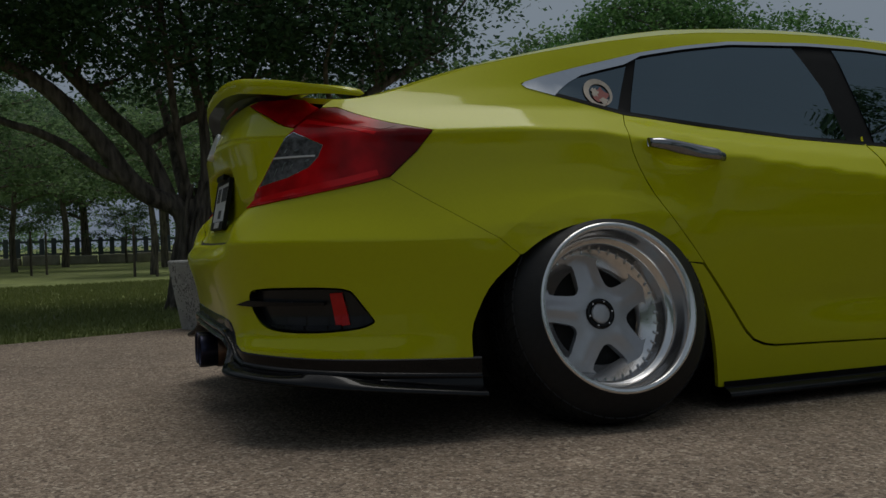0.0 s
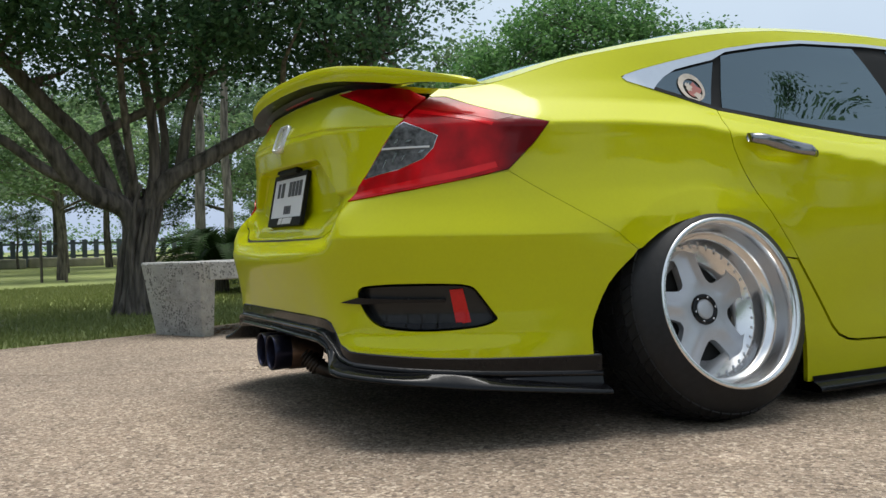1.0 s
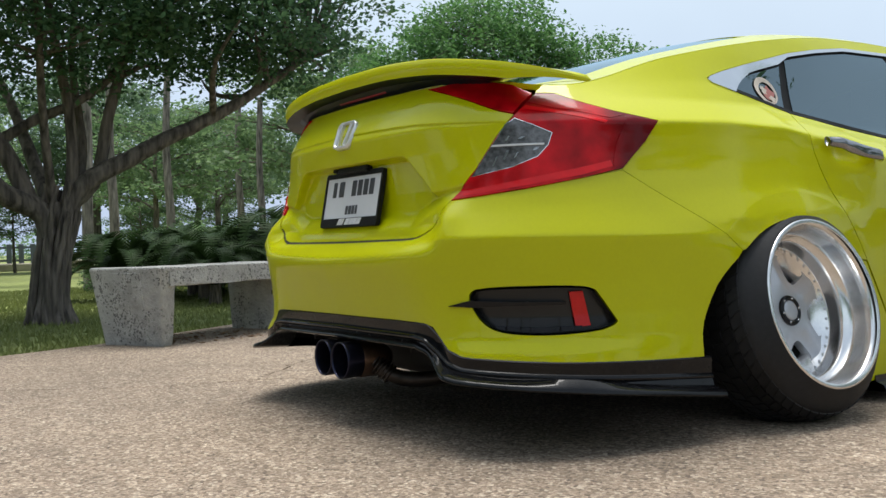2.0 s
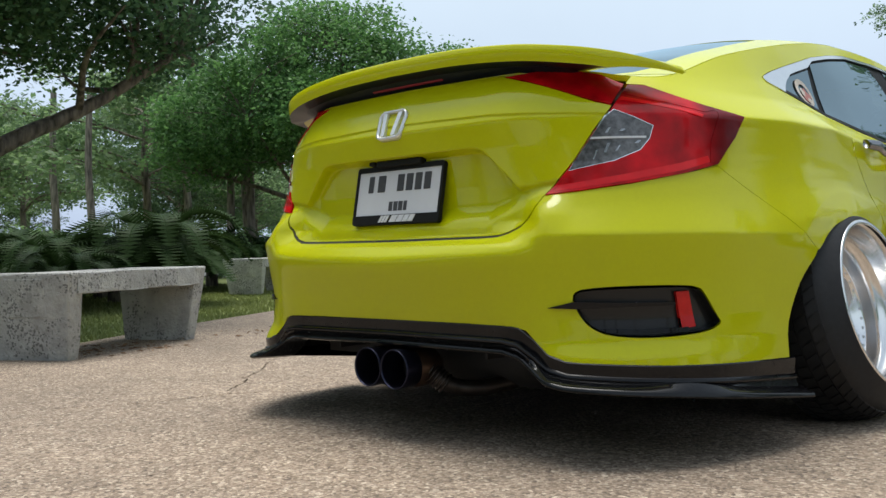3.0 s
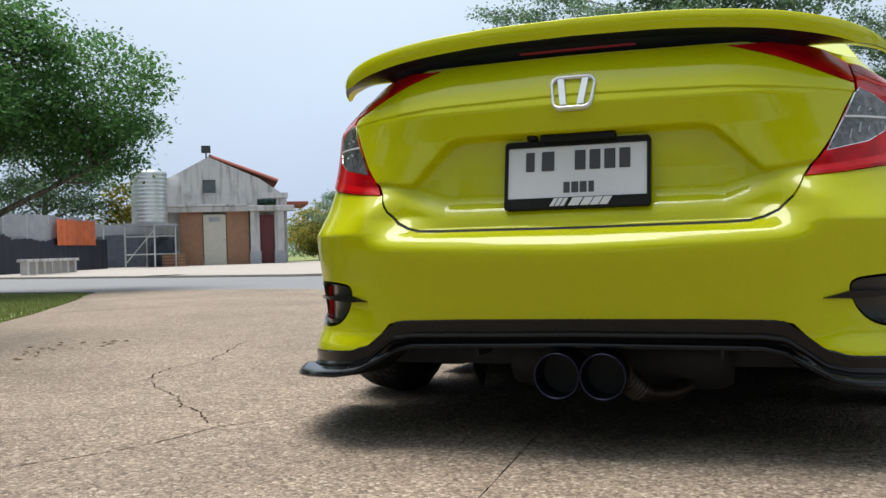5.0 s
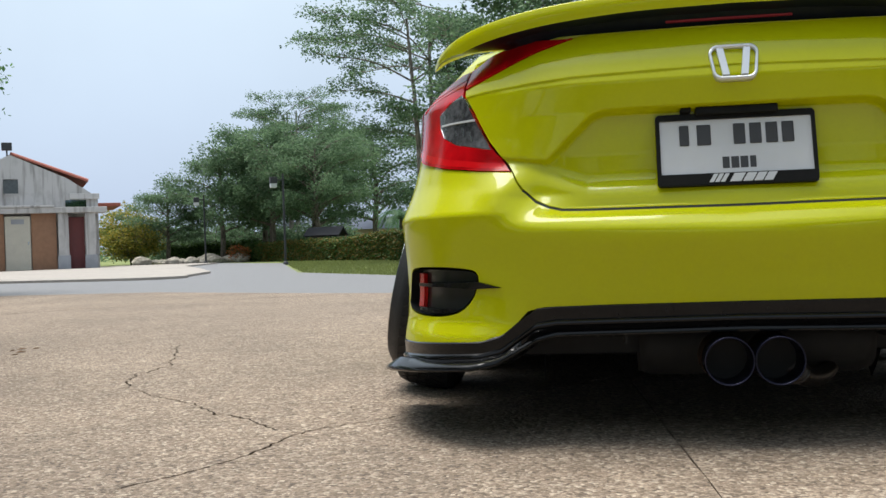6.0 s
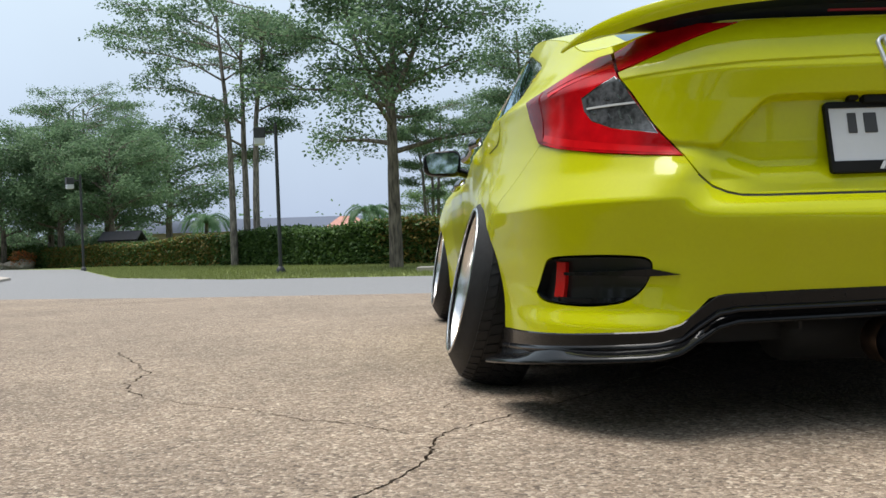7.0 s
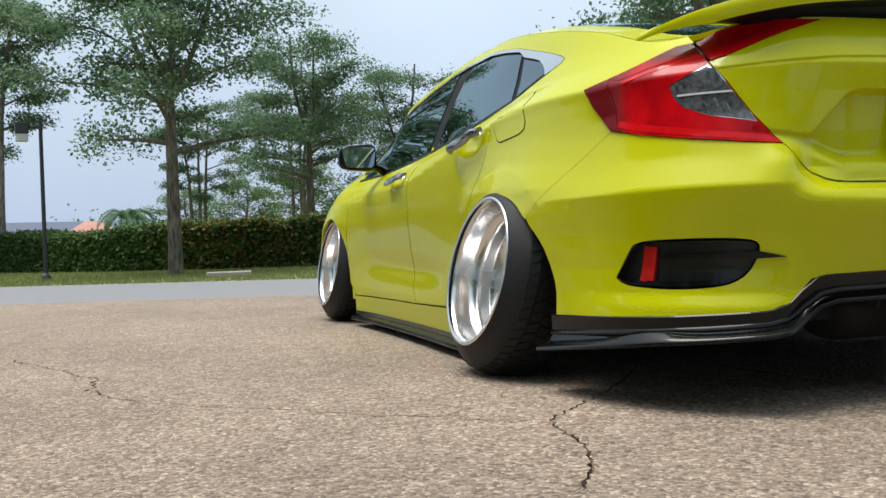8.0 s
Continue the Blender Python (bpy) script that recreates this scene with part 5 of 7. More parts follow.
def speckled(name, c):
    """Old cast concrete: grey stains, and patches where dark stone shows in pits."""
    m = plain(name, c, .92, vary=.30, scale=14, bump=.9, bscale=55)
    n, l = m.node_tree.nodes, m.node_tree.links
    b = n["Principled BSDF"]
    src = b.inputs["Base Color"].links[0].from_socket
    co = n.new("ShaderNodeTexCoord")
    v, t = n.new("ShaderNodeTexVoronoi"), n.new("ShaderNodeTexNoise")
    v.inputs["Scale"].default_value = 95
    t.inputs["Scale"].default_value, t.inputs["Detail"].default_value = 5, 3
    l.new(co.outputs["Object"], v.inputs["Vector"])
    l.new(co.outputs["Object"], t.inputs["Vector"])
    sep = n.new("ShaderNodeSeparateColor")
    l.new(v.outputs["Color"], sep.inputs[0])
    mul, mr = n.new("ShaderNodeMath"), n.new("ShaderNodeMapRange")
    mul.operation = "MULTIPLY"
    l.new(sep.outputs[0], mul.inputs[0])
    l.new(t.outputs[0], mul.inputs[1])
    mr.inputs[1].default_value, mr.inputs[2].default_value, mr.inputs[3].default_value, mr.inputs[4].default_value = .40, .50, 1.0, .38
    l.new(mul.outputs[0], mr.inputs[0])
    sc = n.new("ShaderNodeVectorMath")
    sc.operation = "SCALE"
    l.new(src, sc.inputs[0])
    l.new(mr.outputs[0], sc.inputs["Scale"])
    l.new(sc.outputs[0], b.inputs["Base Color"])
    return m


AGG = paving()
SOILM = plain("crack_soil", (0.085, 0.064, 0.046), .95, vary=.4)
ASPH = plain("asphalt", (.185, .185, .19), .8, vary=.16, scale=60, bump=.5, bscale=140)
PALE = plain("pale_concrete", (.35, .315, .28), .9, vary=.15, scale=6, bump=.3, bscale=60)
LAWN = plain("lawn_soil", (.17, .20, .055), .95, vary=.45, scale=2.2, bump=.8, bscale=25)
GRASSM = leafy("grass_blades", (.145, .18, .055), (.235, .26, .095), .3)
CONC = speckled("bench_concrete", (.36, .355, .34))
BARKG = bark("grey_bark", (.22, .19, .165))
BARKF = bark("fig_bark", (.135, .115, .100))
BARKB = bark("brown_bark", (.15, .125, .10))
LEAF_BAN = leafy("fig_leaves", (.034, .088, .042), (.115, .215, .100), .48)
LEAF_MID = leafy("glossy_leaves", (.052, .135, .042), (.150, .295, .090), .48)
LEAF_PALE = leafy("grey_green_leaves", (.060, .118, .062), (.190, .285, .150), .5)
LEAF_FAR = leafy("far_leaves", (.085, .155, .078), (.185, .275, .150), .55)
LEAF_FEA = leafy("feathery_leaves", (.085, .155, .066), (.185, .275, .120), .55)
LEAF_YEL = leafy("yellow_leaves", (.09, .16, .04), (.46, .35, .06), .4)
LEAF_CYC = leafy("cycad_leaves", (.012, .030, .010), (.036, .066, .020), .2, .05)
LEAF_HED = leafy("hedge_leaves", (.034, .078, .020), (.105, .175, .046), .35)
LEAF_RED = leafy("reddish_hedge_leaves", (.14, .10, .025), (.22, .165, .042), .3)
WALLM = streaked("weathered_render", (.50, .485, .48), (.20, .185, .175))
BRICKM = plain("brown_board", (.30, .165, .10), .8, vary=.18, scale=6)
DOORM = plain("pale_door", (.50, .47, .40), .6, vary=.08)
MAROON = plain("maroon_door", (.15, .035, .035), .6, vary=.15)
TILEM = plain("red_roof_tile", (.32, .095, .065), .75, vary=.25, scale=8)
METALM = plain("ribbed_steel", (.55, .57, .58), .35, metal=.7, vary=.1, scale=5)
BLUEM = plain("blue_tarpaulin", (.010, .013, .028), .6, vary=.35, scale=2, bump=.8, bscale=5)
GREYM = plain("grey_sheeting", (.30, .31, .34), .8, vary=.2, scale=3)
ORANGEM = plain("orange_fabric", (.55, .13, .045), .8, vary=.3, scale=3)
POLEM = plain("dark_pole_paint", (.03, .032, .035), .55, vary=.2)
FROST = plain("lantern_glass", (.55, .56, .56), .3, vary=.1)
ROCKM = plain("pale_rock", (.40, .36, .30), .9, vary=.4, scale=3, bump=.8, bscale=12)


# ---- ground, lawn, road ----
def flat(x, y, out=0.0):
    x, y = np.asarray(x, float), np.asarray(y, float)
    return np.stack([x, y, np.zeros_like(x) + out], -1)


def structure(ob, label, cat):
    ob.parent = None
    return tagged(ob, label, cat, kind="structure")


rng = np.random.default_rng(7)


def crack(pts, w, jag, n):
    """A ragged narrow opening along a line, as a closed outline."""
    c = curve_pts(pts, n)
    t = np.gradient(c, axis=0)
    t /= np.linalg.norm(t, axis=1)[:, None]
    nr = np.stack([-t[:, 1], t[:, 0]], 1)
    wob = rng.normal(0, jag, n)
    wob = np.convolve(wob, [.25, .5, .25], "same")
    ww = w * (.35 + rng.random(n) * .9) * np.clip(np.minimum(np.arange(n), np.arange(n)[::-1]) / 6, .25, 1)
    a = c + nr * (wob + ww / 2)[:, None]
    b = c + nr * (wob - ww / 2)[:, None]
    return [tuple(p) for p in np.vstack([a, b[::-1]])]


CRACKS = [
    crack([(-2.9, -2.2), (-2.2, -1.35), (-1.66, -.80), (-1.40, -.46)], .0105, .009, 210),
    crack([(-1.395, -.453), (-1.33, -.36), (-1.20, -.12), (-1.132, .19), (-.96, .38), (-.81, .52), (-.45, .95), (.1, 1.7)], .0098, .008, 230),
    crack([(-1.132, .20), (-1.24, .27), (-1.37, .41), (-1.50, .52), (-1.645, .69), (-1.85, .86), (-2.0, 1.02)], .0095, .012, 80),
    crack([(-2.0, 1.02), (-2.12, 1.20), (-2.19, 1.40), (-2.20, 1.75), (-2.30, 2.03), (-2.56, 2.72)], .010, .014, 80),
    crack([(-1.05, .47), (-1.08, .62), (-1.01, .80), (-1.12, 1.05)], .004, .010, 40),
]
JOINTS = [
    crack([(.12, -6), (-.04, -2), (-.10, -.9), (-.125, -.45), (-.155, .0), (-.19, .6), (-.45, 5.9)], .0048, .0012, 200),
    crack([(-7.2, 4.9), (-6.0, 5.33), (-4.93, 6.46), (-4.2, 6.93), (-3.6, 7.45), (-2.3, 7.62)], .022, .012, 160),
    crack([(3.2, -6), (3.25, 0), (3.3, 5.5)], .009, .0012, 60),
]
PLAZA = [(-2.2, -9), (-2.50, -2.2), (-2.86, -1.0), (-3.30, .05), (-3.75, .75), (-4.35, 1.65), (-5.1, 3.0), (-6.15, 4.9), (-7.6, 7.2), (-9.3, 9.7), (-8.0, 9.9), (-5.8, 9.6), (-3.2, 8.1), (-.8, 7.05), (3, 6.0), (14, 4.0), (16, -9)]
pl = panel("pavement", flat, PLAZA, .6, AGG, None, holes=CRACKS + JOINTS, gap=0, lip=.05, edge=.5)
structure(pl, "tan exposed-aggregate concrete paving with cracks and joints", "pavement")
bm = slab([tuple(p) for p in inset(PLAZA, .15)], -.0335, -.022)
structure(part("crack_bed", bm, SOILM, None), "dark soil under the paving cracks", "ground")
bm = bmesh.new()
bmesh.ops.create_grid(bm, x_segments=40, y_segments=40, size=1500)
gr = part("ground", bm, LAWN, None)
gr.location.z = -.035
structure(gr, "short patchy green lawn reaching the horizon", "ground")
ROAD = [(-70, 13.5), (-20, 11.0), (-9.3, 9.75), (-8.0, 9.95), (-5.8, 9.65), (-3.2, 8.15), (-.8, 7.1), (3, 6.05), (14, 4.05), (60, 0), (60, 6), (14, 9.2), (3, 11.0), (.6, 11.6), (-3.6, 14.2), (-6.5, 18.2), (-8.8, 25), (-11.5, 33), (-18, 42), (-22, 42), (-15.5, 32), (-11.5, 24), (-9.9, 19.6), (-9.2, 17.0), (-9.8, 16.4), (-14.7, 17.5), (-24, 19.9), (-70, 28)]
rd_ob = panel("road", flat, ROAD, 2.5, ASPH, None, gap=0, lip=.05, edge=1.0, out=-.012)
structure(rd_ob, "smooth grey asphalt road", "road")
APRON = [(-8.55, 17.0), (-8.3, 16.5), (-8.4, 16.1), (-8.8, 15.85), (-9.4, 15.80), (-14.7, 17.0), (-24, 19.4), (-40, 24), (-40, 36), (-16, 38), (-14.5, 31), (-11.5, 25), (-9.2, 20)]
ap = panel("apron", flat, APRON, 2.0, PALE, None, gap=0, lip=.06, edge=.6, out=.04)
structure(ap, "pale concrete forecourt with a low kerb", "pavement")
# grass blades in tufts near the benches and the fig tree
def blades(n, region, h0, h1, seed, name="grass"):
    r = np.random.default_rng(seed)
    reg = np.array(region)
    lo, hi = reg.min(0), reg.max(0)
    p = lo + r.random((n * 3, 2)) * (hi - lo)
    p = p[inside(reg, p)][:n]
    n = len(p)
    a = r.random(n) * 6.283
    h = h0 + (h1 - h0) * r.random(n)
    w = .006 + .006 * r.random(n)
    dx, dy = np.cos(a), np.sin(a)
    lean = (r.random((n, 2)) - .5) * h[:, None] * 1.2
    z = np.full(n, -.036)
    c0 = np.stack([p[:, 0] - dx * w, p[:, 1] - dy * w, z], 1)
    c1 = np.stack([p[:, 0] + dx * w, p[:, 1] + dy * w, z], 1)
    c2 = np.stack([p[:, 0] + lean[:, 0], p[:, 1] + lean[:, 1], z + h], 1)
    co = np.stack([c0, c1, c2], 1).reshape(-1, 3)
    ob = new(name, mesh_np(name, co, tris=np.arange(3 * n).reshape(-1, 3), smooth=False))
    ob.data.materials.append(GRASSM)
    return tagged(ob, "short mown grass blades", "grass", kind="stuff")


LAWN_NEAR = [(-2.55, -2.5), (-2.92, -1.0), (-3.36, .05), (-4.4, 1.65), (-5.15, 3.0), (-6.2, 4.9), (-7.65, 7.2), (-9.4, 9.6), (-13, 9), (-14, 2), (-12, -5), (-6, -6)]
blades(90000, LAWN_NEAR, .02, .055, 3)
VERGE = [(-11.4, 33.2), (-8.7, 25), (-6.4, 18.3), (-3.5, 14.3), (.6, 11.7), (6, 10.8), (9, 18), (2.7, 21), (-2, 23), (-5.2, 28.8), (-10.2, 36), (-14, 40)]
blades(60000, VERGE, .03, .07, 4)


# ---- benches ----
def make_bench(ax, ay, bx, by, label):
    """Concrete bench: a long seat slab on two tapered blocks; (ax, ay) to (bx, by) is its foot line on the paving side."""
    d = np.array((bx - ax, by - ay))
    L = np.linalg.norm(d)
    d /= L
    m = Matrix(((d[0], -d[1], 0, ax), (d[1], d[0], 0, ay), (0, 0, 1, -.012), (0, 0, 0, 1)))
    b = holder("bench", m)
    tagged(b, label, "bench", "concrete benches")
    W, H, T = .46, .472, .115
    bm = boxed(.020, -.056, H - T, L - .020, W + .056, H - .003, .008)
    bmesh.ops.subdivide_edges(bm, edges=[e for e in bm.edges if e.calc_length() > .3], cuts=6, use_grid_fill=True)
    r = random.Random(int(ax * 100))
    for v in bm.verts:
        v.co += Vector((r.uniform(-1, 1), r.uniform(-1, 1), r.uniform(-1, 1))) * .003
    part("seat_slab", bm, CONC, b, smooth=False)
    for x0, s in ((0, 1), (L, -1)):
        bm = bmesh.new()
        lo = [(x0, 0), (x0 + s * .090, 0), (x0 + s * .090, W), (x0, W)]
        hi = [(x0 - s * .062, -.06), (x0 + s * .070, -.06), (x0 + s * .070, W + .06), (x0 - s * .062, W + .06)]
        vl = [bm.verts.new((x, y, 0)) for x, y in lo]
        vh = [bm.verts.new((x, y, H)) for x, y in hi]
        bm.faces.new(vl)
        bm.faces.new(vh)
        for i in range(4):
            bm.faces.new((vl[i], vl[(i + 1) % 4], vh[(i + 1) % 4], vh[i]))
        bmesh.ops.bevel(bm, geom=bm.edges[:], offset=.014, segments=2, affect="EDGES", profile=.5)
        bmesh.ops.subdivide_edges(bm, edges=[e for e in bm.edges if e.calc_length() > .1], cuts=5, use_grid_fill=True)
        for v in bm.verts:
            # worn, chipped foot and uneven faces
            chip = max(0, .05 - v.co.z) * (.35 if noise.noise(Vector((v.co.x * 7, v.co.y * 9, ax))) > .12 else 0)
            v.co += Vector((r.uniform(-1, 1) * .002 + s * chip * .8, r.uniform(-1, 1) * .002 + (chip * .8 if v.co.y < W / 2 else -chip * .8), 0))
        leg = part("leg", bm, CONC, b)
        # shallow cast panel on the end face
        bm = boxed(0, .10, .24, .012, .34, .440, .003)
        for v in bm.verts:
            v.co.x = x0 - s * (.062 * v.co.z / H + .005 - v.co.x)
        part("cast_panel", bm, CONC, leg)
    return b


make_bench(-2.85, .33, -3.41, 1.41, "weathered grey concrete bench beside the paving")
make_bench(-8.55, 5.49, -9.17, 6.55, "weathered grey concrete bench on the lawn edge")


# ---- trees ----
def leaf_cloud(centres, spread, n_each, size, r, flat_=.6, droop=.0):
    """Leaves as small folded quads scattered round clump centres."""
    c = np.repeat(centres, n_each, 0)
    n = len(c)
    p = c + r.normal(0, 1, (n, 3)) * spread * np.array([1, 1, flat_])
    p[:, 2] -= droop * np.abs(r.normal(0, 1, n))
    d = r.normal(0, 1, (n, 3)) * np.array([1, 1, .55])
    d[:, 2] -= .25
    d /= np.linalg.norm(d, axis=1)[:, None]
    up = r.normal(0, .55, (n, 3)) + np.array([0, 0, 1])
    s = np.cross(d, up)
    s /= np.linalg.norm(s, axis=1)[:, None] + 1e-9
    L = (size * (.7 + .6 * r.random(n)))[:, None]
    w = L * .30
    co = np.stack([p, p + d * L * .5 + s * w, p + d * L, p + d * L * .5 - s * w], 1).reshape(-1, 3)
    return co, np.arange(4 * n).reshape(-1, 4)


def grow(limbs, lobes, clumps, n_each, spread, size, seed, flat_=.6, droop=0.0, twig=.012, fill=.35):
    """Wood and leaves. limbs: (points, r0, r1); lobes: (centre, radii). Twigs run from the nearest wood to each leaf clump."""
    r = np.random.default_rng(seed)
    wood, nodes, nrad = [], [], []
    for pts, r0, r1 in limbs:
        n = max(8, 4 * len(pts))
        c = curve_pts(pts, n)
        c = c + np.cumsum(r.normal(0, .008, c.shape), 0) * np.linspace(0, 1, n)[:, None]
        rad = np.linspace(r0, r1, n)
        wood.append(tube(c, rad, 10 if r0 > .06 else 7))
        nodes.append(c[n // 3:])
        nrad.append(rad[n // 3:])
    nodes, nrad = np.concatenate(nodes), np.concatenate(nrad)
    vol = np.array([np.prod(l[1]) for l in lobes]) ** .67
    cs = []
    for (c, rd), k in zip(lobes, (clumps * vol / vol.sum()).astype(int)):
        d = r.normal(0, 1, (k, 3))
        d /= np.linalg.norm(d, axis=1)[:, None]
        rr = np.where(r.random(k) < fill, r.random(k) ** .5, .78 + .3 * r.random(k))
        cs.append(np.array(c) + d * rr[:, None] * np.array(rd))
    cs = np.concatenate(cs)
    for q in cs[:: max(1, len(cs) // 260)]:
        dist = np.linalg.norm(nodes - q, axis=1) + 1.2 * np.maximum(0, nodes[:, 2] - q[2])
        i = int(np.argmin(dist))
        a = nodes[i]
        mid = (a + q) / 2 + r.normal(0, .10, 3) * np.linalg.norm(q - a)
        c = curve_pts([a, mid, q], 7)
        wood.append(tube(c, np.linspace(min(nrad[i] * .6, .05) + .004, twig * .35, 7), 5))
    return merged(wood), leaf_cloud(cs, spread, n_each, size, r, flat_, droop)


def tree(name, label, cat, m, wood, leaves, wmat, lmat, extra=()):
    t = holder(name, m)
    tagged(t, label, cat)
    tr = hang("trunk", mesh_np("trunk", wood[0], quads=wood[1]), wmat, t)
    hang("crown", mesh_np("crown", leaves[0], quads=leaves[1], smooth=False), lmat, t)
    return t


# the old fig, with aerial roots fused into its trunk
FX = -5.88
limbs = [
    ([(FX, .36, -.06), (FX, .37, .35), (FX, .40, .70), (FX + .02, .42, 1.0)], .095, .09),
    ([(FX, .40, .70), (FX, .33, .90), (FX + .05, .05, 1.03), (FX + .1, -.14, 1.20), (FX + .1, -.29, 1.43), (FX + .15, -.52, 1.70), (FX + .2, -.76, 1.94), (FX + .3, -1.3, 2.2), (FX + .4, -2.2, 2.6)], .100, .040),
    ([(FX, .25, .95), (FX - .05, .17, 1.18), (FX - .1, .02, 1.48), (FX - .15, -.28, 1.80), (FX - .2, -.56, 2.14), (FX - .3, -1.1, 2.7), (FX - .5, -1.8, 3.3)], .080, .038),
    ([(FX - .1, .05, 1.50), (FX - .05, .32, 1.68), (FX, .56, 1.80), (FX, .9, 2.1), (FX, 1.2, 2.7)], .048, .022),
    ([(FX, .50, .90), (FX + .03, .57, 1.15), (FX + .05, .57, 1.72), (FX + .1, .45, 2.3), (FX + .1, .3, 3.2)], .058, .026),
    ([(FX, .55, .95), (FX, .76, 1.15), (FX, .90, 1.75), (FX, 1.1, 2.4), (FX - .2, 1.3, 3.4)], .062, .026),
    ([(FX, .45, .80), (FX + .05, .66, 1.12), (FX + .1, 1.05, 1.35), (FX + .15, 1.40, 1.55), (FX + .2, 2.0, 1.85), (FX + .3, 2.7, 2.3)], .090, .034),
    ([(FX, .42, .95), (FX + .3, .30, 1.7), (FX + .7, .2, 2.4), (FX + 1.2, .1, 3.0)], .042, .018),
    ([(FX, .42, .90), (FX - .7, .3, 1.7), (FX - 1.5, .2, 2.5)], .07, .025),
    ([(FX, .62, 1.0), (FX - .1, .70, 1.5), (FX - .2, .68, 2.2), (FX - .2, .8, 3.0)], .045, .022),
    ([(FX + .05, -.05, 1.12), (FX + .1, -.30, 1.22), (FX + .15, -.72, 1.52), (FX + .2, -1.2, 1.72), (FX + .2, -1.9, 2.1)], .052, .022),
]
rr = random.Random(5)
for i in range(36):
    a = rr.uniform(0, 6.283)
    k = rr.uniform(.095, .135)
    y0, x0 = .37 + k * math.sin(a), FX + k * math.cos(a)
    y1, x1 = .44 + .12 * math.sin(a + .3) + .03, FX + .11 * math.cos(a + .3)
    sp = rr.uniform(1.1, 1.75)
    limbs.append(([(FX + (x0 - FX) * sp, .37 + (y0 - .37) * sp, -.06), (x0, y0, .15), (x0 * .6 + x1 * .4, y0 * .6 + y1 * .4, .55), (x1, y1, rr.uniform(.8, 1.15))], rr.uniform(.020, .044), rr.uniform(.012, .026)))
lobes = [((FX - .1, .4, 3.3), (1.9, 2.6, 1.25)), ((FX + .2, -1.9, 3.1), (1.8, 1.6, 1.0)), ((FX - .1, 2.2, 3.2), (1.5, 1.4, 1.15)), ((FX + .5, .3, 3.0), (1.2, 2.0, .85)), ((FX - .5, .5, 4.4), (1.8, 2.5, .9)), ((FX + .6, -3.3, 3.3), (1.4, 1.2, 1.0)), ((FX + .2, .3, 2.35), (1.2, 1.5, .40)), ((FX + .6, 1.9, 2.55), (1.1, 1.0, .45)), ((FX + .4, -1.2, 2.6), (1.0, .9, .35))]
wood, leaves = grow(limbs, lobes, 1420, 84, .150, .058, 11, fill=.40)
tree("fig_tree", "old spreading fig tree with dark leaves and fluted roots", "tree", pose(0, -.01, 0), wood, leaves, BARKF, LEAF_BAN)

# rounded glossy tree behind the far bench
def across(d, z, deep=0.0):
    return (.656 * d - .754 * deep, .754 * d + .656 * deep, z)


limbs = [([across(-.12, -.06), across(0, .35), across(.06, .72), across(-.02, 1.08)], .125, .085),
         ([across(.02, .80), across(-.35, 1.30), across(-1.0, 1.62, .2), across(-2.1, 1.95, .3)], .062, .022), ([across(.04, .70), across(.50, 1.06), across(1.15, 1.42, -.2), across(2.1, 1.95, -.3)], .070, .022),
         ([across(-.02, 1.0), across(-.32, 1.65), across(-.55, 2.5, .3), across(-.7, 3.6, .5)], .055, .020), ([across(0, 1.05), across(.22, 1.7, -.2), across(.35, 2.6, -.5), across(.4, 3.9, -.5)], .060, .020),
         ([across(.25, .95), across(.55, 1.6, .4), across(1.0, 2.4, .8), across(1.3, 3.1, 1.0)], .048, .018), ([across(-.25, 1.2), across(-.7, 1.9, -.5), across(-1.2, 2.7, -1.0)], .045, .018),
         ([across(0, 1.0), across(.1, 1.5, -.7), across(.2, 2.1, -1.5)], .045, .016), ([across(0, 1.0), across(-.1, 1.6, .8), across(-.2, 2.3, 1.6)], .045, .016)]
lobes = [((0, 0, 3.3), (1.9, 1.9, 1.3)), (across(1.95, 3.05), (1.3, 1.25, 1.05)), (across(-1.45, 2.9), (1.4, 1.3, .95)), ((.1, .0, 4.2), (1.2, 1.2, .65)), (across(-.1, 2.7, -1.3), (1.0, 1.0, .7)), (across(0, 2.8, 1.3), (1.0, 1.0, .7)), (across(2.1, 2.3), (.75, .8, .7)), (across(-2.1, 2.2), (.8, .8, .55))]
wood, leaves = grow(limbs, lobes, 1100, 70, .165, .080, 21)
tree("round_tree", "rounded glossy green tree with forked brown trunk", "tree", pose(-11.3, 8.8, 0), wood, leaves, BARKB, LEAF_MID)

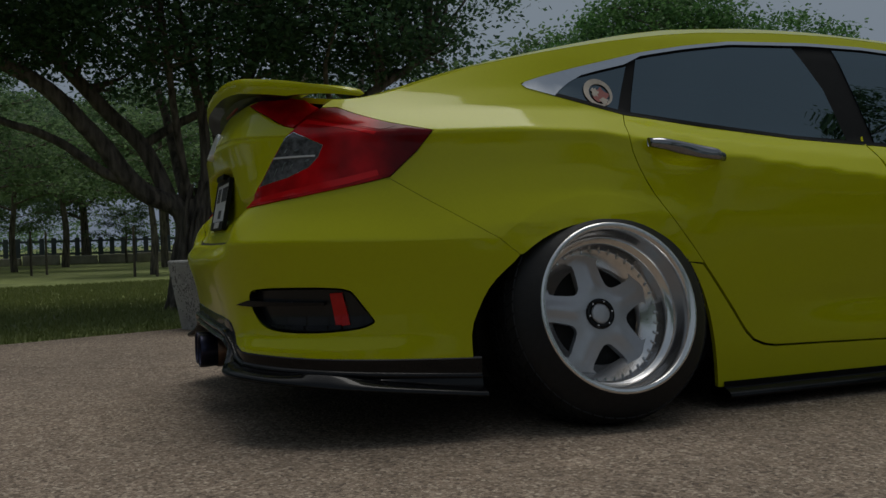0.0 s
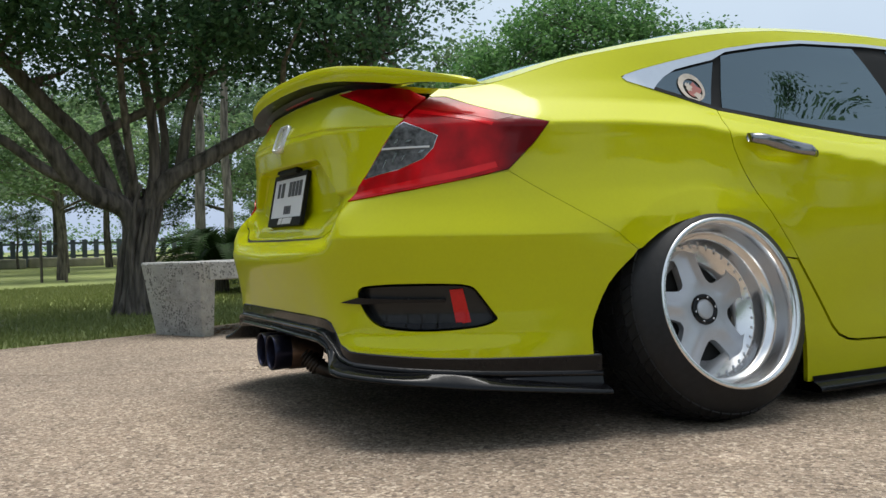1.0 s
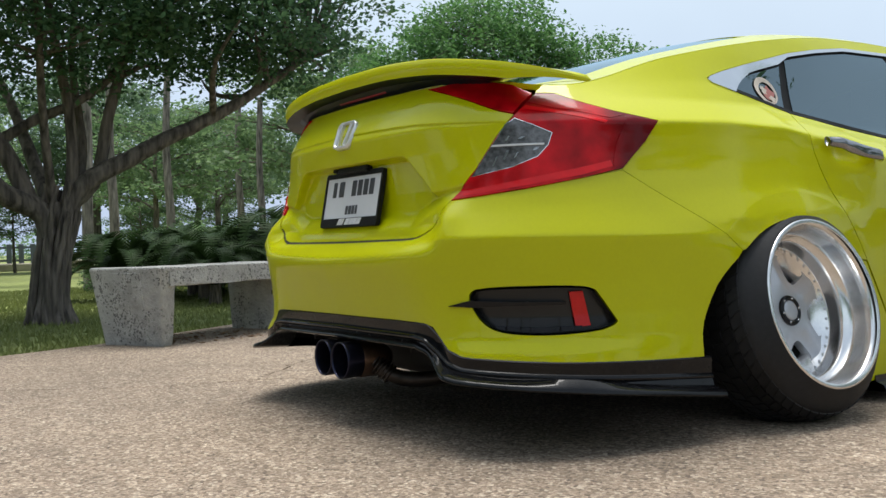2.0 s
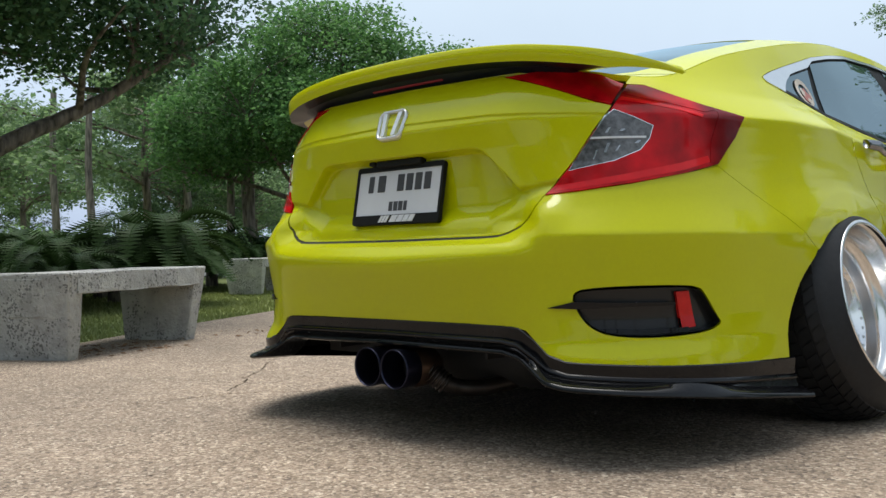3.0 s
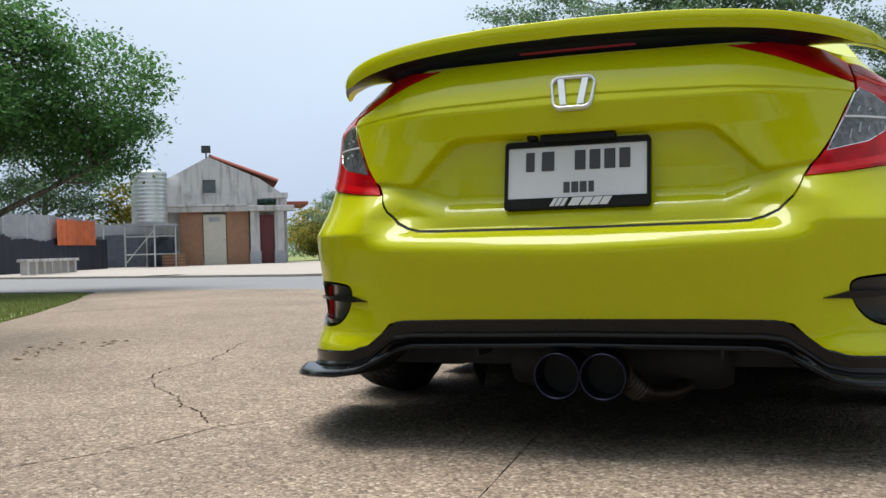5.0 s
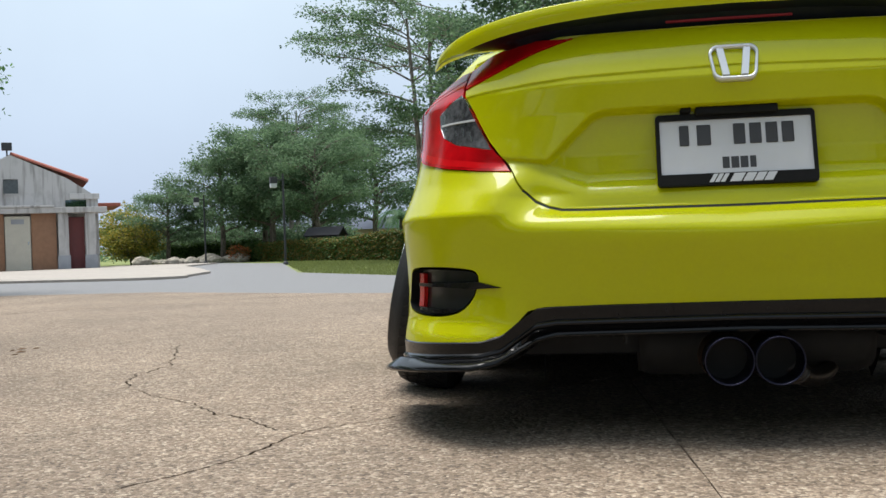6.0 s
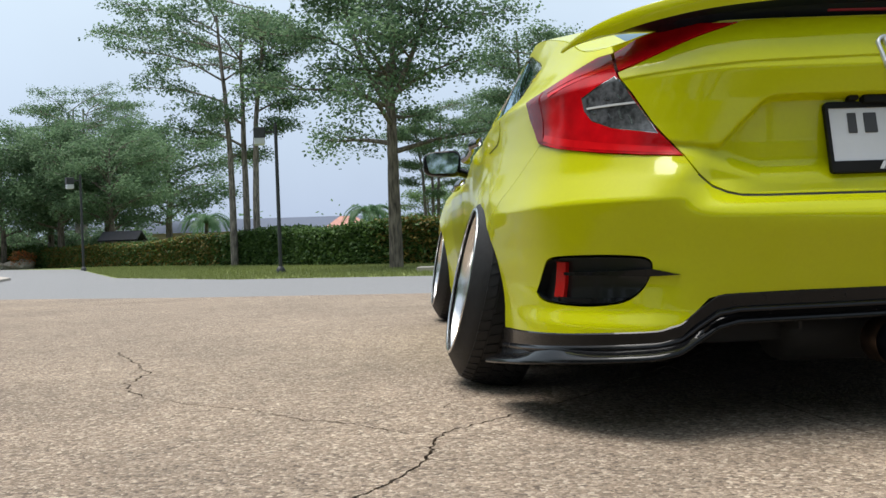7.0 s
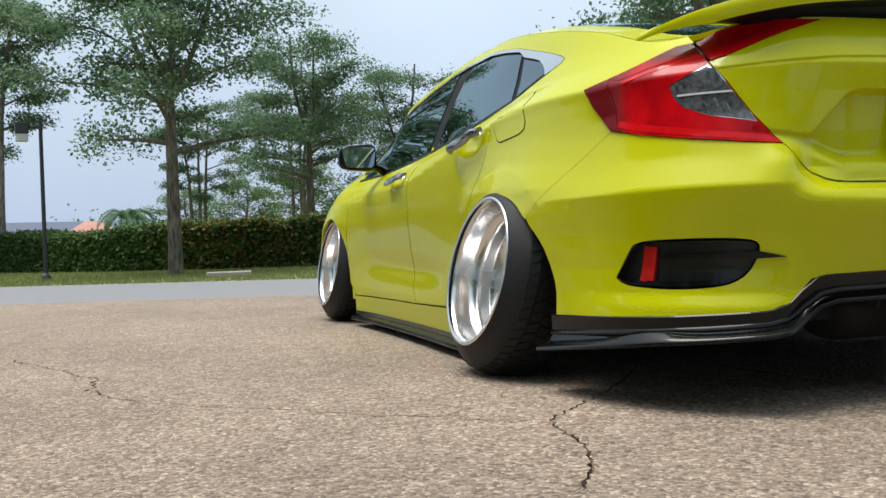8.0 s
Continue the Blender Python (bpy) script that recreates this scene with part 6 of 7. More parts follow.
# trees with open, layered crowns: leaf pads at the ends of forked limbs, sky between them
def layered(stems, limbs, seed, pad, n_leaf, size, thick, forks=(.42, .6, .78, 1.0), lean=.28, sag=0.0):
    """stems: (points, r0, r1); limbs: (stem, z, heading, reach)."""
    r = np.random.default_rng(seed)
    wood, curves = [], []
    for pts, r0, r1 in stems:
        n = 6 * len(pts)
        c = curve_pts(pts, n)
        c += np.cumsum(r.normal(0, .012, c.shape), 0) * np.linspace(0, 1, n)[:, None] * np.array([1, 1, 0])
        wood.append(tube(c, np.linspace(r0, r1, n), 10))
        curves.append((c, np.linspace(r0, r1, n)))
    pads = []
    for k, z, a, reach in limbs:
        c, rad = curves[k]
        i = int(np.argmin(np.abs(c[:, 2] - z)))
        p0, rb = c[i], rad[i] * .55
        d = np.array([math.cos(a), math.sin(a), 0])
        up = lean * reach * r.uniform(.6, 1.4)
        e = p0 + d * reach + np.array([0, 0, up])
        q = curve_pts([p0, p0 + d * reach * .45 + np.array([0, 0, up * .75]) + r.normal(0, .05, 3), e], 10)
        wood.append(tube(q, np.linspace(rb, .012, 10), 6))
        for f in forks:
            s0 = q[min(9, int(f * 9))]
            for sd in ((1, -1) if f < 1 else (.2, -.4)):
                b = a + sd * r.uniform(.5, 1.0)
                L = reach * r.uniform(.18, .36) * (1.25 - .5 * f)
                t = s0 + np.array([math.cos(b) * L, math.sin(b) * L, L * r.uniform(.05, .45)])
                wood.append(tube(curve_pts([s0, (s0 + t) / 2 + r.normal(0, .03, 3), t], 5), np.linspace(.016, .006, 5), 4))
                pads.append(t)
                if r.random() < .55:
                    pads.append(t + r.normal(0, pad * .5, 3) * np.array([1, 1, .45]))
    pads = np.array(pads)
    c = np.repeat(pads, n_leaf, 0)
    n = len(c)
    ang, rr_ = r.random(n) * 6.283, pad * np.repeat(.65 + .6 * r.random(len(pads)), n_leaf) * np.sqrt(r.random(n))
    p = c + np.stack([np.cos(ang) * rr_, np.sin(ang) * rr_, r.normal(0, thick, n) - sag * (rr_ / pad) ** 2], 1)
    co, qd = leaf_cloud(p, .01, 1, size, r)
    return merged(wood), (co, qd)


# light feathery trees over the lawn
rr = random.Random(8)
limbs = [(0, 1.55 + i * .17, i * 2.4 + rr.uniform(-.4, .4), rr.uniform(1.1, 1.9) * (1 if i < 9 else .65)) for i in range(13)]
wood, leaves = layered([([(0, 0, -.06), (.04, 0, .9), (.0, .05, 1.9), (.05, 0, 3.7)], .085, .03)], limbs, 23, .36, 40, .11, .12, sag=.10)
t3 = tree("feathery_tree", "light feathery green tree with low spreading branches", "tree", pose(-20, -3, 0), wood, leaves, BARKB, LEAF_FEA)
tagged(t3, group="feathery trees on the lawn")
rr = random.Random(3)
for x, y, s in ((-17.5, .6, .85), (-24, 1.2, 1.1), (-27, -5.5, 1.2), (-22, 6.4, 1.0), (-30, 3, 1.3), (-26, 9.5, 1.15), (-33, -12, 1.3), (-33, 12.5, 1.4), (-29, -1.5, 1.2), (-22, -7.6, 1.0), (-28, -13, 1.2), (-16.5, -5.2, .85), (-24.5, -2.6, 1.0), (-15.8, 7.9, 1.1), (1.5, 43, .8), (3.6, 38, .8), (6.5, 41, 1.0), (-31.5, -16, .55), (-32.5, -12.4, .5), (-31, -9.6, .6), (-33, -6.2, .5), (-31.8, -3.2, .62), (-33, .4, .5), (-31, 4.6, .6), (-28.5, 8.4, .55), (-31, 11.5, .6), (-25.5, 7.0, .5), (-18.6, 12.4, .66), (-16.4, 10.8, .58), (-21.5, 14.2, .7)):
    copy_thing(t3, pose(x, y, 0, 0, 0, rr.uniform(0, 360)) @ Matrix.Diagonal((s * 1.15, s * 1.15, s, 1)))

# tall street tree on the verge
rr = random.Random(9)
stems = [([(0, 0, -.06), (.02, 0, 1.5), (.06, .03, 3.0), (.08, 0, 4.3)], .150, .085), ([(.06, .02, 3.1), (-.6, .1, 4.5), (-1.05, .2, 6.3)], .062, .03), ([(.06, .02, 3.5), (.65, -.2, 4.9), (1.05, -.3, 6.5)], .062, .03), ([(.08, 0, 4.0), (.1, .4, 5.4), (.0, .5, 7.1)], .07, .03)]
limbs = [(0, 2.45 + i * .22, i * 2.4 + rr.uniform(-.4, .4), rr.uniform(1.8, 2.6)) for i in range(8)]
limbs += [(k, 4.0 + i * .42, i * 2.4 + k + rr.uniform(-.4, .4), rr.uniform(1.15, 1.85)) for k in (1, 2, 3) for i in range(7)]
wood, leaves = layered(stems, limbs, 31, .42, 72, .095, .15, lean=.20, sag=.16)
t5 = tree("verge_tree", "tall open-crowned tree with straight brown trunk", "tree", pose(-.72, 18.3, 0), wood, leaves, BARKB, LEAF_PALE)
for x, y, turn, s in ((3.7, 26.0, 100, .92), (7.3, 28.0, 200, .86), (18, 26, 300, 1.2), (14.5, 21, 80, 1.45), (20, 14, 160, 1.4)):
    copy_thing(t5, pose(x, y, 0, 0, 0, turn) @ Matrix.Scale(s, 4))

copy_thing(t5, pose(7.6, 12.2, 0, 0, 0, 20) @ Matrix.Diagonal((.9, .9, 1.32, 1)))

# tall three-stemmed umbrella tree behind the hedge
rr = random.Random(14)
stems = [([(dx, dy, -.06), (dx * 1.05, dy, 2.5), (dx + lx * .3, dy, 5.0), (dx + lx, dy, 8.0)], .13, .04) for dx, dy, lx in ((-.18, 0, -.3), (.22, .2, .10), (.56, -.1, .5))]
limbs = [(i % 3, 6.0 + i * .11, i * 2.4, (2.75 - .04 * i) * (1 - .42 * math.cos(i * 2.4)) * rr.uniform(.85, 1.1)) for i in range(18)]
limbs += [(i % 3, 3.6 + i * .25, i * 2.4 + 1, (1.45 + .12 * i) * (1 - .42 * math.cos(i * 2.4 + 1)) * rr.uniform(.8, 1.15)) for i in range(11)]
wood, leaves = layered(stems, limbs, 41, .48, 92, .10, .095, lean=.24, sag=.08)
t6 = tree("umbrella_tree", "tall three-stemmed tree with layered umbrella crown", "tree", pose(-5.4, 29.5, 0), wood, leaves, BARKG, LEAF_PALE)
for x, y, turn, s in ((-17.5, 55, 140, 1.1), (.9, 29, 200, .56), (4.6, 33, 310, .68)):
    copy_thing(t6, pose(x, y, 0, 0, 0, turn) @ Matrix.Scale(s, 4))

# broad park trees in the middle distance, and unseen copies behind the camera
rr = random.Random(19)
limbs = [(0, 1.5 + i * .165, i * 2.4 + rr.uniform(-.4, .4), rr.uniform(1.7, 2.7) * min(1, .75 + i * .05) * (1 if i < 15 else .7)) for i in range(20)]
wood, leaves = layered([([(0, 0, -.06), (.05, 0, 1.2), (.0, .05, 2.6), (.1, 0, 5.0)], .15, .04)], limbs, 51, .50, 84, .115, .16, lean=.42, sag=.12)
pk = tree("park_tree", "broad green park tree", "tree", pose(-18.2, 44.5, 0), wood, leaves, BARKB, LEAF_FAR)
tagged(pk, group="park trees")
rr = random.Random(23)
for x, y, s in ((-21.3, 45, .78), (-15.2, 43.5, 1.25), (-12.3, 41, 1.02), (-20, 57, 1.05), (-14, 62, 1.7), (-16.8, 47, 1.1), (-13.6, 45, 1.2),
                (-36, -1, 1.2), (-32, -9, 1.3), (-30, 7, 1.2), (-19, 10.5, .9), (-26, 14.5, 1.1), (-38, 2, 1.4), (-40, 14, 1.4), (-36, -18, 1.4), (-25, -15, 1.1), (-44, -6, 1.5), (-33, 22, 1.3), (-46, 26, 1.5), (-31, 33, 1.2),
                # this row is unseen: east for reflections, south added to block low sky
                (24, -9, 1.5), (27, -1, 1.5), (28, 7, 1.5), (17, -17, 1.5), (9, -13.5, 1.45), (3.2, -12.8, 1.4), (-2.6, -12.4, 1.45), (-8, -11.5, 1.3), (-14, -11, 1.2), (24, -18, 1.6), (30, 18, 1.5), (28, 30, 1.5)):
    copy_thing(pk, pose(x, y, 0, 0, 0, rr.uniform(0, 360)) @ Matrix.Diagonal((s * rr.uniform(.92, 1.08), s * rr.uniform(.92, 1.08), s * rr.uniform(.88, 1.12), 1)))

# yellow flowering shrubs beside the house
sh_limbs = [([(0, 0, -.06), (.1 * math.cos(a), .1 * math.sin(a), .6), (.9 * math.cos(a), .9 * math.sin(a), 1.7)], .05, .015) for a in np.linspace(0, 6.28, 7)[:-1]]
wood, leaves = grow(sh_limbs, [((0, 0, 1.8), (1.6, 1.6, 1.2)), ((.8, .3, 1.3), (1.0, 1.0, .9)), ((-.8, -.2, 1.2), (1.0, 1.0, .9))], 150, 40, .2, .18, 61)
yb = tree("yellow_shrub", "yellow-flowering leafy shrub beside the house", "shrub", pose(-24.5, 47.5, 0) @ Matrix.Scale(1.02, 4), wood, leaves, BARKB, LEAF_YEL)
copy_thing(yb, pose(-28.5, 37, 0, 0, 0, 90) @ Matrix.Scale(1.35, 4))
copy_thing(yb, pose(-22.7, 43.7, 0, 0, 0, 200) @ Matrix.Scale(.70, 4))
# low green shrubs closing the view under the park trees
wood, leaves = grow(sh_limbs, [((0, 0, 1.0), (1.7, 1.7, 1.0)), ((1.1, .4, .7), (1.1, 1.1, .7)), ((-1.0, -.3, .8), (1.1, 1.1, .8))], 170, 40, .2, .15, 62)
gs = tree("park_shrub", "dense green shrub under the park trees", "shrub", pose(-20.4, 49, 0), wood, leaves, BARKB, LEAF_FAR)
tagged(gs, group="shrubs under the park trees")
rr = random.Random(47)
for x, y, s in ((-23.2, 50.5, 1.0), (-18.2, 50, 1.05), (-16.2, 51, .9), (-14.2, 49.5, 1.0), (-21.8, 52.5, 1.2)):
    copy_thing(gs, pose(x, y, 0, 0, 0, rr.uniform(0, 360)) @ Matrix.Scale(s, 4))


# ---- cycads and palms ----
def fronds(n, L, z0, arch_, seed, leaflet=.18, pairs=22, rise=.9, wide=.022):
    """Arching feather leaves from one crown."""
    r = random.Random(seed)
    out = []
    for i in range(n):
        a = i * 2.4 + r.uniform(-.2, .2)
        up = r.uniform(.25, 1.0) * rise
        l = L * r.uniform(.8, 1.1)
        c = curve_pts([(0, 0, z0), (l * .4 * math.cos(a), l * .4 * math.sin(a), z0 + l * .42 * up), (l * .8 * math.cos(a), l * .8 * math.sin(a), z0 + l * (.45 * up - .12 * arch_)), (l * math.cos(a), l * math.sin(a), z0 + l * (.34 * up - .30 * arch_))], pairs)
        co, qd = tube(c, np.linspace(.014, .004, pairs), 4)
        t = np.gradient(c, axis=0)
        t /= np.linalg.norm(t, axis=1)[:, None]
        sd = np.cross(t, (0, 0, 1))
        sd /= np.linalg.norm(sd, axis=1)[:, None] + 1e-9
        pcs, qs = [co], [qd]
        for s, k in ((1, 0), (-1, 2)):
            ll = leaflet * np.sin(np.linspace(.35, 2.9, pairs))[:-1, None]
            tip = c[:-1] + sd[:-1] * s * ll + t[:-1] * ll * .55 + np.array([0, 0, .25]) * ll
            w = t[:-1] * wide * .25
            base = sum(len(x) for x in pcs)
            pcs.append(np.concatenate([tip - w, tip + w]))
            i_ = np.arange(pairs - 1)
            qs.append(np.stack([i_ * 4 + k, (i_ + 1) * 4 + k, base + pairs - 1 + i_, base + i_], 1))
        out.append((np.concatenate(pcs), np.concatenate(qs)))
    return out


def feather_plant(name, label, cat, m, stem, leaves, lmat):
    t = holder(name, m)
    tagged(t, label, cat)
    hang("trunk", mesh_np("trunk", *stem[:1], quads=stem[1]), BARKB, t)
    for co, q in leaves:
        hang("frond", mesh_np("frond", co, quads=q, smooth=False), lmat, t)
    return t


cy = feather_plant("cycad", "dark green cycad with stiff arching fronds", "cycad", pose(-7.75, 3.5, 0) @ Matrix.Scale(.84, 4), tube([(0, 0, -.06), (0, 0, .36)], [.15, .12], 10), fronds(40, 1.3, .34, .62, 3, leaflet=.24, pairs=32, rise=1.55), LEAF_CYC)
tagged(cy, group="cycads behind the benches")
rr = random.Random(31)
for x, y, s in ((-8.3, 2.6, .9), (-9.0, 3.7, .9), (-9.5, 2.9, 1.0), (-7.2, 2.3, .7), (-10.6, 6.6, .75), (-10.4, 5.6, .8), (-11.0, 7.6, .8), (-9.2, 1.9, .9), (-10.4, 4.2, 1.0), (-11.3, 6.0, 1.0), (-10.4, 4.9, .85), (-11.8, 8.0, 1.0), (-12.3, 7.1, 1.1)):
    copy_thing(cy, pose(x, y, 0, 0, 0, rr.uniform(0, 360)) @ Matrix.Scale(s * .84, 4))
pm = feather_plant("palm", "slender palm with feathery fronds", "palm", pose(-1.2, 33, 0) @ Matrix.Scale(.64, 4), tube([(0, 0, -.06), (.05, 0, 1.2), (.0, 0, 2.42)], [.17, .12, .10], 10), fronds(24, 1.7, 2.4, 1.6, 8, leaflet=.34, pairs=36, rise=.9, wide=.012), LEAF_BAN)
tagged(pm, group="palms")
for x, y, s in ((-7.4, 35.5, .9), (-26.5, 24.6, 1.05), (-25.0, 20.6, .95), (-28.5, 27.5, 1.1), (-24.6, 17.2, .9)):
    copy_thing(pm, pose(x, y, 0, 0, 0, rr.uniform(0, 360)) @ Matrix.Scale(s * 1.1, 4))
# light leafy shrubs among the cycads
wood, leaves = grow(sh_limbs, [((0, 0, 1.2), (1.5, 1.5, 1.0)), ((.9, .4, .8), (1.1, 1.1, .8)), ((-.9, -.3, .9), (1.1, 1.1, .8))], 150, 34, .2, .17, 64)
lb = tree("low_shrub", "light green leafy shrub among the cycads", "shrub", pose(-10.3, 3.15, 0) @ Matrix.Scale(.42, 4), wood, leaves, BARKB, LEAF_FEA)
tagged(lb, group="shrubs among the cycads")
for x, y, turn, s in ((-10.6, 3.95, 70, .44), (-11.6, 2.4, 200, .5), (-12.4, 5.2, 310, .48)):
    copy_thing(lb, pose(x, y, 0, 0, 0, turn) @ Matrix.Scale(s, 4))
# bare pale trunks standing in the grove
co, q = tube(curve_pts([(0, 0, -.06), (.04, 0, 1.0), (.0, .03, 2.2), (.05, 0, 3.6)], 12), np.linspace(.085, .055, 12), 9)
tk = holder("grove_trunk", pose(-12.9, 8.3, 0))
tagged(tk, "bare pale grey trunk in the grove", "tree trunk", "grove trunks")
hang("trunk", mesh_np("trunk", co, quads=q), BARKG, tk)
for x, y, s in ((-13.15, 8.05, 1.0), (-13.3, 8.5, .9), (-13.6, 5.6, .9), (-15.6, 4.6, 1.1), (-17.2, 9.6, 1.2), (-12.8, 2.4, 1.1), (-20, 7.8, 1.2), (-14.4, 3.2, 1.1)):
    copy_thing(tk, pose(x, y, 0, 0, 0, rr.uniform(0, 360)) @ Matrix.Scale(s, 4))


# ---- hedge ----
def hedge(pts, w, h, n, seed, mats, label, prof=(1, 1), leaf=.13):
    r = np.random.default_rng(seed)
    c = curve_pts(pts, 120)
    t = np.gradient(c, axis=0)
    t /= np.linalg.norm(t, axis=1)[:, None]
    nr = np.stack([-t[:, 1], t[:, 0]], 1)
    hd = holder("hedge")
    tagged(hd, label, "hedge")
    core = []
    k = np.linspace(0, 1, 120)
    hh = h * np.interp(k, np.linspace(0, 1, len(prof)), prof) * (1 + .05 * np.sin(k * 23) + .05 * np.sin(k * 51 + 1) + r.normal(0, .025, 120))
    for o, z in ((-.5, -.03), (-.5, .9), (-.38, .97), (.38, .97), (.5, .9), (.5, -.03)):
        core.append(np.column_stack([c + nr * (o * (w - .12)), np.where(z < 0, -.04, hh * z - .03)]))
    core = np.stack(core, 1)
    k = np.arange(6)
    q = np.concatenate([np.stack([i * 6 + k, i * 6 + (k + 1) % 6, (i + 1) * 6 + (k + 1) % 6, (i + 1) * 6 + k], 1) for i in range(119)])
    # solid near-black core: the shade inside the hedge is put into its colour
    hang("dark_core", mesh_np("dark_core", core.reshape(-1, 3), quads=q, smooth=False), LEAF_CYC, hd)
    for j, (mt, share) in enumerate(mats):
        m = int(n * share)
        i = r.integers(0, 119, m)
        f = r.random(m)
        base = c[i] * (1 - f[:, None]) + c[i + 1] * f[:, None]
        if j == 1:
            patch = np.sin(base[:, 0] * .9 + 1.0) + np.sin(base[:, 0] * .37) + 1.3 * np.exp(-((base[:, 0] + 8.8) / 2.2) ** 2) + r.normal(0, .35, m) > .45
            base, i = base[patch], i[patch]
            m = len(base)
        sel = r.random(m)
        o = np.where(sel < .36, r.uniform(-.5, .5, m), np.where(sel < .85, -.5, .5)) * w
        z = np.where(sel < .36, hh[i], r.random(m) ** .8 * hh[i])
        p = np.column_stack([base + nr[i] * o[:, None], z])
        p += r.normal(0, .035, p.shape)
        co, qq = leaf_cloud(p, .02, 1, leaf, r)
        hang("leaves", mesh_np("leaves", co, quads=qq, smooth=False), mt, hd)
    return hd


hedge([(-16.5, 44.5), (-9.4, 36.0), (-4.1, 28.6), (-.6, 22.6), (1.6, 20.8), (4.5, 20.2), (12, 19.2), (24, 17)], 1.1, 1.18, 85000, 3, ((LEAF_HED, 1.0), (LEAF_RED, .8)), "clipped dark green hedge with reddish patches", (.63, .69, .80, .86, .93, 1, 1, 1), .105)
hedge([(-22, 47.5), (-19, 46.5), (-16.8, 46.0)], 1.0, .9, 7000, 5, ((LEAF_HED, 1.0),), "low clipped green hedge by the rocks")


# ---- lamp posts ----
def lamp_post(x, y, h, turn):
    p = holder("lamp_post", pose(x, y, 0, 0, 0, turn))
    tagged(p, "dark park lamp post with boxy side lantern", "lamp post", "park lamp posts")
    co, q = tube([(0, 0, -.05), (0, 0, h * .5), (0, 0, h)], [.042, .040, .036], 12)
    hang("pole", mesh_np("pole", co, quads=q), POLEM, p)
    co, q = lathe([(.0, .10), (.05, .10), (.09, .04), (.10, -.04)], 16)
    hang("base", mesh_np("base", co, quads=q), POLEM, p)
    part("arm", boxed(-.24, -.018, h - .22, .0, .018, h - .18, .004), POLEM, p)
    ln = part("lantern", boxed(-.46, -.11, h - .32, -.22, .11, h - .10, .015), POLEM, p, "dark lantern box")
    part("diffuser", boxed(-.45, -.10, h - .47, -.23, .10, h - .322, .02), FROST, ln, "pale glass diffuser")
    return p


lamp_post(-3.15, 18.5, 3.12, 8)
lamp_post(-10.6, 30.5, 3.12, 30)
lamp_post(-17.5, 40.5, 3.12, 30)


# ---- house, tank and tarpaulin fence ----
HA, HB = np.array((-23.9, 32.1)), np.array((-19.65, 34.7))
hd_ = (HB - HA) / np.linalg.norm(HB - HA)
HW = float(np.linalg.norm(HB - HA))
DUSTY = plain("dusty_glass", (.10, .115, .125), .25, vary=.35, scale=5)
house = holder("house", Matrix(((hd_[0], -hd_[1], 0, HA[0]), (hd_[1], hd_[0], 0, HA[1]), (0, 0, 1, .02), (0, 0, 0, 1))))
tagged(house, "small weathered white house with red tiled roof and porch", "house")
# front gable with window opening
gx = 1.78
GAB = [(0, 0), (HW, 0), (HW, 2.85), (3.85, 3.62), (gx, 4.55), (0, 3.60)]
WIN = [(1.50, 3.02), (2.06, 3.02), (2.06, 3.60), (1.50, 3.60)]


def facade(x, z, out=0.0):
    x, z = np.asarray(x, float), np.asarray(z, float)
    return np.stack([x, np.zeros_like(x) - out, z], -1)


panel("front_wall", facade, GAB, .5, WALLM, house, holes=[WIN], gap=0, lip=.18, edge=.4)
part("side_wall", boxed(0, .18, 0, .18, 6, 3.5), WALLM, house)
part("side_wall", boxed(HW - .18, .18, 0, HW, 6, 2.8), WALLM, house)
part("back_wall", boxed(.18, 5.82, 0, HW - .18, 6, 3.2), WALLM, house)
w_ = part("window", boxed(1.50, .07, 3.02, 2.06, .09, 3.60), DUSTY, house, "dusty grey gable window")
for a in ((1.46, -.03, 2.98, 2.10, .06, 3.03), (1.46, -.03, 3.59, 2.10, .06, 3.64), (1.46, -.03, 3.03, 1.51, .06, 3.59), (2.05, -.03, 3.03, 2.10, .06, 3.59)):
    part("window_frame", boxed(*a), WALLM, w_)


def slope(x0, z0, x1, z1, y0, y1, name="roof"):
    """A tiled roof slope: base sheet and rows of half-round tiles."""
    L = math.hypot(x1 - x0, z1 - z0)
    ang = math.atan2(z1 - z0, x1 - x0)
    bm = bmesh.new()
    box(bm, 0, y0, 0, L, y1, .06)
    m = Matrix.Translation((x0, 0, z0)) @ Matrix.Rotation(-ang, 4, "Y")
    bmesh.ops.transform(bm, matrix=m, verts=bm.verts)
    rf = part(name, bm, TILEM, house, "red clay tile roof")
    n = int((y1 - y0) / .28)
    tile = None
    for i in range(n):
        if tile is None:
            a = np.linspace(0, math.pi, 5)
            co = np.concatenate([np.stack([np.full(5, x), .13 * np.cos(a), .07 * np.sin(a)], 1) for x in (0, L)])
            tile = mesh_np("tile_row", co, quads=[(j, j + 1, j + 6, j + 5) for j in range(4)])
        t = hang("tile_row", tile, TILEM, rf)
        t.matrix_basis = m @ Matrix.Translation((0, y0 + .14 + i * .28, .06))


slope(gx, 4.56, HW - .35, 3.48, .04, 6.1)
slope(gx, 4.56, -.05, 3.58, .04, 6.1)
part("cap_band", boxed(3.9, -.16, 2.78, HW + .05, -.02, 3.0, .01), WALLM, house)
part("porch_roof", boxed(-.05, -1.15, 2.20, HW + .25, -.002, 2.42, .02), WALLM, house, "weathered flat concrete porch roof")
part("vent_window", boxed(3.75, -.03, 2.44, HW - .45, -.002, 2.74), TINT, house, "dark opening above the porch roof")
part("porch_edge", boxed(-.10, -1.20, 2.42, 3.3, -.002, 2.50, .01), WALLM, house)
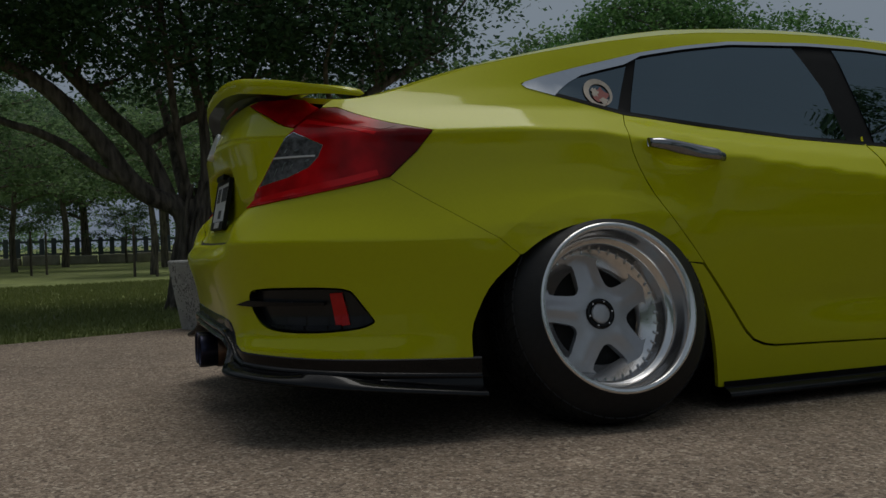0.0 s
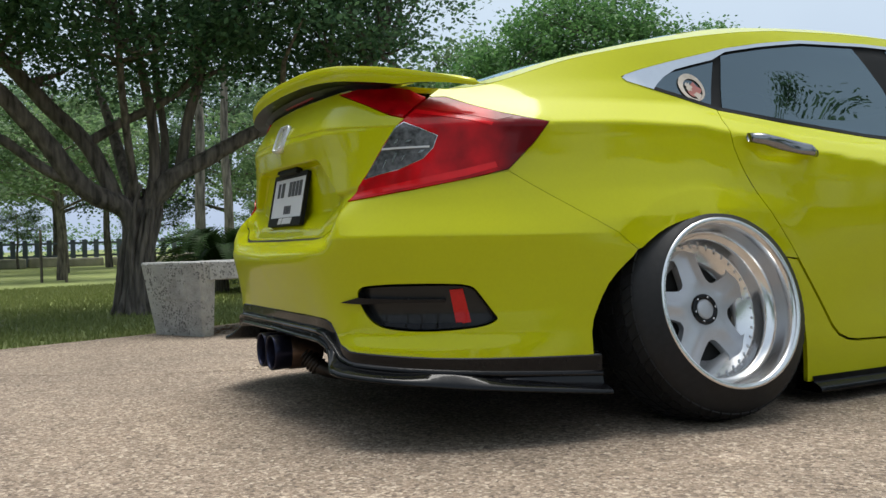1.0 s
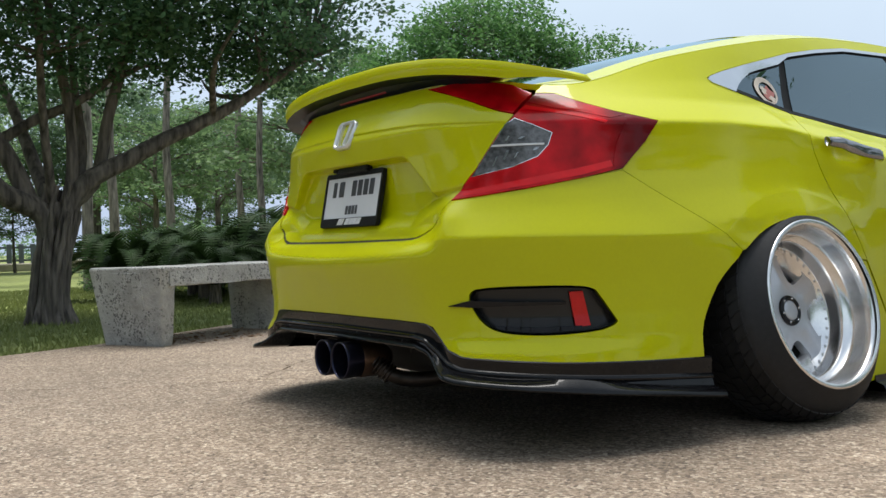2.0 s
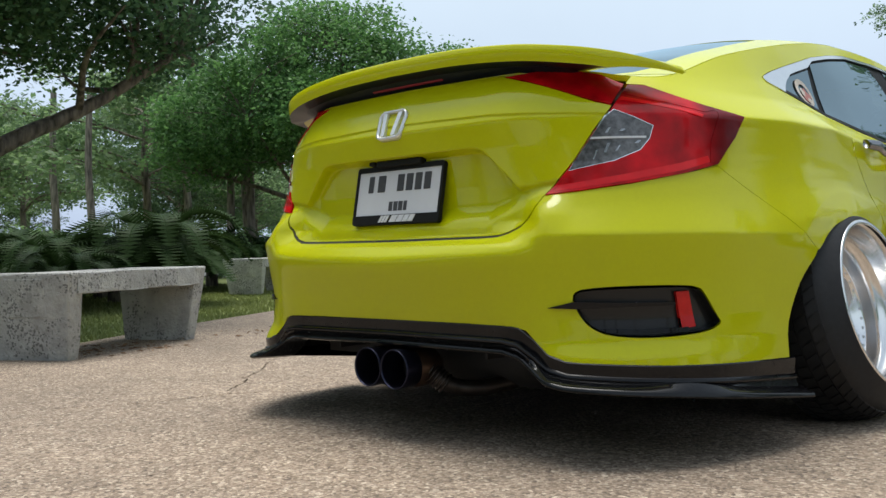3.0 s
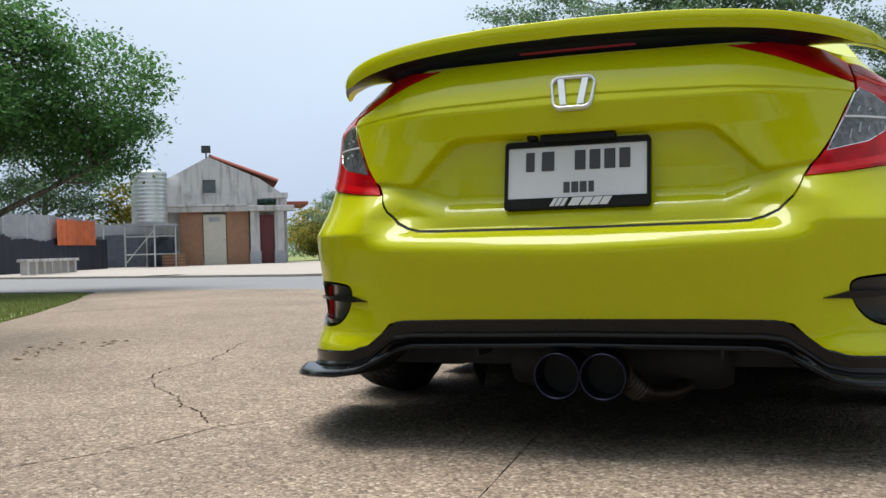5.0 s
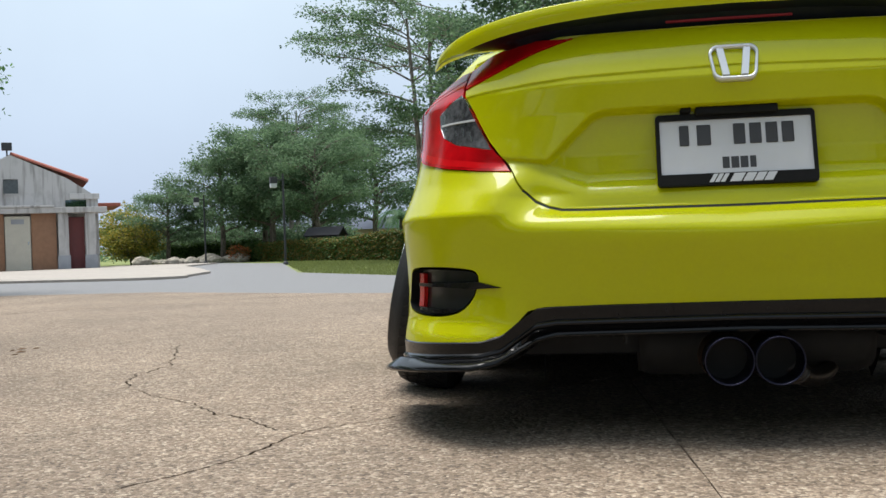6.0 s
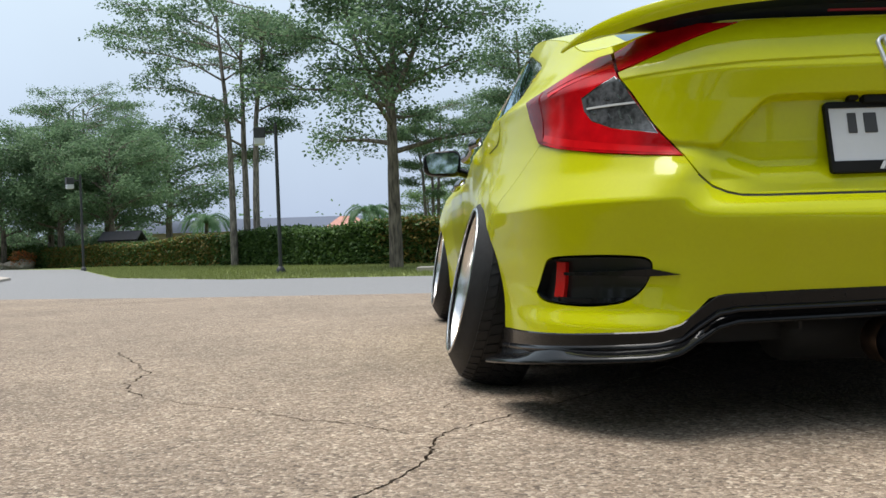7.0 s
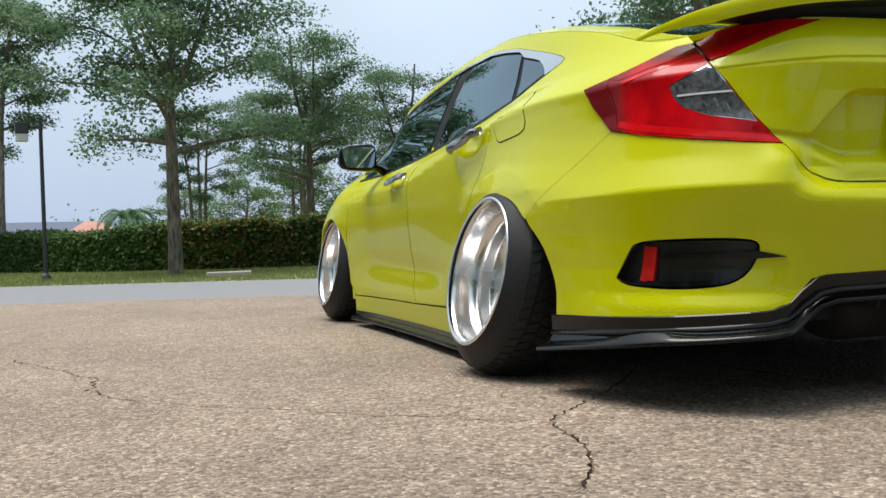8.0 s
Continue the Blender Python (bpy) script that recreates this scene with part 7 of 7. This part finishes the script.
for x in (3.42, 4.42):
    part("pillar", boxed(x, -1.05, 0, x + .38, -.75, 2.199, .01), WALLM, house, "weathered white porch pillar")
part("plinth", boxed(3.38, -1.07, 0, 3.84, -.72, .55, .01), GREYM, house)
part("plinth", boxed(4.38, -1.07, 0, 4.84, -.72, .55, .01), GREYM, house)
for x0, x1 in ((.58, 1.50), (2.46, 3.36)):
    bd = part("board_wall", boxed(x0, -.86, 0, x1, -.80, 2.199), BRICKM, house, "reddish-brown boarding")
    for k in range(6):
        xx = x0 + (x1 - x0) * (k + .5) / 6
        part("batten", boxed(xx - .012, -.875, 0, xx + .012, -.861, 2.19), BRICKM, bd)
dr = part("door", boxed(1.53, -.92, .02, 2.43, -.86, 2.10, .01), DOORM, house, "pale cream panel door")
part("vent", boxed(1.75, -.935, 1.80, 2.21, -.921, 1.98), GREYM, dr)
part("handle", boxed(2.33, -.95, 1.0, 2.37, -.921, 1.12, .004), CHROME, dr)
part("door", boxed(3.80, -.60, .02, 4.40, -.55, 2.05, .01), MAROON, house, "maroon side door")
fl = part("floodlight", boxed(1.50, -.10, 4.72, 1.88, .16, 5.02, .02, pose(0, 0, 0)), POLEM, house, "square floodlight on the gable")
part("bracket", boxed(1.66, .0, 4.50, 1.72, .06, 4.719), POLEM, fl)
part("rear_roof", boxed(HW - .1, 2.5, 2.6, HW + 1.1, 6.5, 2.75, .02, pose(0, 0, 0)), TILEM, house)

tank = holder("water_tank", pose(-23.22, 30.08, 0))
tagged(tank, "ribbed steel water tank on a pipe stand", "water tank")
profile = []
for i in range(13):
    z = 1.78 + i * .155
    profile += [(.68, z), (.70, z + .05), (.68, z + .10)]
profile = [(.02, 1.74), (.68, 1.74)] + profile + [(.66, 3.80), (.02, 3.88)]
co, q = lathe(profile, 40)
hang("tank_body", mesh_np("tank_body", co, quads=q), METALM, tank, "ribbed bright steel tank")
part("deck", boxed(-.74, -.74, 1.66, .74, .74, 1.739), GREYM, tank)
for x in (-.68, .68):
    for y in (-.68, .68):
        co, q = tube([(x, y, .0), (x, y, 1.66)], [.035, .035], 8)
        hang("stand_leg", mesh_np("stand_leg", co, quads=q), METALM, tank)
for z in (.55, 1.25):
    for a in ((-.68, -.68, .68, -.68), (-.68, .68, .68, .68), (-.68, -.68, -.68, .68), (.68, -.68, .68, .68)):
        co, q = tube([(a[0], a[1], z), (a[2], a[3], z)], [.025, .025], 6)
        hang("rail", mesh_np("rail", co, quads=q), METALM, tank)
co, q = tube([(-.68, -.68, .2), (.68, -.68, 1.5)], [.025, .025], 6)
hang("brace", mesh_np("brace", co, quads=q), METALM, tank)

# screen of slate-grey sheets between house and fence, with a covered heap and a crate before it
SLATE = plain("slate_sheet", (.085, .095, .125), .7, vary=.35, scale=6, bump=.2, bscale=30)
TARP = plain("dark_tarpaulin", (.018, .022, .040), .6, vary=.4, scale=8)
screen = holder("sheet_screen", Matrix(((hd_[0], -hd_[1], 0, HA[0] - hd_[0] * 3.3), (hd_[1], hd_[0], 0, HA[1] - hd_[1] * 3.3), (0, 0, 1, 0), (0, 0, 0, 1))))
tagged(screen, "slate-grey corrugated sheet screen beside the house", "fence")
xs_ = np.linspace(0, .80, 33)
zs_ = (0, 1.35)
co = np.array([(x, yy + .014 * math.sin(x * 62), z) for yy in (0, .01) for z in zs_ for x in xs_])
qd = [(i, i + 1, i + 34, i + 33) for i in range(32)]
sheet = mesh_np("sheet", co, quads=qd + [tuple(k + 66 for k in f[::-1]) for f in qd])
for i in range(4):
    o = hang("sheet", sheet, SLATE, screen)
    o.matrix_basis = pose(i * .81, .02 * (i % 2), .02 * (i % 3), 0, 1.2 * (-1) ** i, 0)
    part("upper_board", boxed(i * .81, .04, 1.30, i * .81 + .79, .07, 1.86 - .05 * (i % 2)), GREYM, screen, "paler upper board")
for i in range(5):
    part("post", boxed(i * .81 - .03, .071, -.05, i * .81 + .03, .13, 1.95), METALM, screen)
bm = bmesh.new()
bmesh.ops.create_icosphere(bm, subdivisions=4, radius=1)
for v in bm.verts:
    p = v.co.copy()
    v.co *= 1 + .20 * noise.noise(p * 1.6) + .07 * noise.noise(p * 6)
    v.co.x += .30 * v.co.z
    v.co = (v.co.x * .55, v.co.y * .45, max(-.02, v.co.z * .80 + .55))
heap = part("tarpaulin_cover", bm, TARP, None, smooth=True)
heap.matrix_world = pose(-23.25, 30.9, 0, 0, 0, 31)
tagged(heap, "dark tarpaulin cover humped behind the tank stand", "tarpaulin")
crate = holder("crate", pose(-22.75, 30.95, 0, 0, 0, 31))
tagged(crate, "brown wooden crate beside the tank stand", "crate")
part("crate_body", boxed(-.42, -.22, 0, .42, .22, .50), DARK, crate)
for i in range(4):
    part("slat", boxed(-.45, -.245, .01 + i * .125, .45, -.221, .115 + i * .125, .004), BRICKM, crate)
part("lid", boxed(-.46, -.25, .501, .46, .25, .53, .004), BRICKM, crate)

fence = holder("tarpaulin_fence")
tagged(fence, "post fence hung with blue and grey tarpaulins", "fence")
fa, fb = np.array((-24.6, 29.0)), np.array((-21.6, 17.6))


def cloth(t0, t1, z0, z1, mat, name, label, seed, off):
    r = np.random.default_rng(seed)
    d = (fb - fa) / np.linalg.norm(fb - fa)
    nrm = np.array((-d[1], d[0]))
    if nrm[0] < 0:
        nrm = -nrm
    nu, nv = 60, 8
    u = np.linspace(t0, t1, nu)
    fold = np.convolve(r.normal(0, .07, nu + 8), np.ones(5) / 5, "same")[:nu]
    co = []
    for j in range(nv):
        z = z0 + (z1 - z0) * j / (nv - 1)
        p = fa + (fb - fa) * u[:, None] + nrm * (off + fold * (1.2 - .6 * j / nv))[:, None]
        co.append(np.column_stack([p, np.full(nu, z) + (1.4 * fold if j == nv - 1 else 0)]))
    co = np.array(co).reshape(-1, 3)
    back = co - np.array([*(nrm * .012), 0])
    n = nu * nv
    q = [(j * nu + i, j * nu + i + 1, (j + 1) * nu + i + 1, (j + 1) * nu + i) for j in range(nv - 1) for i in range(nu - 1)]
    q = np.array(q)
    hang(name, mesh_np(name, np.concatenate([co, back]), quads=np.concatenate([q, q[:, ::-1] + n])), mat, fence, label)


cloth(.0, .62, .02, 1.15, BLUEM, "tarpaulin", "dark blue tarpaulin", 1, .12)
cloth(.60, 1.0, .02, 1.25, BLUEM, "tarpaulin", "dark blue tarpaulin", 2, .12)
cloth(.05, 1.0, 1.05, 1.95, GREYM, "sheeting", "grey sheeting", 3, .0)
cloth(.10, .36, .95, 1.85, ORANGEM, "banner", "orange cloth banner", 4, .20)
for i in range(9):
    p = fa + (fb - fa) * i / 8
    co, q = tube([(*p, -.05), (*p, 2.0)], [.035, .035], 6)
    hang("post", mesh_np("post", co, quads=q), METALM, fence)

# low white kerb wall in front of the fence
wl_ = holder("low_wall", pose(-19.8, 20.6, .06, 0, 0, 105))
tagged(wl_, "low white slatted wall", "wall")
part("cap", boxed(-1.6, -.15, .36, 1.6, .15, .44, .01), WALLM, wl_)
for i in range(7):
    part("slat", boxed(-1.5 + i * .48, -.10, 0, -1.36 + i * .48, .10, .359), WALLM, wl_)

# rocks and an orange bush near the far trees
rr = random.Random(77)
bm = bmesh.new()
bmesh.ops.create_icosphere(bm, subdivisions=3, radius=1)
for v in bm.verts:
    v.co *= 1 + .22 * noise.noise(v.co * 1.7)
    v.co.z *= .6
rock = part("rock", bm, ROCKM, None)
rock.matrix_world = pose(-18.5, 43.0, .1) @ Matrix.Scale(.45, 4)
tagged(rock, "pale rounded landscape rock", "rock", "landscape rocks")
for i in range(13):
    s = rr.uniform(.22, .5)
    copy_thing(rock, pose(-21.2 + i * .36 + rr.uniform(-.2, .2), 42.6 + rr.uniform(-1.2, .8), s * .3, 0, 0, rr.uniform(0, 360)) @ Matrix.Scale(s / .45, 4))
LEAF_ORA = leafy("orange_flowers", (.12, .16, .05), (.62, .16, .06), .3)
ob_limbs = [([(0, 0, -.05), (.12 * math.cos(a), .12 * math.sin(a), .2), (.32 * math.cos(a), .32 * math.sin(a), .5)], .02, .008) for a in np.linspace(0, 6.28, 6)[:-1]]
wood, leaves = grow(ob_limbs, [((0, 0, .42), (.42, .42, .34)), ((.25, .1, .3), (.25, .25, .22))], 70, 22, .09, .09, 63)
tree("orange_shrub", "orange flowering bush beside the rocks", "shrub", pose(-16.75, 42.8, 0), wood, leaves, BARKB, LEAF_ORA)

# far long building and a small pink house behind the hedge
def block_house(x, y, w, d, h, turn, wall, roofm, label, nwin):
    b = holder("building", pose(x, y, 0, 0, 0, turn))
    tagged(b, label, "building")
    part("wall", boxed(-w / 2, 0, -.05, w / 2, d, h), wall, b)
    bm = bmesh.new()
    pts = [(-w / 2 - .4, -.4, h), (w / 2 + .4, -.4, h), (w / 2 + .4, d + .4, h), (-w / 2 - .4, d + .4, h), (-w / 2 + .6, d / 2, h + d * .28), (w / 2 - .6, d / 2, h + d * .28)]
    v = [bm.verts.new(p) for p in pts]
    for f in ((0, 1, 5, 4), (2, 3, 4, 5), (1, 2, 5), (3, 0, 4), (0, 3, 2, 1)):
        bm.faces.new([v[i] for i in f])
    part("roof", bm, roofm, b)
    for i in range(nwin):
        xx = -w / 2 + w * (i + .5) / nwin
        wn_ = part("window", boxed(xx - w / nwin * .28, -.06, h * .42, xx + w / nwin * .28, -.005, h * .80), TINT, b)
        part("sill", boxed(xx - w / nwin * .32, -.16, h * .38, xx + w / nwin * .32, -.002, h * .419), WALLM, wn_)


PINKR = plain("faded_tile", (.40, .20, .16), .85, vary=.2, scale=4)
PINKM = plain("pink_render", (.50, .30, .24), .9, vary=.15, scale=1)
CREAMM = plain("cream_render", (.55, .45, .36), .9, vary=.15, scale=1)
BLUER = plain("grey_blue_sheet_roof", (.09, .11, .16), .8, vary=.15)
block_house(-11, 66, 22, 3.2, 1.75, 6, CREAMM, BLUER, "long low cream building with grey-blue roof", 12)
block_house(-2.4, 54, 2.0, 2.4, 1.55, 4, PINKM, PINKR, "small pink house with tiled roof", 2)

# dark pitched shelter just behind the hedge
shelter = holder("garden_shelter", pose(-11.5, 39.4, 0, 0, 0, -12))
tagged(shelter, "small dark pitched garden shelter behind the hedge", "shelter")
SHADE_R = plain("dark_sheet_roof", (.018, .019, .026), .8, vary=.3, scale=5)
for s in (1, -1):
    bm = boxed(-.85, -.02, -.03, .85, .62, .03)
    bmesh.ops.transform(bm, matrix=Matrix.Translation((0, 0, 1.40)) @ Matrix.Scale(s, 4, (0, 1, 0)) @ Matrix.Rotation(-.62, 4, "X"), verts=bm.verts)
    bmesh.ops.recalc_face_normals(bm, faces=bm.faces)
    part("roof", bm, SHADE_R, shelter)
    for x in (-.75, .75):
        part("post", boxed(x - .03, s * .42 - .03, -.04, x + .03, s * .42 + .03, 1.06), BARKB, shelter)

# tree stakes on the lawn
for x, y in ((-16.5, .2), (-16.1, .6), (-20.5, -1.6), (-20.1, -1.9)):
    co, q = tube([(x, y, -.05), (x + .02, y, .95)], [.028, .024], 6)
    ob = new("stake", mesh_np("stake", co, quads=q))
    ob.data.materials.append(BARKB)
    tagged(ob, "thin wooden tree stake on the lawn", "stake", "tree stakes")

# woods closing the horizon all round
r = np.random.default_rng(99)
cs = []
for i in range(900):
    a = r.random() * 6.283
    d = r.uniform(85, 130)
    hgt = r.uniform(1.2, 3.8)
    cs.append((d * math.cos(a), d * math.sin(a), r.uniform(.5, hgt)))
co, q = leaf_cloud(np.array(cs), 1.4, 110, .42, r, .6)
woods = new("far_woods", mesh_np("far_woods", co, quads=q, smooth=False))
woods.data.materials.append(LEAF_FAR)
tagged(woods, "distant green woods along the horizon", "woods", kind="stuff")

# pale stone border and picket fence far across the lawn, drain cover on the verge
bd = holder("stone_border")
tagged(bd, "low pale stone border across the lawn", "border")
for i in range(34):
    bm = boxed(-.62, -.22, -.05, .62, .22, .24 + .10 * rr.random(), .05)
    st_ = part("stone", bm, ROCKM, bd)
    st_.matrix_world = pose(-34.5 + rr.uniform(-.1, .1), -22 + i * 1.3, 0, 0, 0, 90 + rr.uniform(-5, 5))
pf = holder("picket_fence")
tagged(pf, "pale blue-grey picket fence across the lawn", "fence")
FENCEM = plain("fence_paint", (.15, .17, .20), .7, vary=.25, scale=3)
pick = None
for i in range(110):
    if pick is None:
        pick = part("picket", boxed(-.04, -.09, -.05, .04, .09, .95, .01), FENCEM, pf)
        pick.location = (-36.5, -24, 0)
    else:
        o = hang("picket", pick.data, FENCEM, pf)
        o.location = (-36.5, -24 + i * .42, 0)
for z in (.30, .78):
    part("rail", boxed(-36.56, -24.3, z, -36.52, 22.2, z + .08), FENCEM, pf)
part_ob = part("drain_cover", boxed(-.40, -.35, -.05, .36, .35, .05, .008), PALE, None)
part_ob.matrix_world = pose(-.02, 15.3, 0, 0, 0, -8)
tagged(part_ob, "pale concrete drain cover on the grass verge", "drain cover")

# dry leaves blown against the bench and the lawn edge
r = np.random.default_rng(44)
pts_ = np.concatenate([np.column_stack([-2.95 - .45 * r.random(90) + r.normal(0, .07, 90), .25 + .9 * r.random(90), np.full(90, .004)]), np.column_stack([-3.25 - .5 * r.random(60), .2 + 2.4 * r.random(60), np.full(60, .003)])])
d_ = r.random(150) * 6.283
ll_ = (.012 + .022 * r.random(150))[:, None]
dx_, nx_ = np.column_stack([np.cos(d_), np.sin(d_), r.normal(0, .12, 150)]), np.column_stack([-np.sin(d_), np.cos(d_), r.normal(0, .12, 150)])
up_ = np.array([0, 0, .006])
co = np.stack([pts_, pts_ + dx_ * ll_ + nx_ * ll_ * .4 + up_, pts_ + dx_ * ll_ * 2, pts_ + dx_ * ll_ - nx_ * ll_ * .4 + up_], 1).reshape(-1, 3)
litter = new("leaf_litter", mesh_np("leaf_litter", co, quads=np.arange(600).reshape(-1, 4), smooth=False))
litter.data.materials.append(leafy("dry_leaves", (.12, .06, .03), (.24, .14, .07), .2))
tagged(litter, "dry brown leaves lying beside the bench", "leaves", kind="stuff")
